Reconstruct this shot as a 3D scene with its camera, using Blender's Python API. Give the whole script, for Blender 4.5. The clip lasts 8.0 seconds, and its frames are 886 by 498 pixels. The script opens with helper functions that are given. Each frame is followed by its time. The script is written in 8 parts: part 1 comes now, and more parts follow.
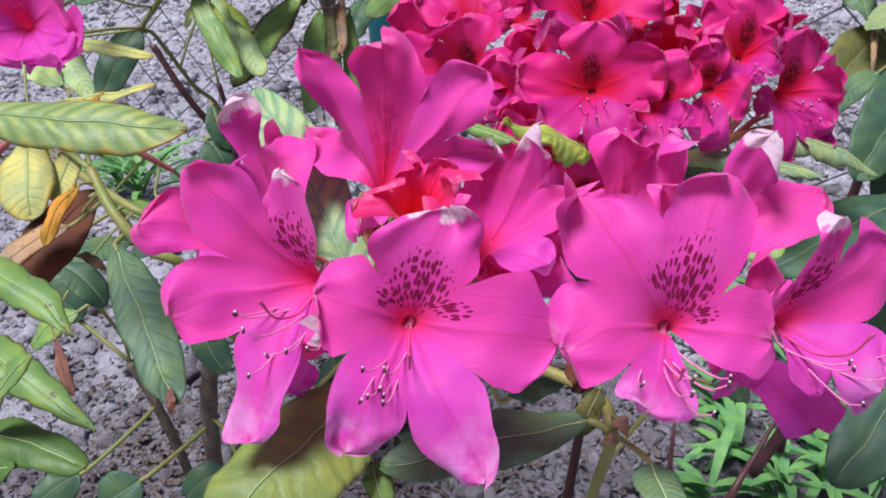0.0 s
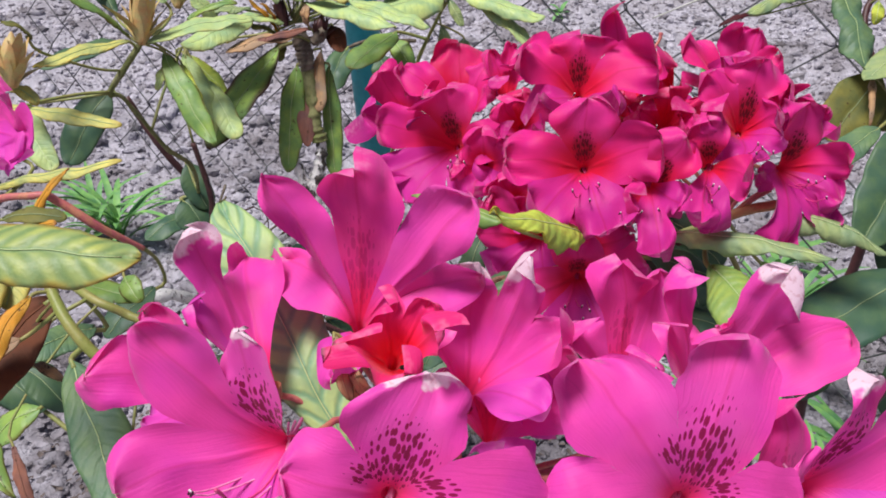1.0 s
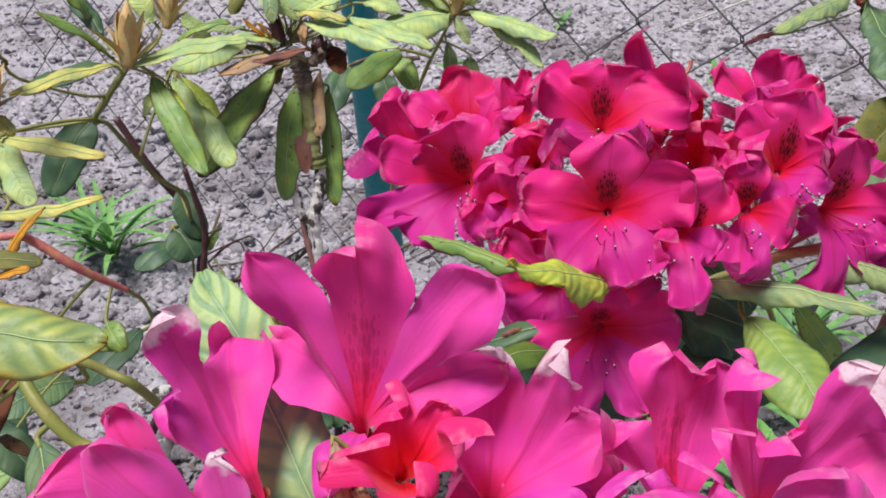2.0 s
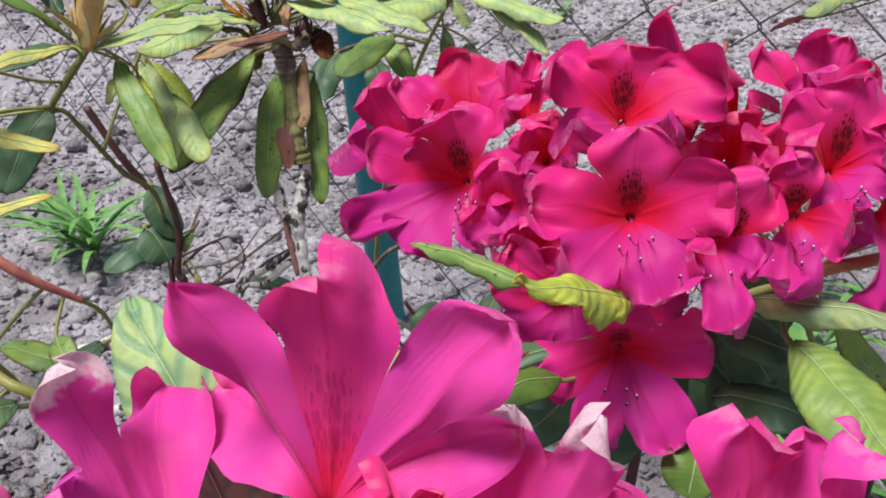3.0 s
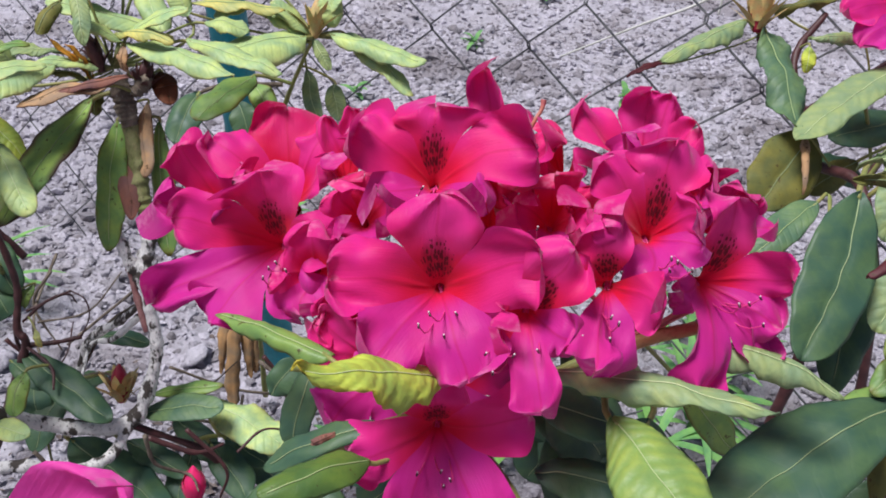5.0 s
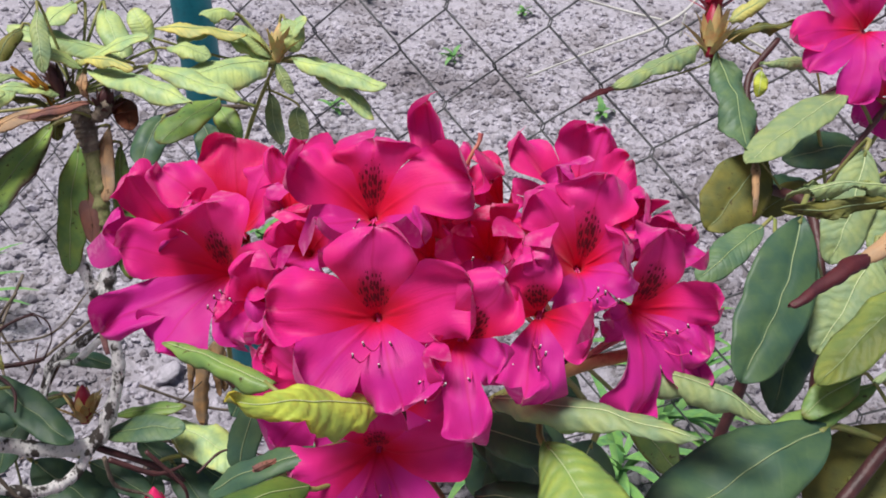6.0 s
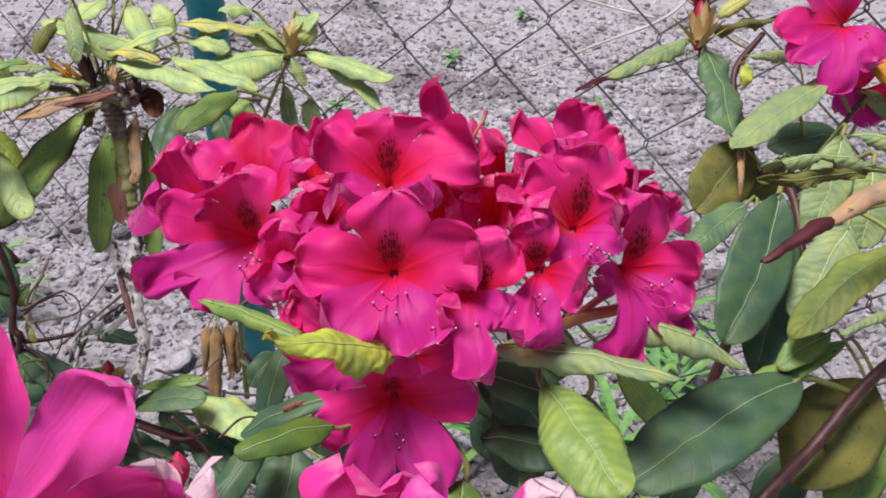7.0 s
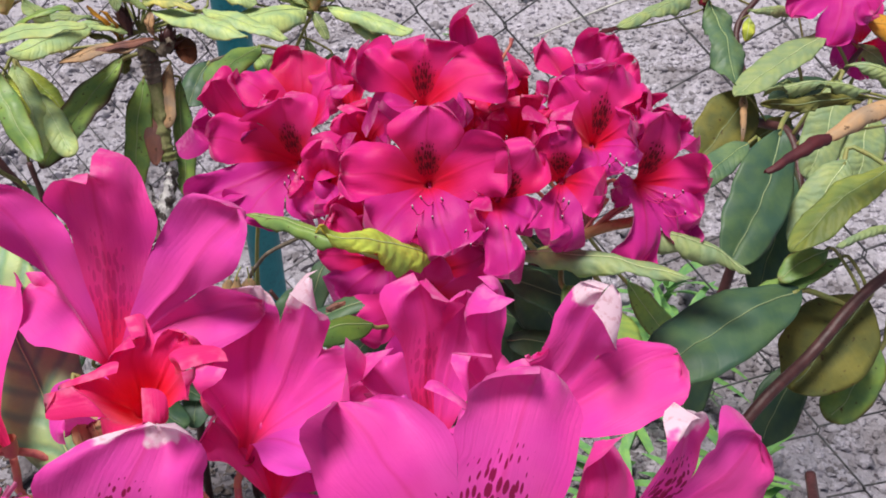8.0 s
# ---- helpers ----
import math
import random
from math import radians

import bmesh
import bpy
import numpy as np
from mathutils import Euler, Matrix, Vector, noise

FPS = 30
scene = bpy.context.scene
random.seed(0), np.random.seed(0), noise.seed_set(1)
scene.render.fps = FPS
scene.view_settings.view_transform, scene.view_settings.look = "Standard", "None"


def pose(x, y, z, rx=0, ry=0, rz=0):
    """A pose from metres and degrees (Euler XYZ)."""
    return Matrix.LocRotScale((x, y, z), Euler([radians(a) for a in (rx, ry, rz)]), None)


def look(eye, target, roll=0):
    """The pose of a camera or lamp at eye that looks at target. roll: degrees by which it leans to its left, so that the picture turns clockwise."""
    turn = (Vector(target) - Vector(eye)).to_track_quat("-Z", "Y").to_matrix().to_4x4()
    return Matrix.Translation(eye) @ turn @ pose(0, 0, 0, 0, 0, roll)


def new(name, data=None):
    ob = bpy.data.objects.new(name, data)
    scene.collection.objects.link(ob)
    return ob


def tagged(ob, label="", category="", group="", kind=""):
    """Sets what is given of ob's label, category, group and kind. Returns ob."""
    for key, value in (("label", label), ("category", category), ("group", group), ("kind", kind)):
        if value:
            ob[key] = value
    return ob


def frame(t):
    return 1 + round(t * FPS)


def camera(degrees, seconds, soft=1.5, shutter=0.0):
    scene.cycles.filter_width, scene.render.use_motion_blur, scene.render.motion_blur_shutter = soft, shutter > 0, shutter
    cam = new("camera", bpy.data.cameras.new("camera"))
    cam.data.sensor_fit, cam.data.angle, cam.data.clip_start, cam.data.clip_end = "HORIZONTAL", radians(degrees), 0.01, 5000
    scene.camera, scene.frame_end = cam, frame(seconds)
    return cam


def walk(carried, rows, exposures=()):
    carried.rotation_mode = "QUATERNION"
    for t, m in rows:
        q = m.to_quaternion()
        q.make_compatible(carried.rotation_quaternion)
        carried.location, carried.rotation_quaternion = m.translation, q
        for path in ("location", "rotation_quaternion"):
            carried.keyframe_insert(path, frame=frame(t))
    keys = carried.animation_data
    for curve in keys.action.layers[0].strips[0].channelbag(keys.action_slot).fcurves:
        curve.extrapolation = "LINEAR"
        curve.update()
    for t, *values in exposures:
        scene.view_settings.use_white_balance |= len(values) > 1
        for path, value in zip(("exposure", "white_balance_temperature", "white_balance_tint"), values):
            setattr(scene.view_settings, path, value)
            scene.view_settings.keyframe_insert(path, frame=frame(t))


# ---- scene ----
cam = camera(50.4, 8.0, soft=1.8)
METRES, EYE, TILT, LEAN, TURN = 0.36, 0.70, -30.0, 0.0, 0.0
ROWS = [
    (0.0, 0.0, 0.0, 0.0, 0.0, 0.0, -0.0),
    (0.5, 0.0178, 0.0339, 0.0532, -0.41, 0.35, 0.43),
    (1.0, 0.0062, 0.0871, 0.1083, -0.68, 0.87, 0.96),
    (1.5, -0.0034, 0.1392, 0.1453, -0.63, 1.3, 1.1),
    (3.0, -0.0004, 0.3786, 0.1925, -0.87, 0.73, 0.81),
    (3.5, 0.0346, 0.4387, 0.2013, -2.19, 0.93, 1.07),
    (4.0, 0.0719, 0.4382, 0.2105, -3.28, 1.37, 1.33),
    (4.5, 0.1074, 0.4465, 0.2259, -4.29, 1.79, 1.49),
    (5.0, 0.1433, 0.4453, 0.243, -4.98, 2.09, 1.61),
    (6.5, 0.2005, 0.3659, 0.2448, -5.95, 2.96, 1.86),
    (7.0, 0.167, 0.2963, 0.206, -5.88, 3.04, 1.89),
    (7.5, 0.1409, 0.2465, 0.1542, -5.95, 2.73, 1.9),
    (8.0, 0.1099, 0.2023, 0.1027, -6.05, 2.37, 1.86),
]
walk(cam, [(t, pose(0, 0, EYE, TILT, LEAN, TURN) @ pose(METRES * x, METRES * y, METRES * z, 90 + pitch, roll, yaw)) for t, x, y, z, yaw, pitch, roll in ROWS],
    [(0.0, 0.41, 5650, 11), (1.5, 0.40, 6250, 9), (3.0, 0.37, 6250, 7), (5.0, 0.36, 5900, 10), (6.5, 0.37, 6300, 10), (8.0, 0.39, 6350, 10)])

# ---- light ----
world = bpy.data.worlds.new("world")
scene.world = world
world.use_nodes = True
wn = world.node_tree.nodes
sky = wn.new("ShaderNodeTexSky")
sky.sky_type, sky.sun_disc = "NISHITA", False
sky.sun_elevation, sky.sun_rotation = radians(69), radians(239)
sky.air_density, sky.dust_density, sky.ozone_density = 1.0, 4.0, 1.0
wn["Background"].inputs[1].default_value = 0.044
world.node_tree.links.new(sky.outputs[0], wn["Background"].inputs[0])
sun = new("sun", bpy.data.lights.new("sun", "SUN"))
sun.data.energy, sun.data.angle, sun.data.color = 3.5, radians(20), (1.0, 0.95, 0.88)
sun.matrix_world = look((-0.92, -0.55, 2.8), (0, 0, 0))

# ---- materials ----
def node_mat(name):
    m = bpy.data.materials.new(name)
    m.use_nodes = True
    nt = m.node_tree
    return m, nt, nt.nodes["Principled BSDF"]


def N(nt, kind, **kw):
    n = nt.nodes.new(kind)
    for k, v in kw.items():
        if k == "op":
            n.operation = v
        elif k == "blend":
            n.blend_type = v
        elif k == "dims":
            n.voronoi_dimensions = v
        elif k == "feature":
            n.feature = v
        elif k == "ndims":
            n.noise_dimensions = v
    return n


def link(nt, a, b):
    nt.links.new(a, b)


def mathn(nt, op, a, b=None, clamp=False):
    n = N(nt, "ShaderNodeMath", op=op)
    n.use_clamp = clamp
    for i, v in enumerate((a, b)):
        if v is None:
            continue
        if isinstance(v, (int, float)):
            n.inputs[i].default_value = v
        else:
            link(nt, v, n.inputs[i])
    return n.outputs[0]


def mixc(nt, fac, a, b):
    n = nt.nodes.new("ShaderNodeMix")
    n.data_type = "RGBA"
    for sock, v in ((n.inputs[0], fac), (n.inputs[6], a), (n.inputs[7], b)):
        if isinstance(v, (int, float)):
            sock.default_value = v
        elif isinstance(v, tuple):
            sock.default_value = (*v, 1)
        else:
            link(nt, v, sock)
    return n.outputs[2]


def ramp(nt, fac, lo, hi):
    n = nt.nodes.new("ShaderNodeMapRange")
    n.interpolation_type = "SMOOTHSTEP"
    n.inputs[1].default_value, n.inputs[2].default_value = lo, hi
    link(nt, fac, n.inputs[0])
    return n.outputs[0]


def noise_out(nt, vec, scale, detail=3.0, rough=0.5):
    n = nt.nodes.new("ShaderNodeTexNoise")
    n.inputs["Scale"].default_value, n.inputs["Detail"].default_value = scale, detail
    n.inputs["Roughness"].default_value = rough
    if vec is not None:
        link(nt, vec, n.inputs["Vector"])
    return n.outputs[0]


def bump(nt, height, strength, dist, bsdf):
    n = nt.nodes.new("ShaderNodeBump")
    n.inputs["Strength"].default_value, n.inputs["Distance"].default_value = strength, dist
    link(nt, height, n.inputs["Height"])
    link(nt, n.outputs[0], bsdf.inputs["Normal"])
    return n


def uv_parts(nt):
    u = nt.nodes.new("ShaderNodeUVMap")
    s = nt.nodes.new("ShaderNodeSeparateXYZ")
    link(nt, u.outputs[0], s.inputs[0])
    return u.outputs[0], s.outputs[0], s.outputs[1]


def with_translucency(nt, bsdf, colour, share):
    tr = nt.nodes.new("ShaderNodeBsdfTranslucent")
    if isinstance(colour, tuple):
        tr.inputs[0].default_value = (*colour, 1)
    else:
        link(nt, colour, tr.inputs[0])
    mx = nt.nodes.new("ShaderNodeMixShader")
    mx.inputs[0].default_value = share
    link(nt, bsdf.outputs[0], mx.inputs[1])
    link(nt, tr.outputs[0], mx.inputs[2])
    link(nt, mx.outputs[0], nt.nodes["Material Output"].inputs[0])


def petal_mat(name, lobe, deep, blotch=None, solid=0.0, faded=None, white=None, spread=1.0, strength=0.94, aside=0.0, centre=(0.57, 0.25), throat=(0.50, 0.27)):
    """A petal: colour along its length, painted sheen, veins, a spotted or solid blotch, bleached patches. UV: x across
    in cm, y 0 at the base to 1 at the tip.
    """
    m, nt, b = node_mat(name)
    uv, x, y = uv_parts(nt)
    info = nt.nodes.new("ShaderNodeObjectInfo")
    co = nt.nodes.new("ShaderNodeTexCoord").outputs["Object"]
    big = noise_out(nt, co, 55, 2)
    col = mixc(nt, ramp(nt, big, 0.35, 0.7), lobe, tuple(c * k for c, k in zip(lobe, (0.90, 0.8, 1.15))))
    shift = mathn(nt, "MULTIPLY", info.outputs["Random"], 0.55)
    col = mixc(nt, shift, col, tuple(c * k for c, k in zip(lobe, (0.86, 1.15, 1.25))))
    # the throat is redder
    wash = noise_out(nt, co, 45, 2)
    col = mixc(nt, ramp(nt, mathn(nt, "ADD", y, mathn(nt, "MULTIPLY", mathn(nt, "SUBTRACT", wash, 0.5), 0.35)), throat[0], throat[1]), col, deep)
    # paler, slightly lilac areas: soft sky highlights painted into the colour
    haze = noise_out(nt, co, 38, 3, 0.55)
    col = mixc(nt, mathn(nt, "MULTIPLY", mathn(nt, "MULTIPLY", ramp(nt, haze, 0.48, 0.72), ramp(nt, y, 0.45, 0.7)), 0.45), col, tuple(min(1.0, c * k + q) for c, k, q in zip(lobe, (1.0, 1.6, 1.3), (0.02, 0.02, 0.04))))
    # fine veins along the petal
    sc = nt.nodes.new("ShaderNodeVectorMath")
    sc.operation = "MULTIPLY"
    link(nt, uv, sc.inputs[0])
    sc.inputs[1].default_value = (7.0, 1.6, 1)
    veins = noise_out(nt, sc.outputs[0], 2.2, 4, 0.6)
    col = mixc(nt, mathn(nt, "MULTIPLY", ramp(nt, veins, 0.55, 0.72), 0.22), col, tuple(c * 0.62 for c in lobe))
    mid = mathn(nt, "ABSOLUTE", x)
    col = mixc(nt, mathn(nt, "MULTIPLY", ramp(nt, mid, 0.09, 0.0), 0.3), col, tuple(c * 0.7 for c in deep))
    # thin pale rim
    rimn = noise_out(nt, co, 260, 2)
    rim = mathn(nt, "MULTIPLY", ramp(nt, y, 0.965, 1.0), ramp(nt, rimn, 0.4, 0.7))
    col = mixc(nt, mathn(nt, "MULTIPLY", rim, 0.35), col, (0.86, 0.45, 0.62))
    if blotch:
        # the spots fan out from the throat
        fan = mathn(nt, "DIVIDE", x, mathn(nt, "ADD", mathn(nt, "MULTIPLY", y, 1.15), 0.06))
        cell = nt.nodes.new("ShaderNodeCombineXYZ")
        link(nt, mathn(nt, "MULTIPLY", fan, 7.0), cell.inputs[0])
        link(nt, mathn(nt, "MULTIPLY", y, 16.0), cell.inputs[1])
        vo = N(nt, "ShaderNodeTexVoronoi", dims="2D")
        vo.inputs["Scale"].default_value, vo.inputs["Randomness"].default_value = 1.0, 0.8
        link(nt, cell.outputs[0], vo.inputs["Vector"])
        ex = mathn(nt, "DIVIDE", mathn(nt, "SUBTRACT", x, aside), 0.95 * spread)
        ey = mathn(nt, "DIVIDE", mathn(nt, "SUBTRACT", y, centre[0]), centre[1])
        d = mathn(nt, "ADD", mathn(nt, "MULTIPLY", ex, ex), mathn(nt, "MULTIPLY", ey, ey))
        wob = noise_out(nt, co, 150, 2)
        d = mathn(nt, "ADD", d, mathn(nt, "MULTIPLY", mathn(nt, "SUBTRACT", wob, 0.5), 0.9))
        size = mathn(nt, "MULTIPLY", ramp(nt, d, 1.2, 0.0), 0.48)
        dots = ramp(nt, mathn(nt, "SUBTRACT", vo.outputs["Distance"], size), 0.02, -0.07)
        dots = mathn(nt, "MULTIPLY", dots, ramp(nt, d, 1.25, 0.95))
        if solid:
            brush = ramp(nt, veins, 0.30, 0.62)
            dots = mathn(nt, "MAXIMUM", dots, mathn(nt, "MULTIPLY", mathn(nt, "MULTIPLY", ramp(nt, d, 1.0, 0.2), mathn(nt, "ADD", mathn(nt, "MULTIPLY", brush, 0.6), 0.25)), solid))
        col = mixc(nt, mathn(nt, "MULTIPLY", dots, strength), col, blotch)
    # bleached patches, with the lilac-white sheen of the lobes painted in
    if faded:
        pn = noise_out(nt, co, 120, 4, 0.6)
        patch = mathn(nt, "MULTIPLY", ramp(nt, y, faded, 1.02), ramp(nt, pn, 0.30, 0.70), True)
        col = mixc(nt, mathn(nt, "MULTIPLY", patch, 0.72), col, (0.84, 0.46, 0.76))
        crack = noise_out(nt, co, 420, 3, 0.6)
        col = mixc(nt, mathn(nt, "MULTIPLY", mathn(nt, "MULTIPLY", patch, ramp(nt, crack, 0.6, 0.72)), 0.5), col, (0.42, 0.26, 0.16))
    if white:
        wn1 = noise_out(nt, co, 90, 3, 0.6)
        edge = ramp(nt, mathn(nt, "ADD", y, mathn(nt, "MULTIPLY", mathn(nt, "SUBTRACT", wn1, 0.5), 0.34)), white, white + 0.04)
        col = mixc(nt, mathn(nt, "MULTIPLY", edge, 0.9), col, (0.91, 0.74, 0.82))
        wn2 = noise_out(nt, co, 500, 3, 0.6)
        col = mixc(nt, mathn(nt, "MULTIPLY", mathn(nt, "MULTIPLY", edge, ramp(nt, wn2, 0.52, 0.68)), 0.5), col, (0.62, 0.28, 0.34))
    link(nt, col, b.inputs["Base Color"])
    b.inputs["Roughness"].default_value = 0.48
    b.inputs["Specular IOR Level"].default_value = 0.18
    b.inputs["Sheen Weight"].default_value = 0.12
    cells = noise_out(nt, co, 900, 2)
    h = mathn(nt, "ADD", mathn(nt, "MULTIPLY", veins, 0.7), mathn(nt, "MULTIPLY", cells, 0.25))
    bump(nt, h, 0.26, 0.0012, b)
    with_translucency(nt, b, col, 0.28)
    return m


PINK, PINK_DEEP = (0.89, 0.064, 0.375), (0.87, 0.030, 0.19)
CRIM, CRIM_DEEP = (0.80, 0.022, 0.225), (0.70, 0.004, 0.046)
SPOT = (0.25, 0.002, 0.050)
MAT_PINK = petal_mat("petal_pink", PINK, PINK_DEEP)
# lower petals more violet: the blue sky's reflection put into their colour
PINK_LOW = (0.78, 0.062, 0.42)
MAT_PINK_LOW = petal_mat("petal_pink_lower", PINK_LOW, PINK_DEEP)
MAT_PINK_SPOT = petal_mat("petal_pink_spotted", PINK, PINK_DEEP, blotch=SPOT, spread=1.2, centre=(0.57, 0.27))
MAT_PINK_FADED = petal_mat("petal_pink_scorched_sheen", PINK_LOW, PINK_DEEP, faded=0.70)
MAT_PINK_SPOT_FADED = petal_mat("petal_pink_spotted_scorched", PINK, PINK_DEEP, blotch=SPOT, white=0.94, spread=1.2, centre=(0.57, 0.27))
MAT_PINK_WHITE = petal_mat("petal_pink_white_tip", PINK, PINK_DEEP, white=0.905)
MAT_PINK_SIDE = [petal_mat("petal_pink_side_spots", PINK, PINK_DEEP, blotch=SPOT, spread=0.42, aside=q, centre=(0.56, 0.12)) for q in (-0.5, 0.5)]
MAT_PINK_FAINT = petal_mat("petal_pink_faint_spots", (0.90, 0.052, 0.32), (0.88, 0.014, 0.11), blotch=(0.36, 0.008, 0.09), spread=0.7, strength=0.32, throat=(0.78, 0.3))
MAT_RED = petal_mat("petal_red_crumpled", (0.86, 0.030, 0.19), (0.88, 0.006, 0.035), throat=(0.95, 0.4))
# lower petals are magenta, upper redder; brighter top and shaded bottom are painted in too
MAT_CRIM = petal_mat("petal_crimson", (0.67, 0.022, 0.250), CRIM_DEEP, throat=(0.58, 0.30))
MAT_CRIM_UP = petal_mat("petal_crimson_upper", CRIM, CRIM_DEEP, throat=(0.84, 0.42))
MAT_CRIM_RED = petal_mat("petal_crimson_scarlet", (0.76, 0.012, 0.125), (0.70, 0.003, 0.024), throat=(0.92, 0.5))
MAT_CRIM_SPOT = petal_mat("petal_crimson_blotched", CRIM, CRIM_DEEP, blotch=(0.10, 0.002, 0.012), solid=0.78, throat=(1.0, 0.5), centre=(0.55, 0.23), spread=0.68)


def leaf_mat(name, blade, vein, edge=None, mottle=0.3, rough=0.42, vein_width=0.5, spots=0.0, trans=0.18, warp=1.6, rim=(0.72, 0.36)):
    """A leaf blade: lateral veins, mottling, a dry edge and brown spots. UV: x -1 to 1 across, y 0 to 1 along."""
    m, nt, b = node_mat(name)
    uv, x, y = uv_parts(nt)
    co = nt.nodes.new("ShaderNodeTexCoord").outputs["Object"]
    info = nt.nodes.new("ShaderNodeObjectInfo")
    ax = mathn(nt, "ABSOLUTE", x)
    wav = noise_out(nt, co, 90, 3)
    ph = mathn(nt, "ADD", mathn(nt, "MULTIPLY", y, 11.0), mathn(nt, "MULTIPLY", ax, -1.4))
    ph = mathn(nt, "ADD", ph, mathn(nt, "MULTIPLY", wav, warp if vein_width > 0.6 else 0.5))
    saw = mathn(nt, "ABSOLUTE", mathn(nt, "SUBTRACT", mathn(nt, "FRACT", ph), 0.5))
    lat = ramp(nt, saw, vein_width * 0.5, 0.02)
    midv = ramp(nt, ax, 0.16, 0.02)
    n1 = noise_out(nt, co, 70, 3)
    n2 = noise_out(nt, co, 420, 3, 0.6)
    v1 = tuple(min(1, c * k) for c, k in zip(blade, (1.35, 1.22, 0.9)))
    v2 = tuple(c * k for c, k in zip(blade, (0.66, 0.78, 0.95)))
    col = mixc(nt, ramp(nt, n1, 0.3, 0.7), v2, v1)
    col = mixc(nt, mathn(nt, "MULTIPLY", info.outputs["Random"], 0.35), col, tuple(c * 0.72 for c in blade))
    vfac = mathn(nt, "MAXIMUM", mathn(nt, "MULTIPLY", lat, 0.75 if vein_width > 0.6 else 0.3), mathn(nt, "MULTIPLY", midv, 0.9))
    vfac = mathn(nt, "MULTIPLY", vfac, ramp(nt, n1, 0.18, 0.55))
    col = mixc(nt, mathn(nt, "MULTIPLY", vfac, mottle * 2.2, True), col, vein)
    col = mixc(nt, mathn(nt, "MULTIPLY", ramp(nt, n2, 0.45, 0.75), 0.35), col, tuple(c * 0.8 for c in blade))
    if edge:
        e = mathn(nt, "MAXIMUM", ramp(nt, ax, rim[0], 1.0), ramp(nt, y, 0.9, 1.0))
        e = mathn(nt, "MULTIPLY", e, ramp(nt, n1, rim[1], rim[1] + 0.24))
        col = mixc(nt, e, col, edge)
    if spots:
        sp = noise_out(nt, co, 230, 4, 0.65)
        col = mixc(nt, mathn(nt, "MULTIPLY", ramp(nt, sp, 0.66 - spots * 0.1, 0.72 - spots * 0.1), 0.8), col, (0.07, 0.035, 0.016))
    link(nt, col, b.inputs["Base Color"])
    b.inputs["Roughness"].default_value = rough * 1.1
    b.inputs["Specular IOR Level"].default_value = 0.36
    h = mathn(nt, "ADD", mathn(nt, "MULTIPLY", lat, -0.35 if vein_width > 0.6 else -0.2), mathn(nt, "MULTIPLY", n2, 0.3))
    bump(nt, h, 0.45 if vein_width > 0.45 else 0.2, 0.0018 if vein_width > 0.45 else 0.0008, b)
    with_translucency(nt, b, col, trans)
    return m


def plain_mat(name, a, c, scale=60, rough=0.7, bump_d=0.001, stretch=None, streak=None, band=(0.32, 0.68)):
    m, nt, b = node_mat(name)
    co = nt.nodes.new("ShaderNodeTexCoord").outputs["Object"]
    if stretch:
        mp = nt.nodes.new("ShaderNodeMapping")
        mp.inputs["Scale"].default_value = stretch
        link(nt, co, mp.inputs[0])
        co = mp.outputs[0]
    n1 = noise_out(nt, co, scale, 4, 0.6)
    n2 = noise_out(nt, co, scale * 6, 3, 0.6)
    col = mixc(nt, ramp(nt, n1, band[0], band[1]), a, c)
    col = mixc(nt, mathn(nt, "MULTIPLY", ramp(nt, n2, 0.5, 0.75), 0.5), col, tuple(0.55 * v for v in a))
    if streak:
        col = mixc(nt, ramp(nt, n2, 0.62, 0.7), col, streak)
    link(nt, col, b.inputs["Base Color"])
    b.inputs["Roughness"].default_value = rough
    bump(nt, mathn(nt, "ADD", n1, mathn(nt, "MULTIPLY", n2, 0.5)), 0.6, bump_d, b)
    return m


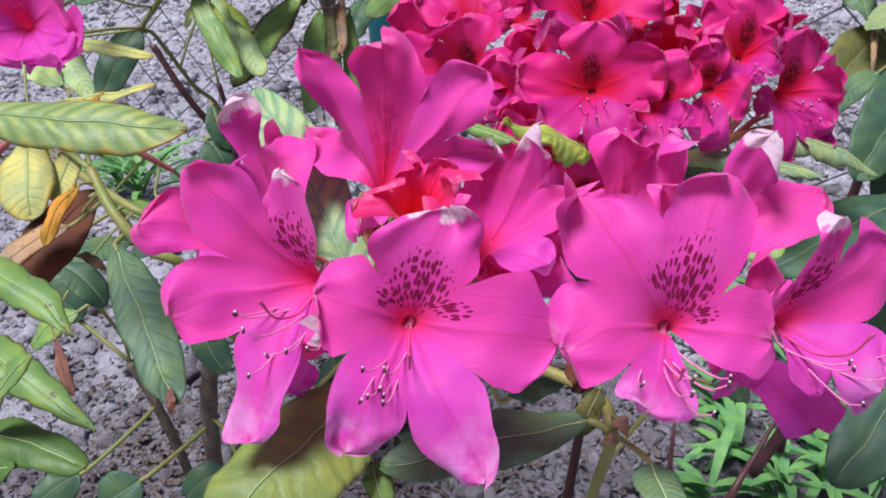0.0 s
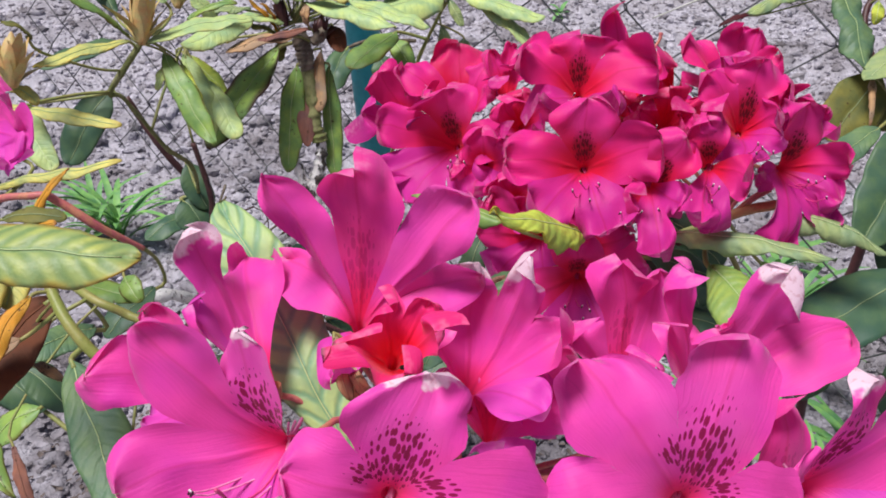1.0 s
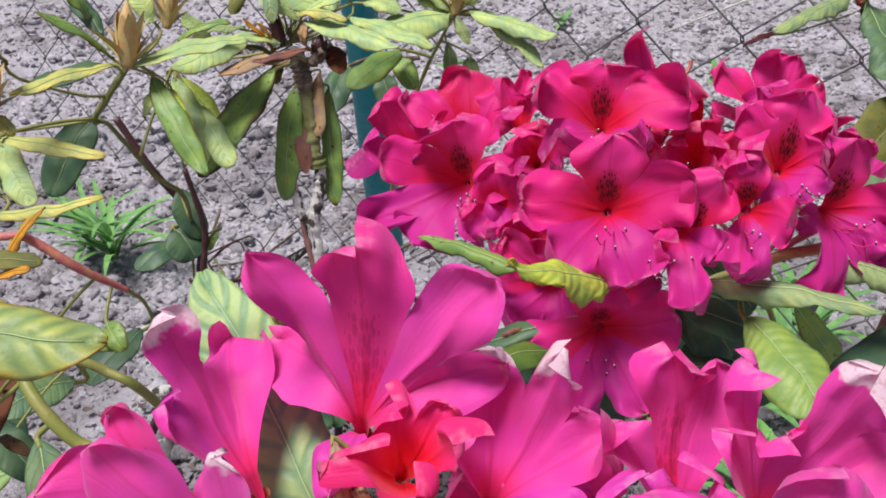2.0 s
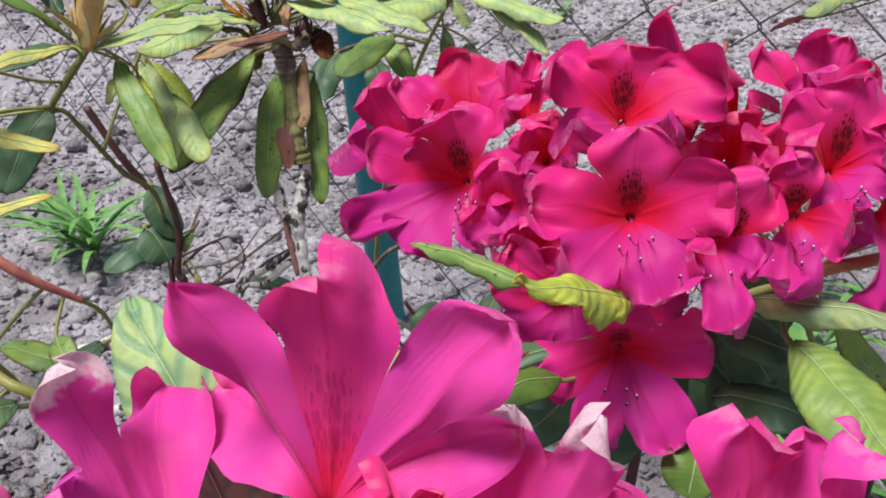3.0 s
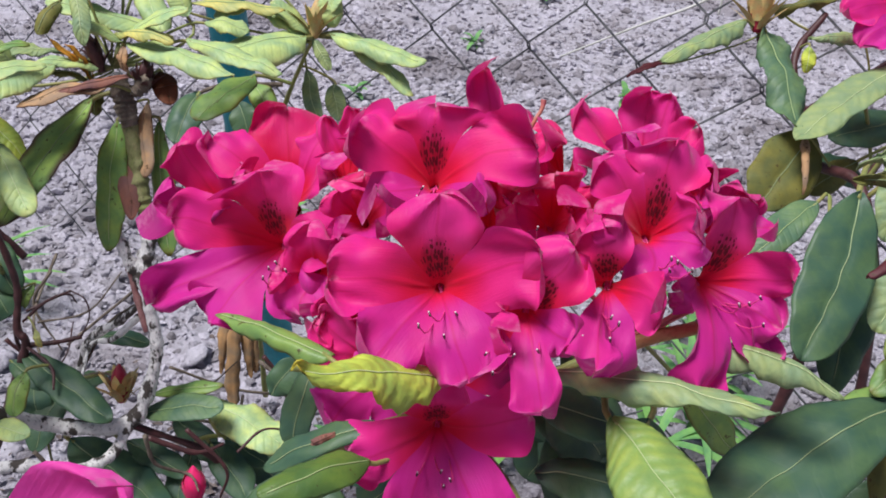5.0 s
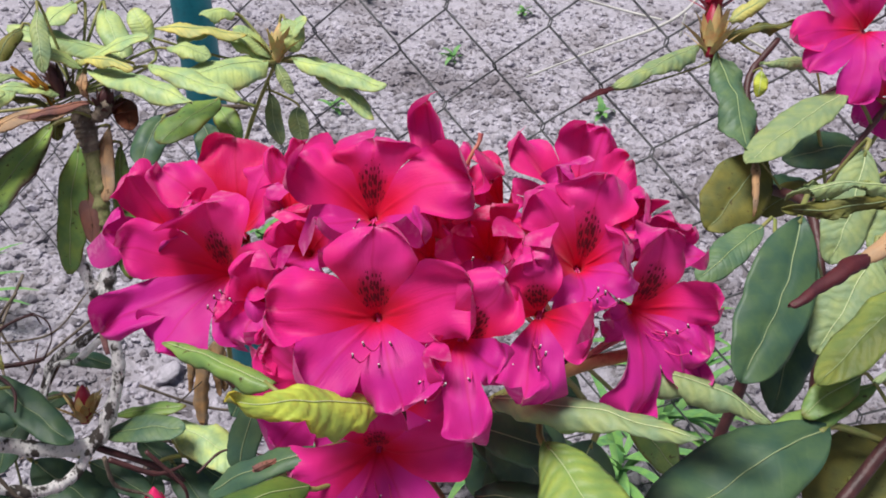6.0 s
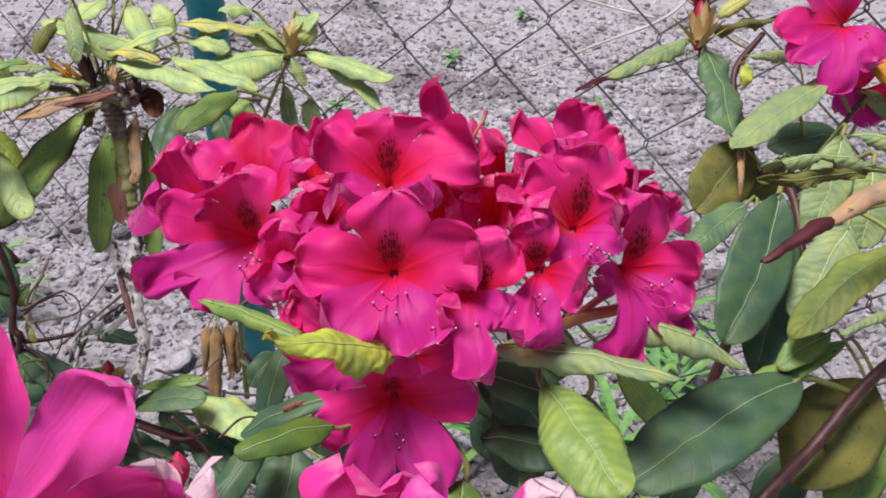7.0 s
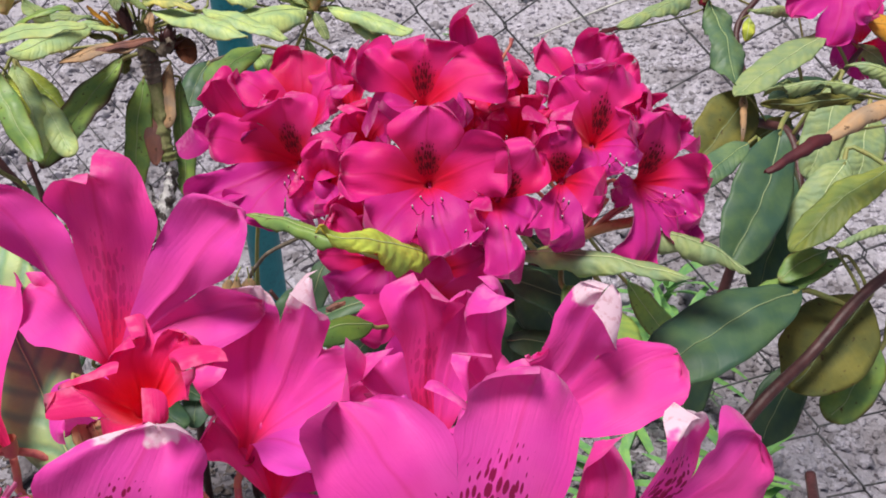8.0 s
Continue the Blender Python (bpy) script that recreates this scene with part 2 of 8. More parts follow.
LEAF = {
    "striped": leaf_mat("leaf_striped", (0.40, 0.47, 0.15), (0.11, 0.22, 0.09), (0.46, 0.31, 0.05), 0.42, vein_width=0.9, warp=0.6),
    "mottled": leaf_mat("leaf_mottled", (0.31, 0.43, 0.105), (0.13, 0.28, 0.085), None, 0.20, vein_width=0.9, warp=0.8),
    "light": leaf_mat("leaf_light", (0.51, 0.65, 0.28), (0.34, 0.52, 0.21), (0.58, 0.58, 0.21), 0.16, 0.45, 0.5),
    "banded": leaf_mat("leaf_banded", (0.41, 0.57, 0.25), (0.14, 0.32, 0.19), None, 0.46, vein_width=0.62, warp=0.4),
    "moss": leaf_mat("leaf_moss", (0.27, 0.33, 0.085), (0.17, 0.25, 0.07), None, 0.2, 0.45, 0.8),
    "pale": leaf_mat("leaf_pale", (0.33, 0.42, 0.20), (0.19, 0.30, 0.13), None, 0.16, 0.5, 0.8),
    "lime": leaf_mat("leaf_lime", (0.56, 0.67, 0.11), (0.42, 0.55, 0.08), (0.50, 0.42, 0.04), 0.10, vein_width=0.9),
    "cream": leaf_mat("leaf_cream", (0.62, 0.60, 0.20), (0.28, 0.40, 0.16), (0.50, 0.36, 0.07), 0.3, 0.5),
    "mid": leaf_mat("leaf_mid", (0.24, 0.38, 0.10), (0.26, 0.35, 0.12), (0.16, 0.13, 0.03), 0.14, 0.4, 0.25, 0.3),
    # the mid green leaf again, with shade put into its colour
    "deep": leaf_mat("leaf_mid_shaded", (0.115, 0.20, 0.045), (0.18, 0.27, 0.08), None, 0.12, 0.42, 0.25, 0.2),
    "blue": leaf_mat("leaf_bluegreen", (0.14, 0.23, 0.12), (0.085, 0.16, 0.075), None, 0.25, 0.45),
    "dark": leaf_mat("leaf_dark", (0.066, 0.128, 0.072), (0.17, 0.25, 0.14), None, 0.055, 0.44, 0.2, 0.0, 0.08),
    "olive": leaf_mat("leaf_olive", (0.17, 0.17, 0.045), (0.25, 0.26, 0.08), None, 0.14, 0.6, 0.3, 0.4),
    "spotted": leaf_mat("leaf_spotted", (0.35, 0.52, 0.13), (0.36, 0.50, 0.16), (0.065, 0.022, 0.018), 0.15, 0.5, 0.3, 0.35, rim=(0.52, 0.26)),
    "dry": leaf_mat("leaf_dry", (0.52, 0.33, 0.20), (0.58, 0.42, 0.28), (0.2, 0.1, 0.05), 0.15, 0.7, 0.3, 0.4),
    "tan": leaf_mat("leaf_tan", (0.40, 0.245, 0.13), (0.31, 0.18, 0.09), None, 0.15, 0.75, 0.3, 0.2),
    "rust": leaf_mat("leaf_rust", (0.14, 0.045, 0.022), (0.22, 0.08, 0.035), None, 0.15, 0.7, 0.3, 0.4),
    "mauve": leaf_mat("leaf_mauve", (0.30, 0.13, 0.105), (0.36, 0.2, 0.15), None, 0.15, 0.65, 0.3, 0.3),
    "purple": leaf_mat("leaf_purple", (0.095, 0.018, 0.026), (0.16, 0.04, 0.05), None, 0.15, 0.5, 0.3, 0.2),
    "amber": leaf_mat("leaf_amber", (0.62, 0.30, 0.03), (0.5, 0.36, 0.08), (0.25, 0.1, 0.04), 0.15, 0.6, 0.3, 0.3),
    "weed": leaf_mat("leaf_weed", (0.19, 0.40, 0.13), (0.26, 0.46, 0.18), None, 0.1, 0.5, 0.3),
}
UNDER = leaf_mat("leaf_underside", (0.26, 0.30, 0.12), (0.33, 0.37, 0.17), None, 0.12, 0.65, 0.2, 0.1)
RIB = plain_mat("leaf_midrib", (0.26, 0.34, 0.17), (0.34, 0.40, 0.20), 120, 0.5, 0.0004)
RIB_PALE = plain_mat("leaf_midrib_pale", (0.62, 0.70, 0.36), (0.66, 0.72, 0.40), 120, 0.5, 0.0004)
RIB_DARK = plain_mat("leaf_midrib_green", (0.42, 0.52, 0.22), (0.46, 0.55, 0.26), 120, 0.5, 0.0004)
STALK = plain_mat("petiole", (0.22, 0.26, 0.07), (0.28, 0.25, 0.08), 90, 0.5, 0.0004)
PEDICEL = plain_mat("pedicel", (0.46, 0.10, 0.13), (0.52, 0.22, 0.12), 120, 0.5, 0.0004)
FILAMENT = plain_mat("filament", (0.78, 0.16, 0.42), (0.84, 0.30, 0.52), 200, 0.4, 0.0002)
FILAMENT_RED = plain_mat("pistil", (0.70, 0.08, 0.26), (0.62, 0.05, 0.18), 200, 0.4, 0.0002)
ANTHER = plain_mat("anther", (0.045, 0.006, 0.02), (0.10, 0.02, 0.04), 400, 0.3, 0.0002)
POLLEN = plain_mat("pollen_tip", (0.70, 0.55, 0.62), (0.75, 0.65, 0.7), 400, 0.5, 0.0002)
BARK = plain_mat("bark", (0.085, 0.06, 0.045), (0.20, 0.16, 0.12), 110, 0.85, 0.003, (1, 1, 0.4), (0.30, 0.28, 0.24))
BARK_PALE = plain_mat("bark_lichen", (0.07, 0.058, 0.05), (0.82, 0.79, 0.77), 75, 0.85, 0.004, (1, 1, 0.6), (0.12, 0.09, 0.075), (0.45, 0.51))
BARK_GREEN = plain_mat("bark_algae", (0.16, 0.18, 0.05), (0.28, 0.27, 0.12), 120, 0.85, 0.003, (1, 1, 0.5), (0.10, 0.07, 0.05))
TWIG = plain_mat("twig", (0.050, 0.016, 0.017), (0.085, 0.028, 0.028), 120, 0.5, 0.0008)
TWIG_ROSE = plain_mat("rosy_twig", (0.30, 0.12, 0.12), (0.42, 0.22, 0.20), 110, 0.6, 0.0006)
TWIG_GREEN = plain_mat("green_twig", (0.22, 0.25, 0.05), (0.30, 0.27, 0.08), 90, 0.5, 0.0006)
TWIG_TAN = plain_mat("tan_twig", (0.42, 0.20, 0.075), (0.50, 0.29, 0.12), 90, 0.5, 0.0006)
STRAW = plain_mat("straw", (0.60, 0.58, 0.54), (0.70, 0.68, 0.64), 90, 0.6, 0.0006)
WIRE = plain_mat("fence_wire", (0.07, 0.072, 0.078), (0.15, 0.15, 0.155), 140, 0.5, 0.0004, None, (0.16, 0.10, 0.07))
TEAL = plain_mat("post_paint", (0.012, 0.26, 0.32), (0.02, 0.33, 0.40), 30, 0.45, 0.0006)
SCALE = plain_mat("bud_scale", (0.52, 0.44, 0.18), (0.58, 0.33, 0.13), 140, 0.6, 0.0006)
SCALE_RED = plain_mat("bud_tip", (0.30, 0.01, 0.03), (0.42, 0.015, 0.06), 140, 0.45, 0.0005)


LITTER = plain_mat("leaf_litter", (0.075, 0.055, 0.05), (0.16, 0.125, 0.115), 90, 0.85, 0.001)


def soil_mat(name, dry):
    m, nt, b = node_mat(name)
    co = nt.nodes.new("ShaderNodeTexCoord").outputs["Object"]
    n0 = noise_out(nt, co, 4.5, 4, 0.6)
    n1 = noise_out(nt, co, 38, 5, 0.65)
    n2 = noise_out(nt, co, 190, 5, 0.7)
    geo = nt.nodes.new("ShaderNodeNewGeometry")
    col = mixc(nt, ramp(nt, n1, 0.3, 0.7), tuple(dry * c for c in (0.40, 0.37, 0.415)), tuple(dry * c for c in (0.72, 0.67, 0.765)))
    col = mixc(nt, mathn(nt, "MULTIPLY", ramp(nt, n0, 0.45, 0.7), 0.5), col, (0.26, 0.22, 0.21))
    # dark flecks: shaded crevices painted into the crumbly surface
    col = mixc(nt, mathn(nt, "MULTIPLY", ramp(nt, n2, 0.5, 0.72), 0.75), col, (0.085, 0.072, 0.074))
    isl = mathn(nt, "MULTIPLY", geo.outputs["Random Per Island"], 0.62)
    col = mixc(nt, isl, col, (0.72, 0.675, 0.76))
    col = mixc(nt, mathn(nt, "MULTIPLY", ramp(nt, mathn(nt, "FRACT", mathn(nt, "MULTIPLY", geo.outputs["Random Per Island"], 7.3)), 0.5, 1.0), 0.7), col, (0.15, 0.13, 0.133))
    # broken darker patches over the whole soil
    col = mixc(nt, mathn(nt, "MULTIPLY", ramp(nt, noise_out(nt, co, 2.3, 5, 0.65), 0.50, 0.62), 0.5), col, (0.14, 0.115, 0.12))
    # shade under the shrubs painted into the soil colour, with a ragged border
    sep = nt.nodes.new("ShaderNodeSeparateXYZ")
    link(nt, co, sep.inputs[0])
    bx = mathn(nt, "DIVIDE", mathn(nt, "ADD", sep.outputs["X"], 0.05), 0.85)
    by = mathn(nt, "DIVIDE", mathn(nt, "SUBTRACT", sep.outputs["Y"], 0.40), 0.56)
    shrub_shade = mathn(nt, "SQRT", mathn(nt, "ADD", mathn(nt, "MULTIPLY", bx, bx), mathn(nt, "MULTIPLY", by, by)))
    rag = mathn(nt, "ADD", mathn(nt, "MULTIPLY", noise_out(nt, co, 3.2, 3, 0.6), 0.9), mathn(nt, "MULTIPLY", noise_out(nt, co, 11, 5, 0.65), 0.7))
    shrub_shade = mathn(nt, "ADD", shrub_shade, mathn(nt, "SUBTRACT", rag, 0.80))
    col = mixc(nt, mathn(nt, "MULTIPLY", ramp(nt, shrub_shade, 1.12, 0.90), 0.62), col, (0.135, 0.112, 0.122))
    link(nt, col, b.inputs["Base Color"])
    b.inputs["Roughness"].default_value = 0.95
    b.inputs["Specular IOR Level"].default_value = 0.15
    bump(nt, mathn(nt, "ADD", n1, mathn(nt, "MULTIPLY", n2, 0.8)), 1.0, 0.009, b)
    return m


# the ground's darker copy paints the shade in the gaps between crumbs
SOIL, SOIL_GAPS = soil_mat("dry_soil", 1.0), soil_mat("soil_gap_shade", 0.7)


# ---- building helpers ----
def mesh_from(name, verts, faces, mat, uvs=None, smooth=True):
    me = bpy.data.meshes.new(name)
    me.from_pydata([tuple(v) for v in verts], [], faces)
    if uvs is not None:
        lay = me.uv_layers.new(name="UVMap")
        idx = np.empty(len(me.loops), dtype=np.int32)
        me.loops.foreach_get("vertex_index", idx)
        lay.data.foreach_set("uv", np.asarray(uvs, dtype=np.float32)[idx].ravel())
    if smooth:
        me.polygons.foreach_set("use_smooth", [True] * len(me.polygons))
    for mm in mat if isinstance(mat, (list, tuple)) else (mat,):
        me.materials.append(mm)
    return me


def part(name, me, parent, label="", m=None):
    ob = new(name, me)
    ob.parent = parent
    if m is not None:
        ob.matrix_basis = m
    if label:
        tagged(ob, label)
    return ob


def grid_faces(nu, nv):
    return [(i * nv + j, i * nv + j + 1, (i + 1) * nv + j + 1, (i + 1) * nv + j) for i in range(nu - 1) for j in range(nv - 1)]


def tube(pts, radii, sides=8, cap=True):
    """Verts and faces of a round tube along pts, tapering by radii."""
    pts = [Vector(p) for p in pts]
    verts, faces = [], []
    side = None
    for i, p in enumerate(pts):
        d = (pts[min(i + 1, len(pts) - 1)] - pts[max(i - 1, 0)]).normalized()
        if side is None:
            side = d.orthogonal().normalized()
        side = (side - d * side.dot(d)).normalized()
        up = d.cross(side)
        for k in range(sides):
            a = 2 * math.pi * k / sides
            verts.append(p + (side * math.cos(a) + up * math.sin(a)) * radii[i])
    for i in range(len(pts) - 1):
        for k in range(sides):
            k2 = (k + 1) % sides
            faces.append((i * sides + k, i * sides + k2, (i + 1) * sides + k2, (i + 1) * sides + k))
    if cap:
        faces.append(tuple(range(sides))[::-1])
        faces.append(tuple((len(pts) - 1) * sides + k for k in range(sides)))
    return verts, faces


def spline(pts, n):
    """A smooth line of n points through pts."""
    P = [Vector(p) for p in pts]
    P = [2 * P[0] - P[1]] + P + [2 * P[-1] - P[-2]]
    out = []
    for k in range(n):
        t = k / (n - 1) * (len(P) - 3)
        i = min(int(t), len(P) - 4)
        f = t - i
        a, b, c, d = P[i : i + 4]
        out.append(0.5 * ((2 * b) + (c - a) * f + (2 * a - 5 * b + 4 * c - d) * f * f + (3 * b - a - 3 * c + d) * f ** 3))
    return out


def basis(z, y):
    """A turn whose z axis is z and whose y axis is as near to y as can be."""
    z = Vector(z).normalized()
    y = Vector(y)
    y = (y - z * y.dot(z)).normalized()
    x = y.cross(z)
    return Matrix((x, y, z)).transposed().to_4x4()


# ---- flowers ----
def ease(k):
    k = max(0.0, min(1.0, k))
    return k * k * (3 - 2 * k)


def meridian(reach, rise, s, rt):
    """A line of the funnel from its throat to the rim: distance from the axis, height, and how far it leans out."""
    span = math.hypot(reach - rt, rise)
    x1, y1 = rt + 0.27 * span, 0.36 * span
    q = 1 - s
    dr, dh = 2 * q * (x1 - rt) + 2 * s * (reach - x1), 2 * q * y1 + 2 * s * (rise - y1)
    return q * q * rt + 2 * q * s * x1 + s * s * reach, 2 * q * s * y1 + s * s * rise, math.atan2(dr, dh)


def petal_mesh(rng, lobes, k, mat, ruffle=1.0, fold=0.0, notch=0.0, point=2.4, rt=0.0024, key=0.0, split=0.56, free=0.3):
    """One petal of a funnel-shaped corolla. Up to the split it shares its borders with the next petals, so that the funnel is whole; beyond it
    the lobe runs free. lobes: bearing, reach, rise and width of all of them, in order round the axis. Local z is the flower's axis, z = 0 the throat."""
    nu, nv = 30, 17
    az, reach, rise, width = lobes[k]
    half, n = width * 0.52, len(lobes)
    sides = {}
    for sign in (1, -1):
        a2, r2, h2, w2 = lobes[(k + sign) % n]
        gap = (sign * (a2 - az)) % (2 * math.pi) or 2 * math.pi
        sides[sign] = (sign * min(0.5 * gap, 0.90), 0.5 * (reach + r2), 0.5 * (rise + h2)) if gap < 1.80 else (sign * 0.66, reach * 0.9, rise)
    er0, et0 = Vector((math.cos(az), math.sin(az), 0)), Vector((-math.sin(az), math.cos(az), 0))
    ez = Vector((0, 0, 1))
    ph, ph2 = rng.uniform(0, 6.28), rng.uniform(0, 6.28)
    skew, tilt, back = rng.uniform(-0.002, 0.002), rng.uniform(0.0006, 0.0016), rng.uniform(-0.001, 0.005)
    lean = rng.uniform(-0.16, 0.16)
    verts, uvs = [], []
    for i in range(nu):
        u = i / (nu - 1)
        s = 0.0 if u <= 0.22 else 1 - (1 - (u - 0.22) / 0.78) ** 1.35
        r, h, phi = meridian(reach, rise, s, rt)
        t = max(0.0, (s - split) / (1 - split))
        h -= back * max(0, s - 0.6) ** 2 * 5
        if u <= 0.22:
            c = u / 0.22
            r, h, phi = 0.0005 + (rt - 0.0005) * c ** 0.6, -0.010 + 0.010 * c, 0.15
        mid = er0 * r + ez * h
        nd = er0 * math.cos(phi) - ez * math.sin(phi)
        way = er0 * math.sin(phi) + ez * math.cos(phi)
        for j in range(nv):
            v = 2 * j / (nv - 1) - 1
            sign = 1 if v >= 0 else -1
            da, rb, hb = sides[sign]
            r2, h2, _ = meridian(rb, hb, s, rt)
            if u <= 0.22:
                r2, h2 = r, h
            f = abs(v)
            a = az + da * f
            e = ease(f)
            arc = Vector((math.cos(a), math.sin(a), 0)) * (r + (r2 - r) * e) + ez * (h + (h2 - h) * e)
            w0 = r2 * math.sin(abs(da))
            if s > split:
                w0 += (meridian(rb, hb, split, rt)[0] * math.sin(abs(da)) - w0) * free
            rim = half * (1 + 0.26 * noise.noise(Vector((s * 6.0, sign * 2.2, ph * 5))) + 0.05 * noise.noise(Vector((s * 13, sign * 8.0, ph * 5))))
            w = w0 + (max(rim, 1.02 * w0) - w0) * ease(t / 0.4)
            if t > 0.25:
                w *= max(0.0006, 1 - ((t - 0.25) / 0.75) ** point) ** 0.5
            p = arc
            if t > 0:
                flat = mid + et0 * (v * w * (1 - 0.22 * abs(fold) * f) + (skew + lean * half * t) * t)
                cup = 0.16 * w * f * f * (1 - 1.7 * t) + fold * w * v * v * t
                cup += ruffle * t * (0.0013 * f ** 1.5 * math.sin(2.7 * v + ph + 4 * s) + 0.0034 * f * f * math.sin(4.6 * v + ph2 * 2 + 8 * s) + 0.0010 * f ** 3 * math.sin(17 * s + 9 * v + ph))
                cup += tilt * v * ease(t * 2)
                flat -= nd * cup
                flat -= way * notch * math.exp(-((v / 0.22) ** 2)) * ease((t - 0.45) / 0.55)
                flat += way * half * t * t * min(1, w / (0.5 * half)) * (0.30 * noise.noise(Vector((v * 1.7, ph * 7, 0))) + 0.17 * noise.noise(Vector((v * 5.0, ph * 7, 3))))
                p = arc.lerp(flat, ease(t / 0.6))
            p -= nd * (0.0007 * math.exp(-((v / 0.12) ** 2)) * min(1, s * 4) * (1.1 - s))
            p += Vector(noise.noise_vector(p * 42 + Vector((key, 0, 0)))) * 0.0038 * s
            p += Vector(noise.noise_vector(p * 125 + Vector((key, 0, 0)))) * 0.0010 * s
            verts.append(p)
            uvs.append((v * max(w, 0.001) * 100, 0.3 + 0.7 * s if u > 0.22 else 0.3 * u / 0.22))
    return mesh_from("petal", verts, grid_faces(nu, nv), mat, uvs)


def stamen_meshes(mat, long):
    """A few alike filaments, each with its anther."""
    out = []
    for k in range(4):
        L = (0.034 + 0.004 * k) * long
        pts = [(0.0, 0.0, -0.009), (0.0, -0.001, -0.003), (0.0, -0.0065, 0.006), (0.0, -0.0060, L * 0.55), (0, -0.003 + 0.0012 * k, L * 0.72)]
        line = spline(pts, 12)
        v, f = tube(line, [0.00042 - 0.00017 * i / 11 for i in range(12)], 6)
        fil = mesh_from("filament", v, f, mat)
        end, way = line[-1], (line[-1] - line[-3]).normalized()
        side = way.cross(Vector((1, 0, 0))).normalized()
        v, f = tube([end - side * 0.0009, end - side * 0.0006, end, end + side * 0.0006, end + side * 0.0009], [0.0002, 0.0004, 0.0005, 0.0004, 0.0002], 7)
        anth = mesh_from("anther", v, f, ANTHER)
        v, f = tube([end + way * 0.0003 + side * 0.0006, end + way * 0.0006 + side * 0.0008, end + way * 0.0008 + side * 0.0009], [0.00035, 0.0004, 0.0002], 6)
        pol = mesh_from("pollen", v, f, POLLEN)
        out.append((fil, anth, pol))
    return out


FILAMENT_CRIM = plain_mat("filament_crimson", (0.62, 0.03, 0.20), (0.66, 0.05, 0.24), 200, 0.4, 0.0002)
STAMENS = {"pink": stamen_meshes(FILAMENT, 1.15), "crimson": stamen_meshes(FILAMENT_CRIM, 0.9)}
PISTIL_LINE = spline([(0, 0, -0.009), (0, -0.001, -0.003), (0, -0.0075, 0.012), (0, -0.0065, 0.026), (0, -0.001, 0.033)], 14)
PISTIL = mesh_from("pistil", *tube(PISTIL_LINE + [PISTIL_LINE[-1] + Vector((0, 0.0008, 0.001)), PISTIL_LINE[-1] + Vector((0, 0.001, 0.0014))], [0.00035] * 12 + [0.0004, 0.0006, 0.0006, 0.0002], 8), FILAMENT_RED)


def flower(place, axis, dorsal, label, group, lobes, kind="pink", seed=1, centre=None, stamens=7, faint=False, red=False, split=0.56):
    """A rhododendron flower with its throat at place, facing along axis. lobes: for each petal its bearing round the
    axis (degrees), how far it reaches out, how far it rises, its width (mm), f where it is bleached and has a painted
    sheen or w where its tip is dried white; the first is the spotted upper one."""
    rng = random.Random(seed)
    thing = new("rhododendron_flower")
    tagged(thing, label, "flower", group)
    deep = 0.010 if kind == "crimson" else 0.007
    m = Matrix.Translation(Vector(place) - deep * Vector(axis).normalized()) @ basis(axis, dorsal)
    thing.matrix_basis = m
    ring = sorted(range(len(lobes)), key=lambda q: lobes[q][0] % 360)
    round_axis = [(radians(lobes[q][0]), lobes[q][1] / 1000, lobes[q][2] / 1000 + deep, lobes[q][3] / 1000) for q in ring]
    for k, (az, reach, rise, width, *dry) in enumerate(lobes):
        upper = math.sin(radians(az)) > -0.25
        if kind == "pink":
            mat = MAT_PINK
            if red:
                mat = MAT_RED
            elif "w" in dry:
                mat = MAT_PINK_SPOT_FADED if k == 0 and not faint else MAT_PINK_WHITE
            elif "f" in dry:
                mat = MAT_PINK_FADED
            elif k == 0:
                mat = MAT_PINK_FAINT if faint else MAT_PINK_SPOT
            elif not faint and k in (1, len(lobes) - 1) and len(lobes) > 4:
                mat = MAT_PINK_SIDE[0 if k == 1 else 1]
            elif not upper:
                mat = MAT_PINK_LOW
        else:
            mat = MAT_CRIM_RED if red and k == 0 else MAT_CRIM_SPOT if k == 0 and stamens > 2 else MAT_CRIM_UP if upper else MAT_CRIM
        me = petal_mesh(rng, round_axis, ring.index(k), mat, rng.uniform(0.7, 1.5) * (2.8 if kind == "crimson" else 1.9 if red or faint else 1.25), rng.uniform(-0.12, 0.16) + (0.06 if "w" in dry else 0), rng.choice((0, 0.0012, 0.0026)), rng.uniform(2.6, 4.4) if upper or kind == "crimson" else rng.uniform(1.9, 2.5), 0.0020 if kind == "crimson" else 0.0024, seed * 3.7, split,
                        0.3 if kind == "crimson" else 0.7 if upper and not faint else 1.0)
        part("petal", me, thing, "spotted upper petal" if k == 0 and not faint else "petal with a bleached, dried tip" if dry else "")
    for k in range(stamens if kind == "pink" else min(stamens, 4)):
        fil, anth, pol = STAMENS[kind][k % 4]
        turn = pose(0, 0, 0, rng.uniform(10, 42), rng.uniform(-24, 24), rng.uniform(-40, 40))
        st = part("stamen", fil, thing, "", turn)
        part("anther", anth, st)
        part("pollen_tip", pol, st)
    if stamens > 4 and kind == "pink":
        part("pistil", PISTIL, thing, "", pose(0, 0, 0, rng.uniform(0, 16), rng.uniform(-14, 14), 0))
    v, f = tube([(0, 0, -0.0122), (0, 0, -0.0108), (0, 0, -0.0090), (0, 0, -0.007)], [0.0012, 0.0021, 0.0025, 0.0029], 10, False)
    part("calyx", mesh_from("calyx", v, f, PEDICEL), thing)
    if centre is not None:
        c = m.inverted() @ Vector(centre)
        base = Vector((0, 0, -0.0118))
        line = spline([base, base + Vector((0, 0, -0.3 * (c - base).length)), c], 8)
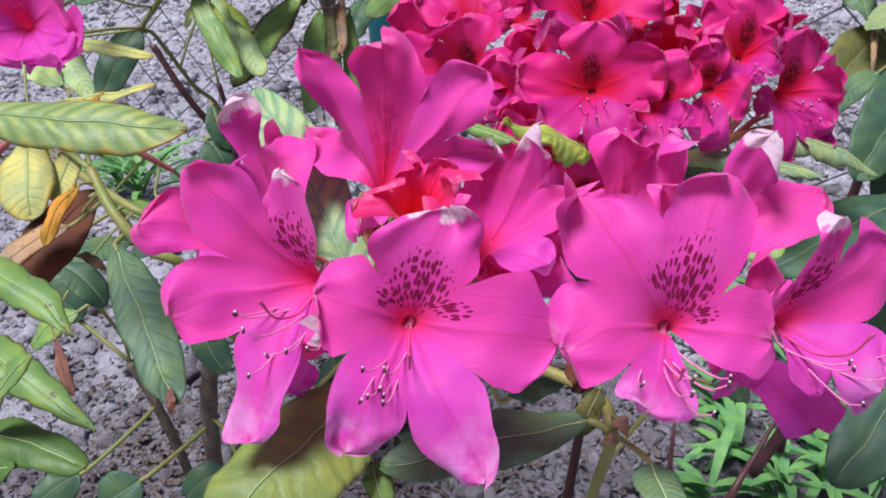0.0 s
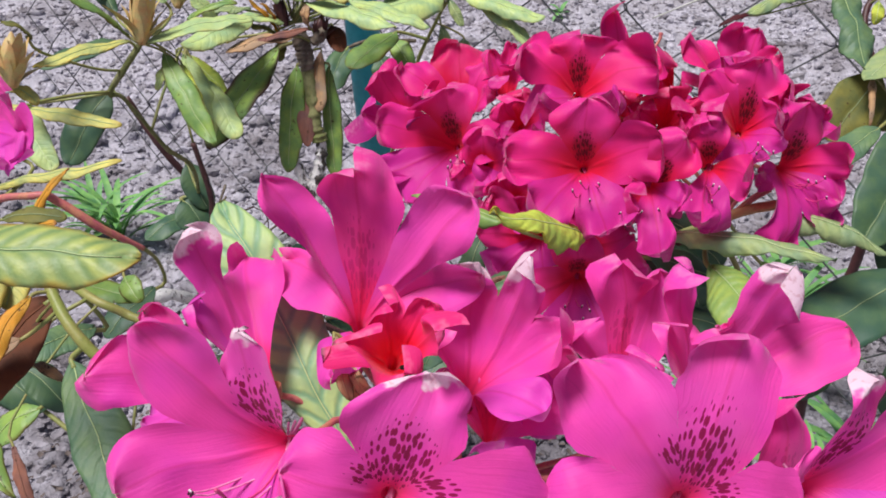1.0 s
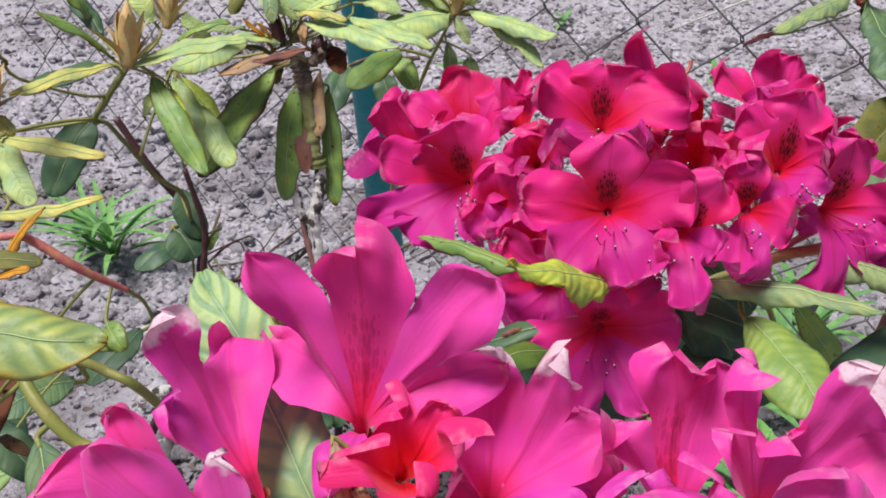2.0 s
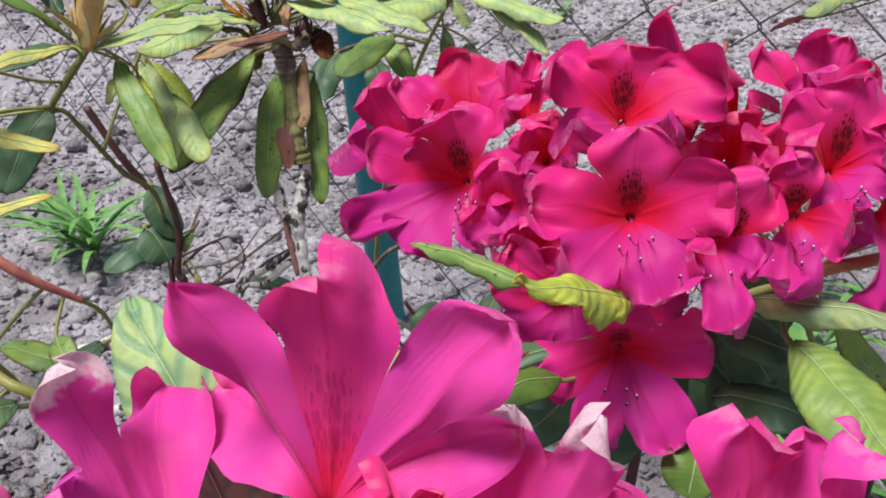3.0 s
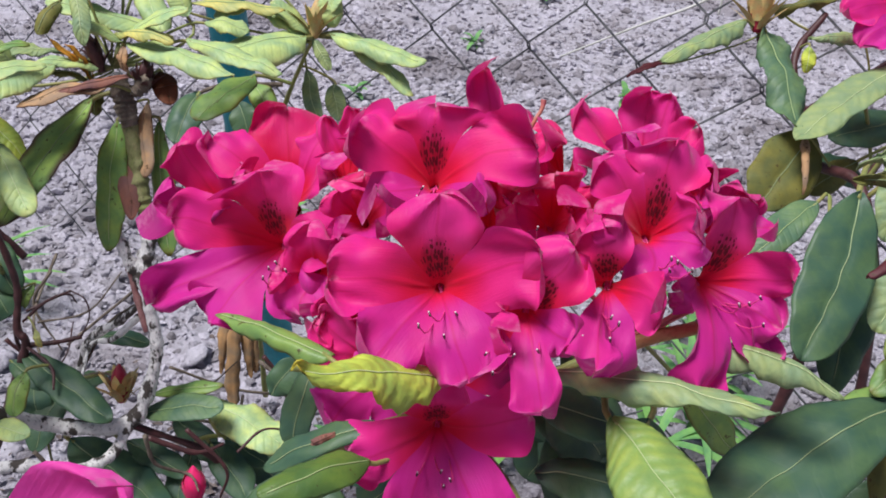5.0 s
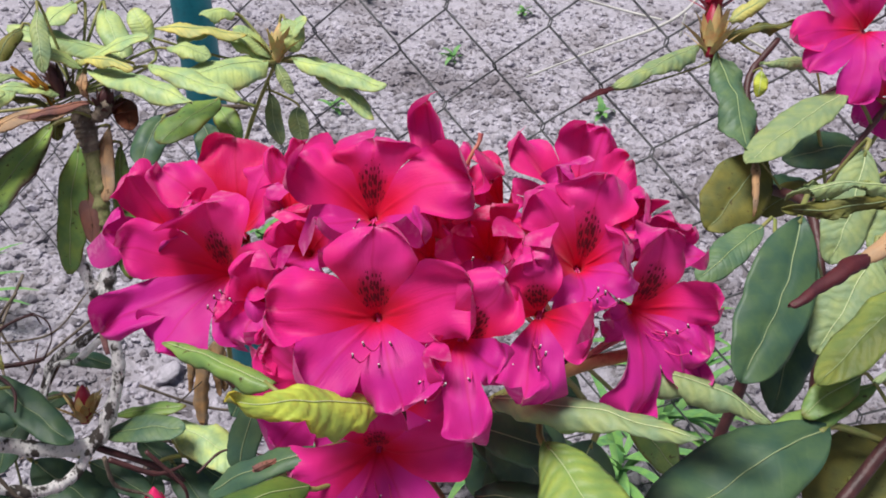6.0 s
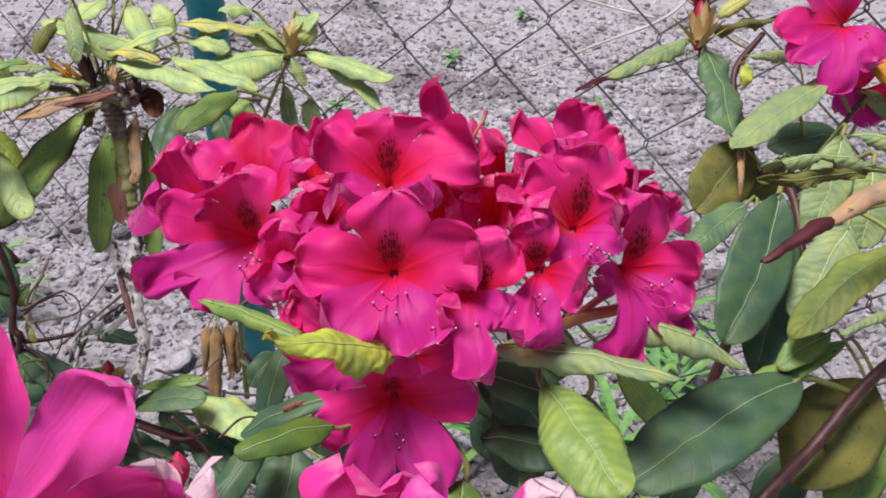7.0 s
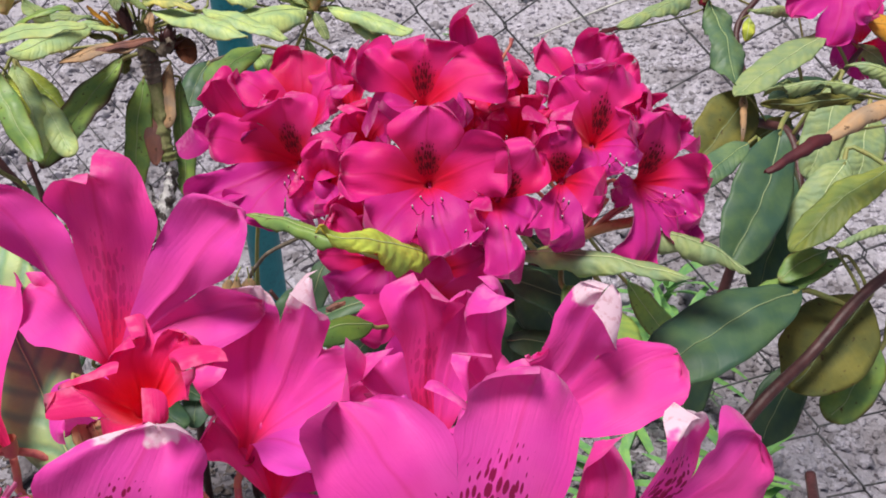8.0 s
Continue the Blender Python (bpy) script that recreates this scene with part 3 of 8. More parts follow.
        v, f = tube(line, [0.0011] * 8, 7)
        part("pedicel", mesh_from("pedicel", v, f, PEDICEL), thing)
    return thing


# ---- leaves ----
def leaf(base, tip, normal, width, kind, label, bend=0.004, roll=0.5, wave=0.0004, stalk=None, seed=1, twist=0.0, group="rhododendron leaves", rib=None):
    """A leathery elliptic leaf from base to tip, its upper side towards normal. roll: how far the edges turn under (radians); stalk: where its petiole springs from."""
    rng = random.Random(seed)
    base, tip = Vector(base), Vector(tip)
    L = (tip - base).length
    thing = new("leaf")
    tagged(thing, label, "leaf", group)
    y = (tip - base).normalized()
    nz = Vector(normal) - y * Vector(normal).dot(y)
    nz.normalize()
    thing.matrix_basis = Matrix.Translation(base) @ Matrix((y.cross(nz), y, nz)).transposed().to_4x4()
    nu, nv = 30, 15
    half = width / 2 * roll / math.sin(min(roll, 1.5))
    ph = rng.uniform(0, 6.28)
    verts, uvs = [], []
    mid = []
    side_bow = rng.uniform(-0.03, 0.03) * L
    for i in range(nu):
        u = i / (nu - 1)
        e = abs(2 * u ** 0.88 - 1)
        if roll > 1.3:
            w = half * 0.98 * min(1, 0.35 + u / 0.22) * (1 - 0.45 * u ** 2.2) * (max(0.05, min(1, (1 - u) / 0.07)) ** 0.5 if roll > 2.2 else max(0.02, 1 - u ** 4.0) ** 0.75) * (1 + 0.07 * math.sin(34 * u + ph))
        else:
            w = half * max(0.02, 1 - e ** (1.9 if u < 0.45 else 2.8)) ** (0.8 if u < 0.45 else 0.52)
        cz = bend * 4 * u * (1 - u)
        cx = side_bow * 4 * u * (1 - u)
        tw = twist * (u - 0.5)
        rl = roll * (0.85 + 0.3 * math.sin(2.5 * u + ph))
        q = Vector((cx, u * L, cz))
        mid.append(q + Vector(noise.noise_vector(q * 60 + Vector((ph, 3, 0)))) * 0.0022 * min(1, 5 * u) + Vector((0, 0, 0.0003)))
        for j in range(nv):
            v = 2 * j / (nv - 1) - 1
            th = rl * v
            x = w * (math.sin(th) / rl if rl > 0.02 else v)
            z = -w * ((1 - math.cos(th)) / rl if rl > 0.02 else 0)
            z += 0.7 * wave * math.sin(2 * math.pi * (u * 9 - abs(v) * 1.7) + ph + 2.2 * noise.noise(Vector((u * 4, v * 2, ph)))) * abs(v) * min(1, 6 * u * (1 - u))
            z += wave * 2.0 * math.sin(2 * math.pi * (u * 2.3) + ph * 2 + (1.5 if v > 0 else 0)) * v * v
            z -= 0.035 * half * math.exp(-((v / 0.1) ** 2)) - 0.10 * half * abs(v)
            xx, zz = x * math.cos(tw) - z * math.sin(tw), x * math.sin(tw) + z * math.cos(tw)
            p = Vector((cx + xx, u * L, cz + zz))
            p += Vector(noise.noise_vector(p * 60 + Vector((ph, 3, 0)))) * 0.0022 * min(1, 5 * u)
            verts.append(p)
            uvs.append((v, u))
    me = mesh_from("blade", verts, grid_faces(nu, nv), [LEAF[kind], UNDER if kind in ("striped", "banded", "moss", "mottled", "light", "pale", "lime", "cream", "mid", "deep", "blue", "dark") else LEAF[kind]], uvs)
    bl = part("blade", me, thing)
    so = bl.modifiers.new("thickness", "SOLIDIFY")
    so.thickness, so.offset, so.material_offset, so.use_rim = 0.0006, -1, 1, True
    line = [Vector(p) - Vector((0, 0, 0.03 * half)) for p in mid]
    if roll < 2.2:
        v, f = tube(line[:-2], [max(0.0002, min(0.0004, 0.012 * width) * (1 - 0.8 * i / nu)) for i in range(nu - 2)], 6)
        part("midrib", mesh_from("midrib", v, f, rib or (RIB if kind in ("dark", "olive") else RIB_PALE if kind in ("light", "lime", "pale") else RIB_DARK if kind in ("mid", "deep", "spotted", "striped", "mottled", "cream", "blue", "weed", "banded", "moss") else LEAF[kind])), thing)
    if stalk is not None:
        c = thing.matrix_basis.inverted() @ Vector(stalk)
        back = Vector((0, -0.3 * c.length, -0.12 * c.length))
        v, f = tube(spline([(0, 0.004, 0), back * 0.5, c * 0.6 + back * 0.4, c], 10), [min(0.0017, 0.035 * width + 0.0005)] * 10, 8)
        part("petiole", mesh_from("petiole", v, f, STALK), thing)
    return thing


def branch(pts, radii, mat, label, name="branch", knots=0.15, seed=1, parts=(), category="branch"):
    """A knobbly woody shoot along pts; parts: further shoots (pts, radii, material, name) that spring from it."""
    thing = new(name)
    tagged(thing, label, category)
    base = Vector(pts[0])
    thing.matrix_basis = Matrix.Translation(base)
    for k, (pp, rr, mm, nm) in enumerate([(pts, radii, mat, "stem")] + list(parts)):
        n = 14 * (len(pp) - 1) + 1
        line = [p - base for p in spline(pp, n)]
        rad = []
        for i in range(n):
            t = i / (n - 1) * (len(rr) - 1)
            a = min(int(t), len(rr) - 2) if len(rr) > 1 else 0
            r = rr[a] + (rr[min(a + 1, len(rr) - 1)] - rr[a]) * (t - a)
            rad.append(r * (1 + knots * (noise.noise(Vector((i * 0.27, seed, k))) + 1.3 * max(0.0, noise.noise(Vector((i * 0.42, seed * 3.1, k + 9)))) ** 1.5)))
        sides = 12
        v, f = tube(line, rad, sides)
        v = [p + Vector(noise.noise_vector((p + base) * 150)) * 0.22 * knots * rad[min(i // sides, n - 1)] * 2 for i, p in enumerate(v)]
        part(nm, mesh_from(nm, v, f, mm), thing)
    return thing


def bud(place, axis, length, width, label, mat=None, tip=None, seed=1, tight=False):
    """A bud wrapped in pointed, loosely overlapping scales."""
    mat = mat or SCALE
    rng = random.Random(seed + int(length * 1e4))
    thing = new("flower_bud")
    tagged(thing, label, "bud")
    thing.matrix_basis = Matrix.Translation(place) @ basis(axis, (0.1, 0.2, 0.9) if abs(Vector(axis).normalized().z) < 0.9 else (0, 1, 0))
    n = 14
    v, f = tube([(0, 0, length * i / n) for i in range(n + 1)], [width * 0.30 * max(0.04, math.sin(math.pi * (0.12 + 0.86 * (i / n) ** 1.15)) ** 0.9) for i in range(n + 1)], 12)
    part("core", mesh_from("core", v, f, tip or mat), thing)
    for k in range(20):
        az = k * 2.399 + rng.uniform(-0.2, 0.2)
        z0 = length * 0.5 * k / 20
        sl, sw = length * rng.uniform(0.34, 0.55), width * rng.uniform(0.26, 0.44)
        out = rng.uniform(0.05, 1.0) * width * (1.3 if k < 8 else 0.6) * (0.06 if tight else 1.0)
        nu, nv = 9, 5
        verts = []
        for i in range(nu):
            u = i / (nu - 1)
            zz = (z0 + u * sl) / length
            r = width * 0.33 * max(0.1, math.sin(math.pi * (0.12 + 0.86 * min(1, zz) ** 1.15)) ** 0.9) + 0.0004 + out * u * u
            w = sw * 0.5 * max(0.03, math.sin(math.pi * (0.28 + 0.70 * u))) ** 0.9
            for j in range(nv):
                q = 2 * j / (nv - 1) - 1
                a = az + q * min(1.2, w / r)
                verts.append((r * math.cos(a), r * math.sin(a), z0 + u * sl - 0.1 * w * q * q))
        part("scale", mesh_from("scale", verts, grid_faces(nu, nv), mat), thing)
    return thing


# ---- ground, fence and post ----
def soil_height(x, y):
    p = Vector((x, y, 0))
    h = 0.030 * noise.noise(p * 1.8) + 0.026 * noise.noise(p * 6.5) + 0.016 * noise.noise(p * 19.0 + Vector((5, 0, 0))) + 0.006 * noise.noise(p * 47.0)
    return h - 0.01


def build_ground():
    def graded(lo, hi, step, out):
        xs = list(np.arange(lo, hi + 1e-6, step))
        d = step
        a, b = xs[0], xs[-1]
        left, right = [], []
        while b < out:
            d *= 1.35
            a -= d
            b += d
            left.append(a)
            right.append(b)
        return left[::-1] + xs + right
    xs, ys = graded(-1.5, 2.2, 0.02, 60), graded(0.3, 4.2, 0.02, 60)
    verts = [(x, y, soil_height(x, y)) for x in xs for y in ys]
    me = mesh_from("ground", verts, grid_faces(len(xs), len(ys)), SOIL_GAPS)
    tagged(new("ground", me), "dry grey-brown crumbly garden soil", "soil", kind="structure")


def ico(level):
    bm = bmesh.new()
    bmesh.ops.create_icosphere(bm, subdivisions=level, radius=1.0)
    v = np.array([p.co[:] for p in bm.verts])
    f = np.array([[q.index for q in p.verts] for p in bm.faces])
    bm.free()
    return v, f


def build_clods(name, label, level, count, least, most, seed, near=0.4, far=2.8):
    """Crumbs and clods of dry earth lying on the soil."""
    rng = np.random.default_rng(seed)
    v0, f0 = ico(level)
    shapes = []
    for k in range(14):
        w = np.array([1 + 0.9 * noise.noise(Vector(p) * 1.5 + Vector((k * 7.1, 0, 0))) + 0.7 * noise.noise(Vector(p) * 3.8 + Vector((k * 3.3, 1, 0))) for p in v0])
        shapes.append(v0 * w[:, None] * np.array([1, 0.85, 0.7]))
    V, F, off = [], [], 0
    for k in range(count):
        y = near + (far - near) * (rng.random() ** 1.2 + 0.25 * rng.random() ** 3)
        x = rng.normal(0.05 + 0.1 * y, 0.16 + 0.4 * y)
        if k % 6 == 0:
            x, y = rng.normal(0.3, 2.0), rng.normal(1.6, 2.0)
        r = least + (most - least) * rng.random() ** 3.0
        a, b = rng.uniform(0, 6.28), rng.uniform(-0.6, 0.6)
        c, q, cb, sb = np.cos(a), np.sin(a), np.cos(b), np.sin(b)
        turn = np.array([[1, 0, 0], [0, cb, sb], [0, -sb, cb]]) @ np.array([[c, q, 0], [-q, c, 0], [0, 0, 1]])
        pts = shapes[rng.integers(14)] * r @ turn + np.array([x, y, soil_height(x, y) + 0.1 * r])
        V.append(pts)
        F.append(f0 + off)
        off += len(pts)
    me = mesh_from("clods", np.concatenate(V).tolist(), np.concatenate(F).tolist(), SOIL, smooth=level > 1)
    tagged(new(name, me), label, "soil", kind="stuff")


build_ground()
build_clods("soil_clods", "lumps of dry grey earth on the ground", 2, 5000, 0.006, 0.019, 5)
build_clods("soil_crumbs", "small crumbs of dry grey earth on the ground", 1, 84000, 0.0026, 0.0085, 8)
build_clods("soil_lumps", "crumbly dry earth further off behind the fence", 1, 24000, 0.005, 0.014, 9, 1.3, 4.2)



def build_litter(count, seed):
    """Brown flakes of withered leaves and bits of twig strewn on the soil below the shrub, added to darken it where
    shade lies.
    """
    rng = np.random.default_rng(seed)
    verts, faces = [], []
    for k in range(count):
        x, y = rng.normal(-0.16, 0.17), rng.normal(0.70, 0.15)
        z = soil_height(x, y) + rng.uniform(0.003, 0.012)
        a, l, w = rng.uniform(0, 6.28), rng.uniform(0.004, 0.014), rng.uniform(0.001, 0.004)
        u, v = np.array([math.cos(a), math.sin(a), rng.uniform(-0.3, 0.3)]), np.array([-math.sin(a), math.cos(a), rng.uniform(-0.3, 0.3)])
        n0 = len(verts)
        for i, wide in enumerate((0.25, 1.0, 0.8, 0.1)):
            c = np.array([x, y, z]) + u * l * (i / 3 - 0.5)
            for q in (-1, 0, 1):
                p = c + v * w * wide * q
                p[2] += (0.5 * abs(q) - 0.25) * w + rng.uniform(-0.001, 0.001)
                verts.append(p)
        faces += [tuple(n0 + r * 3 + c + o for o in (0, 1, 4, 3)) for r in range(3) for c in range(2)]
    me = mesh_from("litter", verts, faces, LITTER)
    tagged(new("leaf_litter", me), "brown bits of withered leaves on the soil", "litter", kind="stuff")


build_litter(3800, 12)


def chain_fence(start, way, pitch, rise, columns, height, base):
    """Zigzag wires, each hooked into its neighbours, hanging in one upright plane."""
    fence = new("chain_link_fence")
    tagged(fence, "dark weathered chain-link wire fence above bare soil", "fence")
    way = Vector(way).normalized()
    side = way.cross(Vector((0, 0, 1)))
    fence.matrix_basis = Matrix((way, side, Vector((0, 0, 1)))).transposed().to_4x4()
    fence.matrix_basis.translation = Vector(start)
    fence.location = Vector(start)
    for c in range(columns):
        pts, rad = [], []
        n = int(height / rise)
        for k in range(n):
            x = c * pitch + (0 if (k + c) % 2 else pitch) - pitch * 0.5
            x += (0.0015 if (k + c) % 2 == 0 else -0.0015)
            z = base + k * rise
            dy = 0.004 * noise.noise(Vector((c * 0.4, k * 0.3, 0))) + 0.012 * noise.noise(Vector((c * 0.13, 4, 0)))
            hook = 0.0016 if (k % 2) else -0.0016
            pts += [(x, dy - hook, z - 0.0022), (x, dy + hook, z + 0.0022)]
            rad += [0.0011, 0.0011]
        v, f = tube(pts, rad, 6)
        part("wire", mesh_from("wire", v, f, WIRE), fence)


def round_post(base, height, radius, lean):
    post = new("fence_post")
    tagged(post, "teal-painted round metal fence post in the soil", "post")
    post.matrix_basis = Matrix.Translation(base) @ Matrix.Rotation(radians(lean), 4, "Y")
    v, f = tube([(0, 0, -0.15), (0, 0, height - 0.004), (0, 0, height)], [radius, radius, radius * 0.93], 24)
    part("tube", mesh_from("tube", v, f, TEAL), post)
    v, f = tube([(0, 0, height - 0.012), (0, 0, height + 0.004), (0, 0, height + 0.008)], [radius * 1.06, radius * 1.06, radius * 0.8], 24)
    part("cap", mesh_from("cap", v, f, TEAL), post)


def strappy_weed(base, n, length, label, seed, kind="weed", width=0.008, steep=15):
    """A low weed: a rosette of narrow arching leaves."""
    rng = random.Random(seed)
    thing = new("weed")
    tagged(thing, label, "weed")
    thing.matrix_basis = Matrix.Translation(base)
    for k in range(n):
        az, el = rng.uniform(0, 6.28), radians(rng.uniform(steep, 75 + 0.2 * steep))
        L = length * rng.uniform(0.5, 1.1)
        nu, nv = 9, 3
        verts, uvs = [], []
        h0 = rng.uniform(0, 0.35) * length
        for i in range(nu):
            u = i / (nu - 1)
            e = el - 1.1 * u
            w = width * 0.5 * rng.uniform(0.95, 1.05) * max(0.06, math.sin(math.pi * (0.12 + 0.87 * u)) ** 0.7)
            if i == 0:
                r, z = 0.001, h0
            else:
                r += math.cos(e) * L / (nu - 1)
                z += math.sin(e) * L / (nu - 1)
            for j in range(nv):
                q = j - 1
                verts.append((r * math.cos(az) - q * w * math.sin(az), r * math.sin(az) + q * w * math.cos(az), z + 0.25 * w * abs(q)))
                uvs.append((q, u))
        part("leaf_blade", mesh_from("leaf_blade", verts, grid_faces(nu, nv), LEAF[kind], uvs), thing)
    return thing

# ---- fence, post ----
round_post((-0.0520, 1.1880, -0.0100), 1.2, 0.021, -3.7)
chain_fence((-0.7641, 1.8995, 0.0000), (0.7809, -0.6247, 0.0000), 0.059, 0.0536, 44, 1.1, -0.0459)

# ---- crimson truss ----
flower((0.0798, 0.4770, 0.5230), (-0.1052, -0.8859, 0.4519), (0.0273, 0.4504, 0.8924), 'open crimson-magenta rhododendron flower with a dark blotch', 'flowers of the crimson truss',
    [(90, 33.3, 10.0, 32.2), (20, 37.6, 8.0, 29.2), (-68, 33.6, 9.0, 25.4), (-138, 35.2, 10.0, 27.5), (169, 39.4, 8.0, 25.9)], kind='crimson', centre=(0.0902, 0.5329, 0.4687), seed=1)
flower((0.0137, 0.5423, 0.5094), (-0.3978, -0.7892, 0.4679), (0.0273, 0.4504, 0.8924), 'open crimson-magenta rhododendron flower with a dark blotch', 'flowers of the crimson truss',
    [(92, 31.2, 12.5, 34.9), (163, 41.1, 18.3, 26.5), (-153, 54.8, 14.1, 14.0), (-120, 39.8, 15.0, 34.9), (-58, 33.6, -1.7, 23.9), (-3, 30.3, -1.3, 23.8)], kind='crimson', centre=(0.0176, 0.5919, 0.4791), seed=2)
flower((0.0205, 0.5678, 0.5233), (-0.1273, -0.5285, 0.8393), (0.0273, 0.4504, 0.8924), 'open crimson-magenta rhododendron flower with a dark blotch', 'flowers of the crimson truss',
    [(92, 36.1, 14.3, 30.9), (154, 39.8, 15.0, 27.7), (-175, 15.3, 16.5, 20.6), (3, 20.5, 10.8, 20.7), (55, 27.9, 12.4, 22.6)], kind='crimson', centre=(0.0176, 0.5919, 0.4791), stamens=2, red=True, seed=3)
flower((0.0517, 0.5350, 0.5238), (-0.2001, -0.7915, 0.5774), (0.0273, 0.4504, 0.8924), 'ruffled crimson-magenta rhododendron flower crowded among others', 'flowers of the crimson truss',
    [(91, 18.3, 4.9, 19.9), (136, 13.0, 10.5, 15.2), (-122, 11.3, 7.3, 15.2), (-19, 15.4, 3.8, 16.2), (34, 22.3, 8.2, 20.6)], kind='crimson', centre=(0.0176, 0.5919, 0.4791), stamens=0, red=True, seed=4)
flower((0.0801, 0.5108, 0.5538), (-0.0870, -0.6463, 0.7581), (0.0273, 0.4504, 0.8924), 'open crimson-magenta rhododendron flower with a dark blotch', 'flowers of the crimson truss',
    [(91, 27.3, 13.5, 34.4), (151, 34.5, 11.2, 30.8), (-148, 24.0, 5.6, 21.3), (-36, 23.8, 5.0, 21.3), (17, 38.5, 10.0, 31.8)], kind='crimson', centre=(0.0902, 0.5329, 0.4687), seed=5)
flower((0.1103, 0.5345, 0.5453), (-0.0100, -0.0620, 0.9980), (0.0273, 0.4504, 0.8924), 'ruffled crimson-magenta rhododendron flower crowded among others', 'flowers of the crimson truss',
    [(103, 31.7, 35.9, 12.6), (170, 15.0, 11.0, 17.1), (67, 12.7, 20.3, 13.6), (17, 23.2, 13.2, 21.0)], kind='crimson', centre=(0.0902, 0.5329, 0.4687), stamens=0, seed=6)
flower((0.1595, 0.4828, 0.5419), (0.0052, -0.7503, 0.6611), (0.0273, 0.4504, 0.8924), 'open crimson-magenta rhododendron flower with a dark blotch', 'flowers of the crimson truss',
    [(80, 32.4, 13.0, 33.2), (128, 32.0, 9.6, 25.4), (170, 25.0, 15.1, 18.0), (-96, 20.5, 4.9, 26.1), (-24, 17.6, 8.1, 21.9), (24, 18.7, 8.0, 18.8)], kind='crimson', centre=(0.1715, 0.5243, 0.4706), seed=7)
flower((0.1656, 0.5297, 0.5488), (0.0015, -0.2439, 0.9698), (0.0273, 0.4504, 0.8924), 'ruffled crimson-magenta rhododendron flower crowded among others', 'flowers of the crimson truss',
    [(74, 25.3, 19.6, 27.6), (147, 31.4, 16.4, 21.8), (-160, 8.8, 17.0, 13.4), (20, 26.5, 13.4, 12.9), (53, 25.4, 18.9, 13.5)], kind='crimson', centre=(0.1715, 0.5243, 0.4706), stamens=0, seed=8)
flower((0.1868, 0.4826, 0.5190), (0.3245, -0.8565, 0.4014), (0.0273, 0.4504, 0.8924), 'open crimson-magenta rhododendron flower with a dark blotch', 'flowers of the crimson truss',
    [(80, 32.9, 8.5, 26.2), (8, 23.8, 16.4, 21.7), (-37, 26.7, 16.8, 22.8), (-57, 36.5, 7.6, 15.4), (-106, 43.8, 6.4, 20.3), (-163, 17.2, -0.9, 14.6)], kind='crimson', centre=(0.1715, 0.5243, 0.4706), seed=9)
flower((0.1096, 0.4642, 0.5180), (-0.2078, -0.9433, 0.2588), (0.0273, 0.4504, 0.8924), 'open crimson-magenta rhododendron flower with a dark blotch', 'flowers of the crimson truss',
    [(54, 31.4, -1.0, 27.8), (-178, 11.2, 9.5, 14.0), (-77, 32.0, 14.9, 19.5), (-29, 20.2, 4.2, 17.2)], kind='crimson', centre=(0.0902, 0.5329, 0.4687), seed=10)
flower((0.1395, 0.4654, 0.5274), (-0.2072, -0.9117, 0.3548), (0.0273, 0.4504, 0.8924), 'open crimson-magenta rhododendron flower with a dark blotch', 'flowers of the crimson truss',
    [(100, 25.5, 4.0, 21.4), (149, 20.7, 6.8, 16.2), (-104, 28.3, 15.6, 23.5), (-88, 31.8, 3.1, 18.3), (-9, 19.6, 2.4, 21.5)], kind='crimson', centre=(0.1715, 0.5243, 0.4706), seed=11)
flower((0.0799, 0.4735, 0.4585), (-0.1086, -0.9706, 0.2150), (0.0273, 0.4504, 0.8924), 'open crimson-magenta rhododendron flower with a dark blotch', 'flowers of the crimson truss',
    [(94, 24.1, 2.1, 23.2), (-171, 33.3, 9.5, 25.0), (-114, 37.1, 17.0, 25.9), (-55, 39.8, 16.7, 25.9), (19, 38.9, 5.0, 26.9)], kind='crimson', centre=(0.0902, 0.5329, 0.4687), seed=12)
flower((0.0589, 0.4995, 0.4692), (-0.4029, -0.9119, 0.0789), (0.0273, 0.4504, 0.8924), 'ruffled crimson-magenta rhododendron flower crowded among others', 'flowers of the crimson truss',
    [(96, 24.4, -5.9, 22.0), (134, 36.2, -0.6, 25.8), (164, 32.0, 7.9, 22.1), (-145, 25.0, 15.1, 25.7), (-75, 21.0, 7.9, 24.5)], kind='crimson', centre=(0.0902, 0.5329, 0.4687), stamens=0, seed=13)
flower((0.1282, 0.5127, 0.5335), (-0.0589, -0.6729, 0.7374), (0.0273, 0.4504, 0.8924), 'open crimson-magenta rhododendron flower with a dark blotch', 'flowers of the crimson truss',
    [(94, 14.6, 14.0, 30.6), (165, 16.7, 5.3, 19.0), (-101, 17.5, 2.0, 21.2), (2, 14.5, 7.1, 21.3)], kind='crimson', centre=(0.1715, 0.5243, 0.4706), stamens=3, red=True, seed=14)
flower((0.0465, 0.5107, 0.4882), (-0.3049, -0.8873, 0.3460), (0.0273, 0.4504, 0.8924), 'ruffled crimson-magenta rhododendron flower crowded among others', 'flowers of the crimson truss',
    [(116, 17.4, 2.1, 22.0), (40, 17.6, -1.9, 23.3), (175, 13.0, 4.6, 20.8), (-41, 17.7, 0.4, 22.0)], kind='crimson', centre=(0.0902, 0.5329, 0.4687), stamens=0, seed=15)
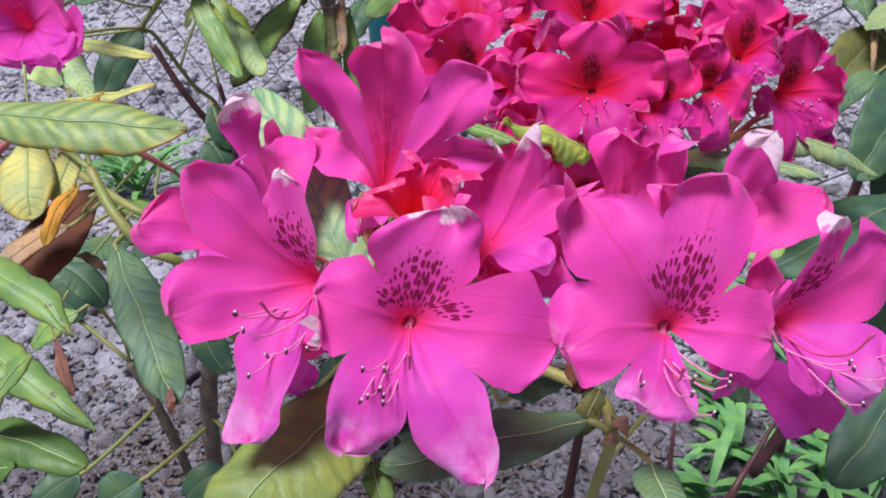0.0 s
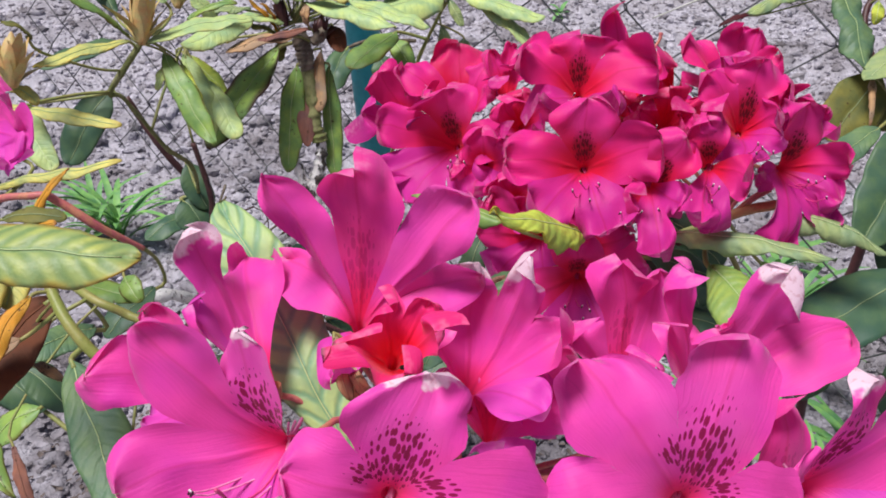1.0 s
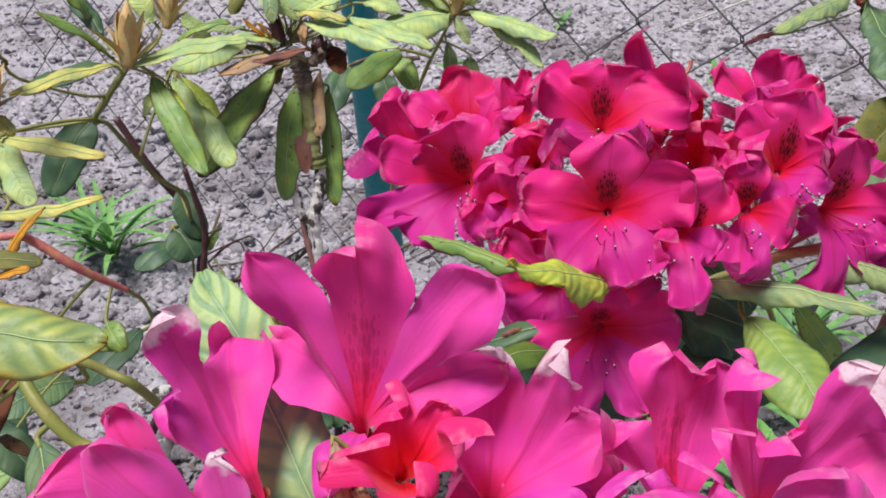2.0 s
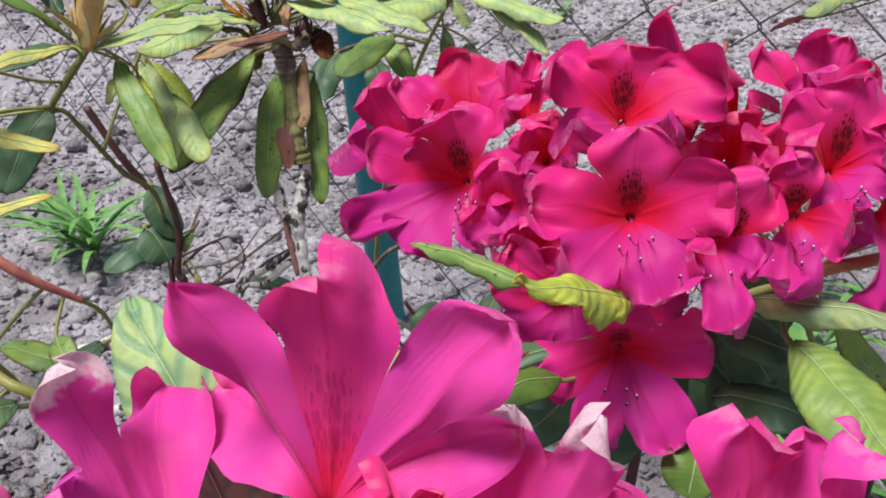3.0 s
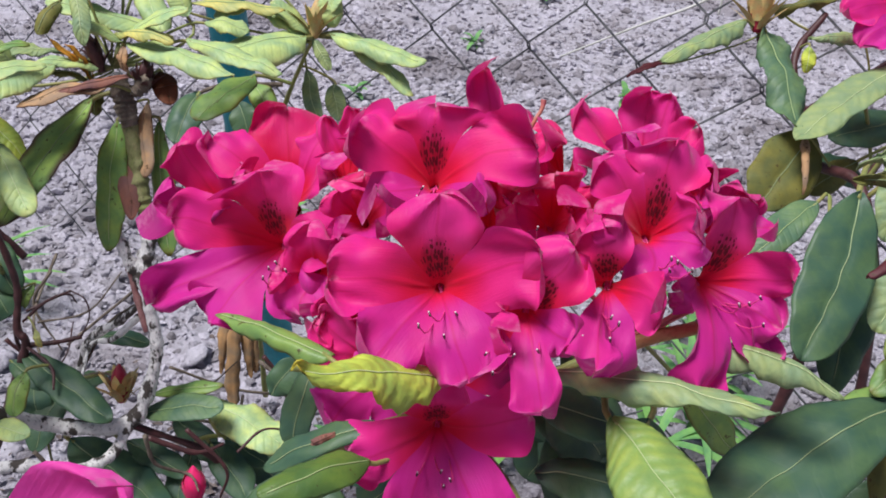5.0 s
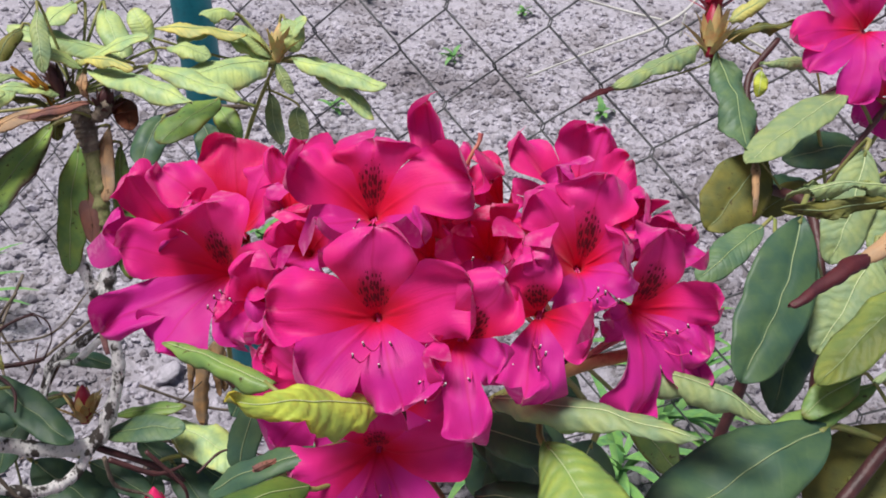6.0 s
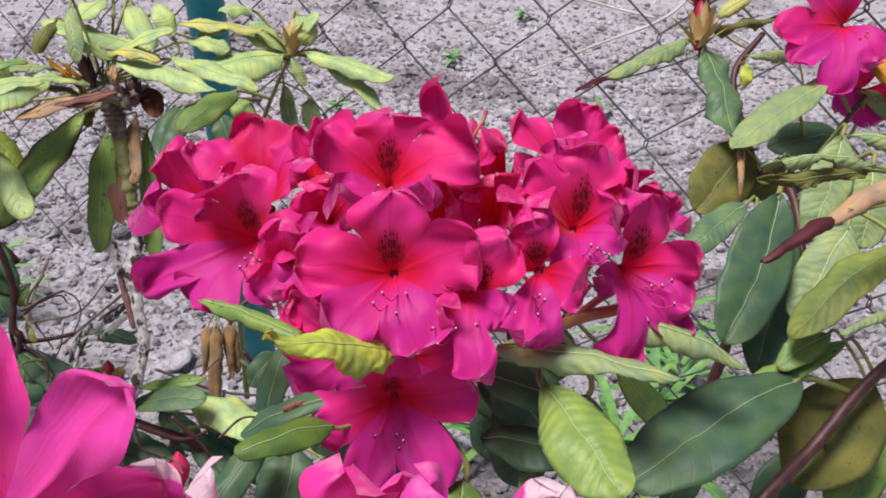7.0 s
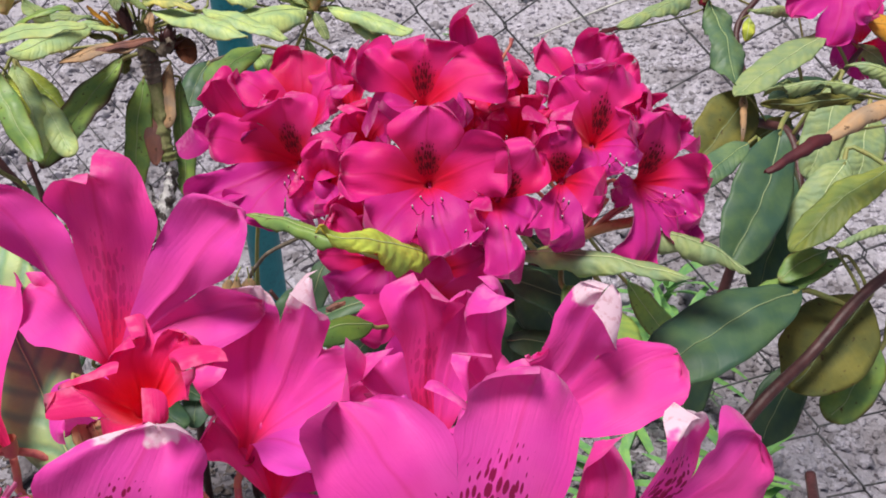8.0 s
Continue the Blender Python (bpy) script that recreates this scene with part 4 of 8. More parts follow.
flower((0.1952, 0.5146, 0.5306), (0.3735, -0.5750, 0.7280), (0.0273, 0.4504, 0.8924), 'ruffled crimson-magenta rhododendron flower crowded among others', 'flowers of the crimson truss',
    [(93, 20.8, 8.4, 11.8), (49, 15.7, 11.5, 13.3), (20, 17.3, 15.0, 13.2), (-26, 21.7, 12.8, 17.1), (152, 10.4, 3.9, 14.5)], kind='crimson', centre=(0.1715, 0.5243, 0.4706), stamens=0, seed=16)
flower((0.1051, 0.5285, 0.5236), (-0.0952, -0.7451, 0.6601), (0.0273, 0.4504, 0.8924), 'ruffled crimson-magenta rhododendron flower crowded among others', 'flowers of the crimson truss',
    [(80, 17.3, 6.5, 23.6), (162, 13.6, 3.2, 21.1), (-95, 14.2, 0.5, 22.3), (8, 13.9, 2.6, 21.1)], kind='crimson', centre=(0.0902, 0.5329, 0.4687), stamens=0, red=True, seed=17)
flower((-0.0132, 0.5708, 0.5148), (-0.6142, -0.4087, 0.6751), (0.0273, 0.4504, 0.8924), 'ruffled crimson-magenta rhododendron flower crowded among others', 'flowers of the crimson truss',
    [(119, 20.6, 26.9, 26.2), (-159, 14.5, 19.9, 24.1), (-36, 10.8, 11.9, 23.2), (66, 23.3, 1.4, 24.0)], kind='crimson', centre=(0.0176, 0.5919, 0.4791), stamens=0, seed=18)
flower((0.0309, 0.5264, 0.5045), (-0.2047, -0.8923, 0.4024), (0.0273, 0.4504, 0.8924), 'ruffled crimson-magenta rhododendron flower crowded among others', 'flowers of the crimson truss',
    [(90, 18.8, 1.1, 21.1), (177, 11.6, 7.2, 18.4), (-106, 18.6, 3.4, 22.3), (-56, 17.6, 1.8, 22.3), (14, 16.9, 2.2, 22.2)], kind='crimson', centre=(0.0176, 0.5919, 0.4791), stamens=0, seed=19)
flower((0.0453, 0.5592, 0.5388), (-0.1403, -0.1588, 0.9773), (0.0273, 0.4504, 0.8924), 'ruffled crimson-magenta rhododendron flower crowded among others', 'flowers of the crimson truss',
    [(117, 17.9, 16.6, 9.4), (84, 20.1, 19.1, 11.5), (47, 11.1, 8.5, 17.0), (-163, 6.5, 5.9, 15.3)], kind='crimson', centre=(0.0176, 0.5919, 0.4791), stamens=0, seed=20)
flower((0.1496, 0.5083, 0.5297), (-0.0922, -0.7087, 0.6994), (0.0273, 0.4504, 0.8924), 'ruffled crimson-magenta rhododendron flower crowded among others', 'flowers of the crimson truss',
    [(96, 17.3, 5.4, 24.0), (176, 17.3, 0.4, 21.6), (-92, 16.0, -5.1, 22.8), (-4, 16.4, -0.4, 21.6)], kind='crimson', centre=(0.1715, 0.5243, 0.4706), stamens=0, red=True, seed=21)
flower((0.1374, 0.5407, 0.5461), (-0.1176, -0.4318, 0.8943), (0.0273, 0.4504, 0.8924), 'ruffled crimson-magenta rhododendron flower crowded among others', 'flowers of the crimson truss',
    [(128, 11.0, 7.0, 21.7), (-169, 16.5, 3.9, 16.5), (-103, 15.4, 1.6, 21.2), (2, 7.6, -0.4, 20.2)], kind='crimson', centre=(0.1715, 0.5243, 0.4706), stamens=0, red=True, seed=22)
flower((0.1831, 0.5158, 0.5412), (0.2298, -0.5199, 0.8228), (0.0273, 0.4504, 0.8924), 'ruffled crimson-magenta rhododendron flower crowded among others', 'flowers of the crimson truss',
    [(57, 10.5, 7.6, 15.6), (132, 8.5, 1.2, 17.0), (-104, 13.5, -4.1, 21.7), (-41, 12.2, 1.7, 16.9)], kind='crimson', centre=(0.1715, 0.5243, 0.4706), stamens=0, seed=23)
flower((0.1086, 0.5041, 0.5031), (-0.1052, -0.8859, 0.4519), (0.0273, 0.4504, 0.8924), 'ruffled crimson-magenta rhododendron flower crowded among others', 'flowers of the crimson truss',
    [(90, 20.6, -0.0, 26.7), (-176, 17.5, 0.0, 25.5), (-88, 20.6, 0.0, 25.5), (0, 17.7, -0.0, 25.5)], kind='crimson', centre=(0.0902, 0.5329, 0.4687), stamens=0, seed=24)
flower((0.0884, 0.5062, 0.4583), (-0.1084, -0.9808, 0.1623), (0.0273, 0.4504, 0.8924), 'ruffled crimson-magenta rhododendron flower crowded among others', 'flowers of the crimson truss',
    [(89, 25.5, -8.0, 29.3), (154, 25.1, -3.4, 28.0), (-146, 24.1, 4.2, 28.0), (-58, 24.4, 6.5, 29.3), (21, 30.3, -3.4, 29.3)], kind='crimson', centre=(0.0902, 0.5329, 0.4687), stamens=0, seed=25)

# ---- pink truss ----
flower((-0.0212, 0.2898, 0.5596), (0.0009, -0.4660, 0.8848), (0.0000, 0.5000, 0.8660), 'bright pink rhododendron flower with faint freckles inside', 'flowers of the pink truss',
    [(83, 28.3, 40.2, 24.2), (129, 40.6, 30.3, 13.2), (130, 40.0, -15.8, 11.9), (-103, 22.5, 4.6, 11.0), (20, 39.0, -0.3, 16.7), (30, 42.6, 31.2, 18.5)], kind='pink', centre=(0.0116, 0.2813, 0.4972), stamens=0, faint=True, split=0.6, seed=26)
flower((-0.0101, 0.2246, 0.5451), (0.0000, -0.8806, 0.4738), (0.0000, 0.5000, 0.8660), 'open bright pink rhododendron flower with dark red spots', 'flowers of the pink truss',
    [(78, 33.8, 6.0, 31.0, "w"), (161, 27.1, 5.7, 27.9), (-114, 41.9, 10.2, 20.8, "f"), (-63, 49.1, 10.3, 23.0, "f"), (-5, 42.4, 6.1, 32.7)], kind='pink', centre=(0.0116, 0.2813, 0.4972), seed=27)
flower((0.0643, 0.2175, 0.5487), (0.0000, -0.8559, 0.5172), (0.0000, 0.5000, 0.8660), 'open bright pink rhododendron flower with dark red spots', 'flowers of the pink truss',
    [(75, 42.8, 6.8, 27.6), (126, 44.5, 4.7, 29.7), (-179, 32.8, 6.0, 25.6), (-109, 26.2, 8.5, 26.3, "f"), (-2, 27.4, 6.0, 26.6)], kind='pink', centre=(0.0116, 0.2813, 0.4972), seed=28)
flower((0.1025, 0.2252, 0.5460), (0.5001, -0.6949, 0.5167), (0.0000, 0.5000, 0.8660), 'open bright pink rhododendron flower with dark red spots', 'flowers of the pink truss',
    [(82, 27.3, 14.2, 17.7, "w"), (148, 15.2, 2.5, 11.7), (-84, 21.5, 3.8, 14.5), (-48, 25.3, 17.4, 23.8, "f"), (46, 29.8, 20.1, 19.2)], kind='pink', centre=(0.0116, 0.2813, 0.4972), stamens=5, seed=29)
flower((-0.0424, 0.2409, 0.5493), (-0.5517, -0.7461, 0.3728), (0.0000, 0.5000, 0.8660), 'open bright pink rhododendron flower with dark red spots', 'flowers of the pink truss',
    [(92, 33.6, 9.9, 19.5, "w"), (122, 43.5, 21.8, 28.3), (-169, 29.8, 30.5, 24.8), (-101, 47.3, 14.3, 18.8, "f"), (-48, 18.4, 11.7, 9.0, "w")], kind='pink', centre=(0.0116, 0.2813, 0.4972), seed=30)
flower((-0.0650, 0.2665, 0.5495), (-0.6021, -0.5689, 0.5602), (0.0000, 0.5000, 0.8660), 'bright pink rhododendron flower with faint freckles inside', 'flowers of the pink truss',
    [(130, 27.9, 13.4, 20.5), (166, 25.3, 23.3, 22.8), (-131, 14.5, 13.1, 16.2)], kind='pink', centre=(0.0116, 0.2813, 0.4972), stamens=0, faint=True, seed=31)
flower((-0.0520, 0.2859, 0.5498), (-0.2395, 0.0093, 0.9709), (0.0000, 0.5000, 0.8660), 'bright pink rhododendron flower with faint freckles inside', 'flowers of the pink truss',
    [(155, 14.1, 41.1, 18.3, "w"), (-145, 16.5, 22.9, 12.4), (120, 36.3, 17.8, 12.8)], kind='pink', centre=(0.0116, 0.2813, 0.4972), stamens=0, faint=True, split=0.68, seed=32)
flower((0.0147, 0.2836, 0.5411), (0.2107, -0.1032, 0.9721), (0.0000, 0.5000, 0.8660), 'bright pink rhododendron flower with faint freckles inside', 'flowers of the pink truss',
    [(82, 25.3, 27.1, 8.7, "w"), (145, 14.5, 11.1, 13.0), (-57, 26.5, 4.1, 11.5), (-14, 27.2, 22.3, 14.4), (31, 11.7, 44.1, 11.4, "w")], kind='pink', centre=(0.0116, 0.2813, 0.4972), stamens=0, faint=True, split=0.68, seed=33)
flower((0.0623, 0.2765, 0.5395), (0.0067, -0.2191, 0.9757), (0.0000, 0.5000, 0.8660), 'bright pink rhododendron flower with faint freckles inside', 'flowers of the pink truss',
    [(97, 20.6, 35.3, 18.5), (141, 21.2, 17.5, 10.6), (-151, 12.2, 17.1, 12.8), (-44, 8.1, 15.0, 10.7), (69, 26.0, 29.8, 9.0)], kind='pink', centre=(0.0116, 0.2813, 0.4972), stamens=0, faint=True, split=0.68, seed=34)
flower((0.0834, 0.2707, 0.5440), (0.1224, -0.4075, 0.9050), (0.0000, 0.5000, 0.8660), 'bright pink rhododendron flower with faint freckles inside', 'flowers of the pink truss',
    [(41, 20.6, 41.2, 20.2, "w"), (114, 27.2, 29.2, 15.1), (148, 20.7, 17.2, 11.5), (100, 10.0, 22.2, 18.0), (10, 37.6, 22.6, 15.2)], kind='pink', centre=(0.0116, 0.2813, 0.4972), stamens=0, faint=True, split=0.68, seed=35)
flower((0.0967, 0.2387, 0.5235), (0.3990, -0.9089, 0.1216), (0.0000, 0.5000, 0.8660), 'bright pink rhododendron flower with faint freckles inside', 'flowers of the pink truss',
    [(87, 32.6, -8.9, 14.8), (161, 10.2, -6.1, 14.2), (-109, 8.8, 6.4, 12.2), (-44, 28.3, 19.9, 17.6)], kind='pink', centre=(0.0116, 0.2813, 0.4972), stamens=0, faint=True, seed=36)
flower((-0.0086, 0.2689, 0.5594), (0.1478, -0.6025, 0.7843), (0.0000, 0.5000, 0.8660), 'crumpled scarlet-red rhododendron flower only half open', 'flowers of the pink truss',
    [(105, 12.9, 7.0, 12.0), (-175, 13.1, 8.1, 8.7), (-92, 9.4, 13.5, 14.2), (15, 10.7, 12.0, 12.3), (50, 17.3, 7.9, 10.6)], kind='pink', centre=(0.0116, 0.2813, 0.4972), stamens=0, faint=True, red=True, seed=37)
flower((0.0200, 0.2799, 0.5249), (0.0499, -0.1195, 0.9916), (0.0000, 0.5000, 0.8660), 'bright pink rhododendron flower with faint freckles inside', 'flowers of the pink truss',
    [(96, 32.8, 26.1, 26.5), (148, 19.9, 11.8, 21.8), (-84, 14.9, -2.8, 25.0), (14, 23.4, 10.6, 25.8)], kind='pink', centre=(0.0116, 0.2813, 0.4972), stamens=0, faint=True, seed=38)
flower((-0.0528, 0.2500, 0.5129), (-0.2990, -0.9502, 0.0883), (0.0000, 0.5000, 0.8660), 'bright pink rhododendron flower with faint freckles inside', 'flowers of the pink truss',
    [(36, 15.2, -3.9, 16.5), (155, 11.6, 1.9, 16.7), (-58, 10.3, 6.4, 16.5)], kind='pink', centre=(0.0116, 0.2813, 0.4972), stamens=0, faint=True, seed=39)
flower((0.0319, 0.2890, 0.5263), (0.1026, -0.4080, 0.9072), (0.0000, 0.5000, 0.8660), 'bright pink rhododendron flower with faint freckles inside', 'flowers of the pink truss',
    [(74, 25.4, 17.0, 19.0), (114, 23.7, 14.5, 17.2), (172, 15.7, 6.6, 15.1), (-66, 11.8, 5.4, 14.9), (26, 17.3, 13.5, 16.9)], kind='pink', centre=(0.0116, 0.2813, 0.4972), stamens=0, faint=True, seed=43)

# ---- further flowers ----
flower((-0.1876, 0.4143, 0.5775), (0.1047, -0.8613, 0.4973), (0.0000, 0.5000, 0.8660), 'pink rhododendron flower on a neighbouring shoot', 'flowers of a third truss',
    [(104, 22.1, 12.0, 29.3), (-157, 21.2, 12.0, 29.2), (-92, 20.5, 12.0, 29.4), (-52, 29.3, 12.0, 29.5), (-19, 32.3, 12.0, 30.9), (26, 22.8, 12.0, 29.5)], faint=True, stamens=0, seed=40)
flower((0.4474, 0.8133, 0.5481), (-0.2075, -0.8707, 0.4458), (0.0273, 0.4504, 0.8924), 'magenta rhododendron flower above yellowing leaves', 'flowers of a far truss',
    [(96, 33.2, 12.0, 34.0), (-175, 56.6, 12.0, 30.2), (-144, 56.1, 12.0, 26.0), (-102, 59.1, 12.0, 28.6), (-53, 38.5, 12.0, 30.5), (143, 42.9, 12.0, 28.7)], kind='crimson', stamens=2, seed=41)
flower((0.4855, 0.8247, 0.4906), (-0.0050, -0.9661, 0.2581), (0.0273, 0.4504, 0.8924), 'magenta rhododendron flower above yellowing leaves', 'flowers of a far truss',
    [(109, 30.5, 12.0, 32.0), (-152, 35.1, 12.0, 25.1), (-96, 28.8, 12.0, 29.0), (-6, 29.6, 12.0, 32.5)], kind='crimson', stamens=0, seed=42)

# ---- leaves and shoots beside the crimson truss ----
leaf((0.2794, 0.4902, 0.4506), (0.1813, 0.4452, 0.4281), (-0.1539, -0.2963, 0.9426), 0.0423, 'dark', 'leathery dark green rhododendron leaf with a pale midrib', roll=0.35, bend=0.006, seed=43, stalk=(0.3139, 0.4955, 0.4356))
leaf((0.3317, 0.5087, 0.4324), (0.2833, 0.4833, 0.3934), (-0.1932, -0.7671, 0.6118), 0.0466, 'olive', 'olive underside of a broad rhododendron leaf', roll=0.3, seed=44, stalk=(0.3278, 0.4998, 0.4474))
leaf((0.3112, 0.5085, 0.4605), (0.2448, 0.4885, 0.4392), (-0.2375, -0.0642, 0.9693), 0.0146, 'mid', 'plain mid-green leathery rhododendron leaf', roll=0.9, seed=45, stalk=(0.3235, 0.4997, 0.4460))
leaf((0.3496, 0.5110, 0.3966), (0.3130, 0.4877, 0.3646), (-0.0840, -0.6273, 0.7743), 0.0273, 'mid', 'plain mid-green leathery rhododendron leaf', seed=46, stalk=(0.3390, 0.5054, 0.4511))
branch([(0.4095, 0.5393, 0.4662), (0.3278, 0.4998, 0.4474), (0.2879, 0.4786, 0.4185), (0.2418, 0.4525, 0.3898), (0.1998, 0.4534, 0.2710)], [0.0034, 0.0031, 0.0033, 0.0032, 0.0036], TWIG, 'dark red-brown rhododendron shoot', seed=47, knots=0.06)
leaf((0.3184, 0.6194, 0.4918), (0.2676, 0.5506, 0.4335), (-0.1200, -0.9000, 0.4200), 0.0373, 'dark', 'leathery dark green rhododendron leaf with a pale midrib', seed=48, stalk=(0.3445, 0.6610, 0.4908))
leaf((0.3433, 0.6415, 0.4523), (0.2988, 0.5735, 0.3970), (-0.0600, -0.9000, 0.4200), 0.0331, 'dark', 'leathery dark green rhododendron leaf with a pale midrib', seed=49, stalk=(0.3796, 0.6874, 0.4140))
leaf((0.3320, 0.5150, 0.5114), (0.2706, 0.4916, 0.4735), (-0.3245, -0.1342, 0.9363), 0.0218, 'moss', 'plain mid-green leathery rhododendron leaf', roll=0.9, bend=0.008, seed=50, stalk=(0.3440, 0.5184, 0.5160))
leaf((0.3003, 0.5069, 0.4659), (0.2686, 0.4941, 0.4558), (-0.1654, -0.4264, 0.8893), 0.0126, 'mid', 'plain mid-green leathery rhododendron leaf', roll=0.6, seed=51, stalk=(0.3188, 0.4953, 0.4432))
leaf((0.3253, 0.4920, 0.4868), (0.2894, 0.4821, 0.4812), (-0.0668, -0.4390, 0.8960), 0.0059, 'pale', 'pale green rhododendron leaf rolled into a tube', roll=2.4, seed=52, stalk=(0.3505, 0.5177, 0.4986))
leaf((0.3193, 0.4940, 0.5560), (0.2685, 0.4805, 0.5398), (-0.0612, -0.3800, 0.9229), 0.0070, 'dry', 'dried tan leaf rolled into a quill', roll=2.6, wave=0.0004, seed=53, stalk=(0.3422, 0.5222, 0.5390))
leaf((0.2727, 0.4820, 0.5416), (0.2337, 0.4639, 0.5301), (-0.0612, -0.3800, 0.9229), 0.0063, 'purple', 'dark purple withered leaf rolled into a quill', roll=2.6, wave=0.0004, seed=54, stalk=(0.3416, 0.5208, 0.5341))
leaf((0.3124, 0.5249, 0.5487), (0.2542, 0.5213, 0.5504), (-0.0612, -0.3800, 0.9229), 0.0080, 'pale', 'pale green rhododendron leaf rolled into a tube', roll=2.0, wave=0.002, seed=55, stalk=(0.3428, 0.5231, 0.5412))
leaf((0.3121, 0.5253, 0.5448), (0.2536, 0.5197, 0.5425), (-0.1074, -0.9604, 0.2572), 0.0080, 'olive', 'olive and brown curled leaf edge', roll=1.0, wave=0.002, seed=56, stalk=(0.3422, 0.5222, 0.5390))
leaf((0.3385, 0.5306, 0.5435), (0.3055, 0.5412, 0.5568), (-0.0542, -0.3084, 0.9497), 0.0127, 'pale', 'pale green rhododendron leaf rolled into a tube', roll=1.8, bend=0.008, seed=57, stalk=(0.3446, 0.5252, 0.5448))
leaf((0.3932, 0.6942, 0.5008), (0.3638, 0.6566, 0.4422), (-0.1932, -0.7671, 0.6118), 0.0281, 'pale', 'yellowish light green rhododendron leaf with rolled edges', seed=58, stalk=(0.3820, 0.7245, 0.4469))
leaf((0.4133, 0.6835, 0.4844), (0.3988, 0.6503, 0.4380), (0.0008, -0.7876, 0.6162), 0.0338, 'pale', 'yellowish light green rhododendron leaf with rolled edges', seed=59, stalk=(0.3822, 0.7164, 0.4421))
leaf((0.3597, 0.6067, 0.4763), (0.3210, 0.5770, 0.4312), (-0.1938, -0.6838, 0.7035), 0.0306, 'pale', 'plain mid-green leathery rhododendron leaf', seed=60, stalk=(0.3954, 0.5325, 0.4632))
leaf((0.4311, 0.7949, 0.5080), (0.3406, 0.7429, 0.4736), (-0.1539, -0.2963, 0.9426), 0.0277, 'pale', 'yellowish light green rhododendron leaf with rolled edges', roll=0.6, seed=61, stalk=(0.4547, 0.7929, 0.4814))
leaf((0.3425, 0.8256, 0.5257), (0.3449, 0.7553, 0.4768), (0.1170, -0.7053, 0.6992), 0.0281, 'blue', 'hanging blue-green rhododendron leaf', roll=0.8, wave=0.0022, seed=62, stalk=(0.3408, 0.8287, 0.5204))
leaf((0.3246, 0.8204, 0.5337), (0.2431, 0.7560, 0.5213), (-0.0542, -0.3084, 0.9497), 0.0133, 'pale', 'pale green rhododendron leaf rolled into a tube', roll=2.0, wave=0.0006, seed=63, stalk=(0.3408, 0.8287, 0.5204))
leaf((0.2484, 0.7583, 0.5226), (0.2215, 0.7450, 0.5168), (-0.0668, -0.4390, 0.8960), 0.0047, 'purple', 'withered dark tip of a leaf', roll=1.6, seed=64, stalk=(0.3408, 0.8287, 0.5204))
leaf((0.3654, 0.7714, 0.4688), (0.3209, 0.7433, 0.4255), (0.0062, -0.7815, 0.6239), 0.0423, 'olive', 'olive rhododendron leaf, dull and drooping', seed=65, stalk=(0.3707, 0.7831, 0.4520))
leaf((0.3513, 0.7516, 0.4710), (0.3462, 0.7306, 0.4397), (-0.1008, -0.8374, 0.5372), 0.0083, 'dry', 'dry brown shrivelled rhododendron leaf', roll=1.5, seed=66, stalk=(0.3756, 0.7521, 0.4472))
leaf((0.4108, 0.7850, 0.4395), (0.3706, 0.7699, 0.4228), (0.0088, -0.7168, 0.6973), 0.0221, 'olive', 'olive rhododendron leaf, dull and drooping', seed=67, stalk=(0.4204, 0.7628, 0.4614))
leaf((0.4830, 0.8466, 0.4442), (0.4117, 0.8304, 0.4402), (-0.0777, -0.5563, 0.8274), 0.0332, 'dark', 'leathery dark green rhododendron leaf with a pale midrib', seed=68, stalk=(0.4698, 0.8049, 0.4923))
leaf((0.4581, 0.8482, 0.3972), (0.4059, 0.8417, 0.4167), (-0.0777, -0.5563, 0.8274), 0.0292, 'dark', 'leathery dark green rhododendron leaf with a pale midrib', seed=69, stalk=(0.4256, 0.8306, 0.4866))
leaf((0.4203, 0.8346, 0.5170), (0.3727, 0.8186, 0.5190), (-0.0668, -0.4390, 0.8960), 0.0115, 'pale', 'pale green rhododendron leaf rolled into a tube', roll=1.8, seed=70, stalk=(0.4329, 0.8328, 0.4901))
leaf((0.3787, 0.8262, 0.5132), (0.3763, 0.8172, 0.4949), (-0.0967, -0.7811, 0.6169), 0.0098, 'lime', 'small yellow-green young leaf', seed=71, stalk=(0.3760, 0.8370, 0.5078))
leaf((0.3559, 0.8501, 0.5328), (0.4168, 0.8579, 0.5399), (-0.0840, -0.6273, 0.7743), 0.0109, 'olive', 'twisted dark olive rhododendron leaf', roll=1.6, wave=0.002, seed=72, stalk=(0.3408, 0.8287, 0.5204))
leaf((0.3607, 0.8547, 0.5429), (0.4016, 0.8708, 0.5619), (-0.0777, -0.5563, 0.8274), 0.0118, 'cream', 'pale curled leaf beside a bud', roll=1.4, seed=73, stalk=(0.3877, 0.8458, 0.5187))
leaf((0.3152, 0.6539, 0.4702), (0.2685, 0.6266, 0.4501), (-0.0612, -0.3800, 0.9229), 0.0195, 'blue', 'grey-green leaf behind the crimson truss', seed=74, stalk=(0.2856, 0.5815, 0.4318))
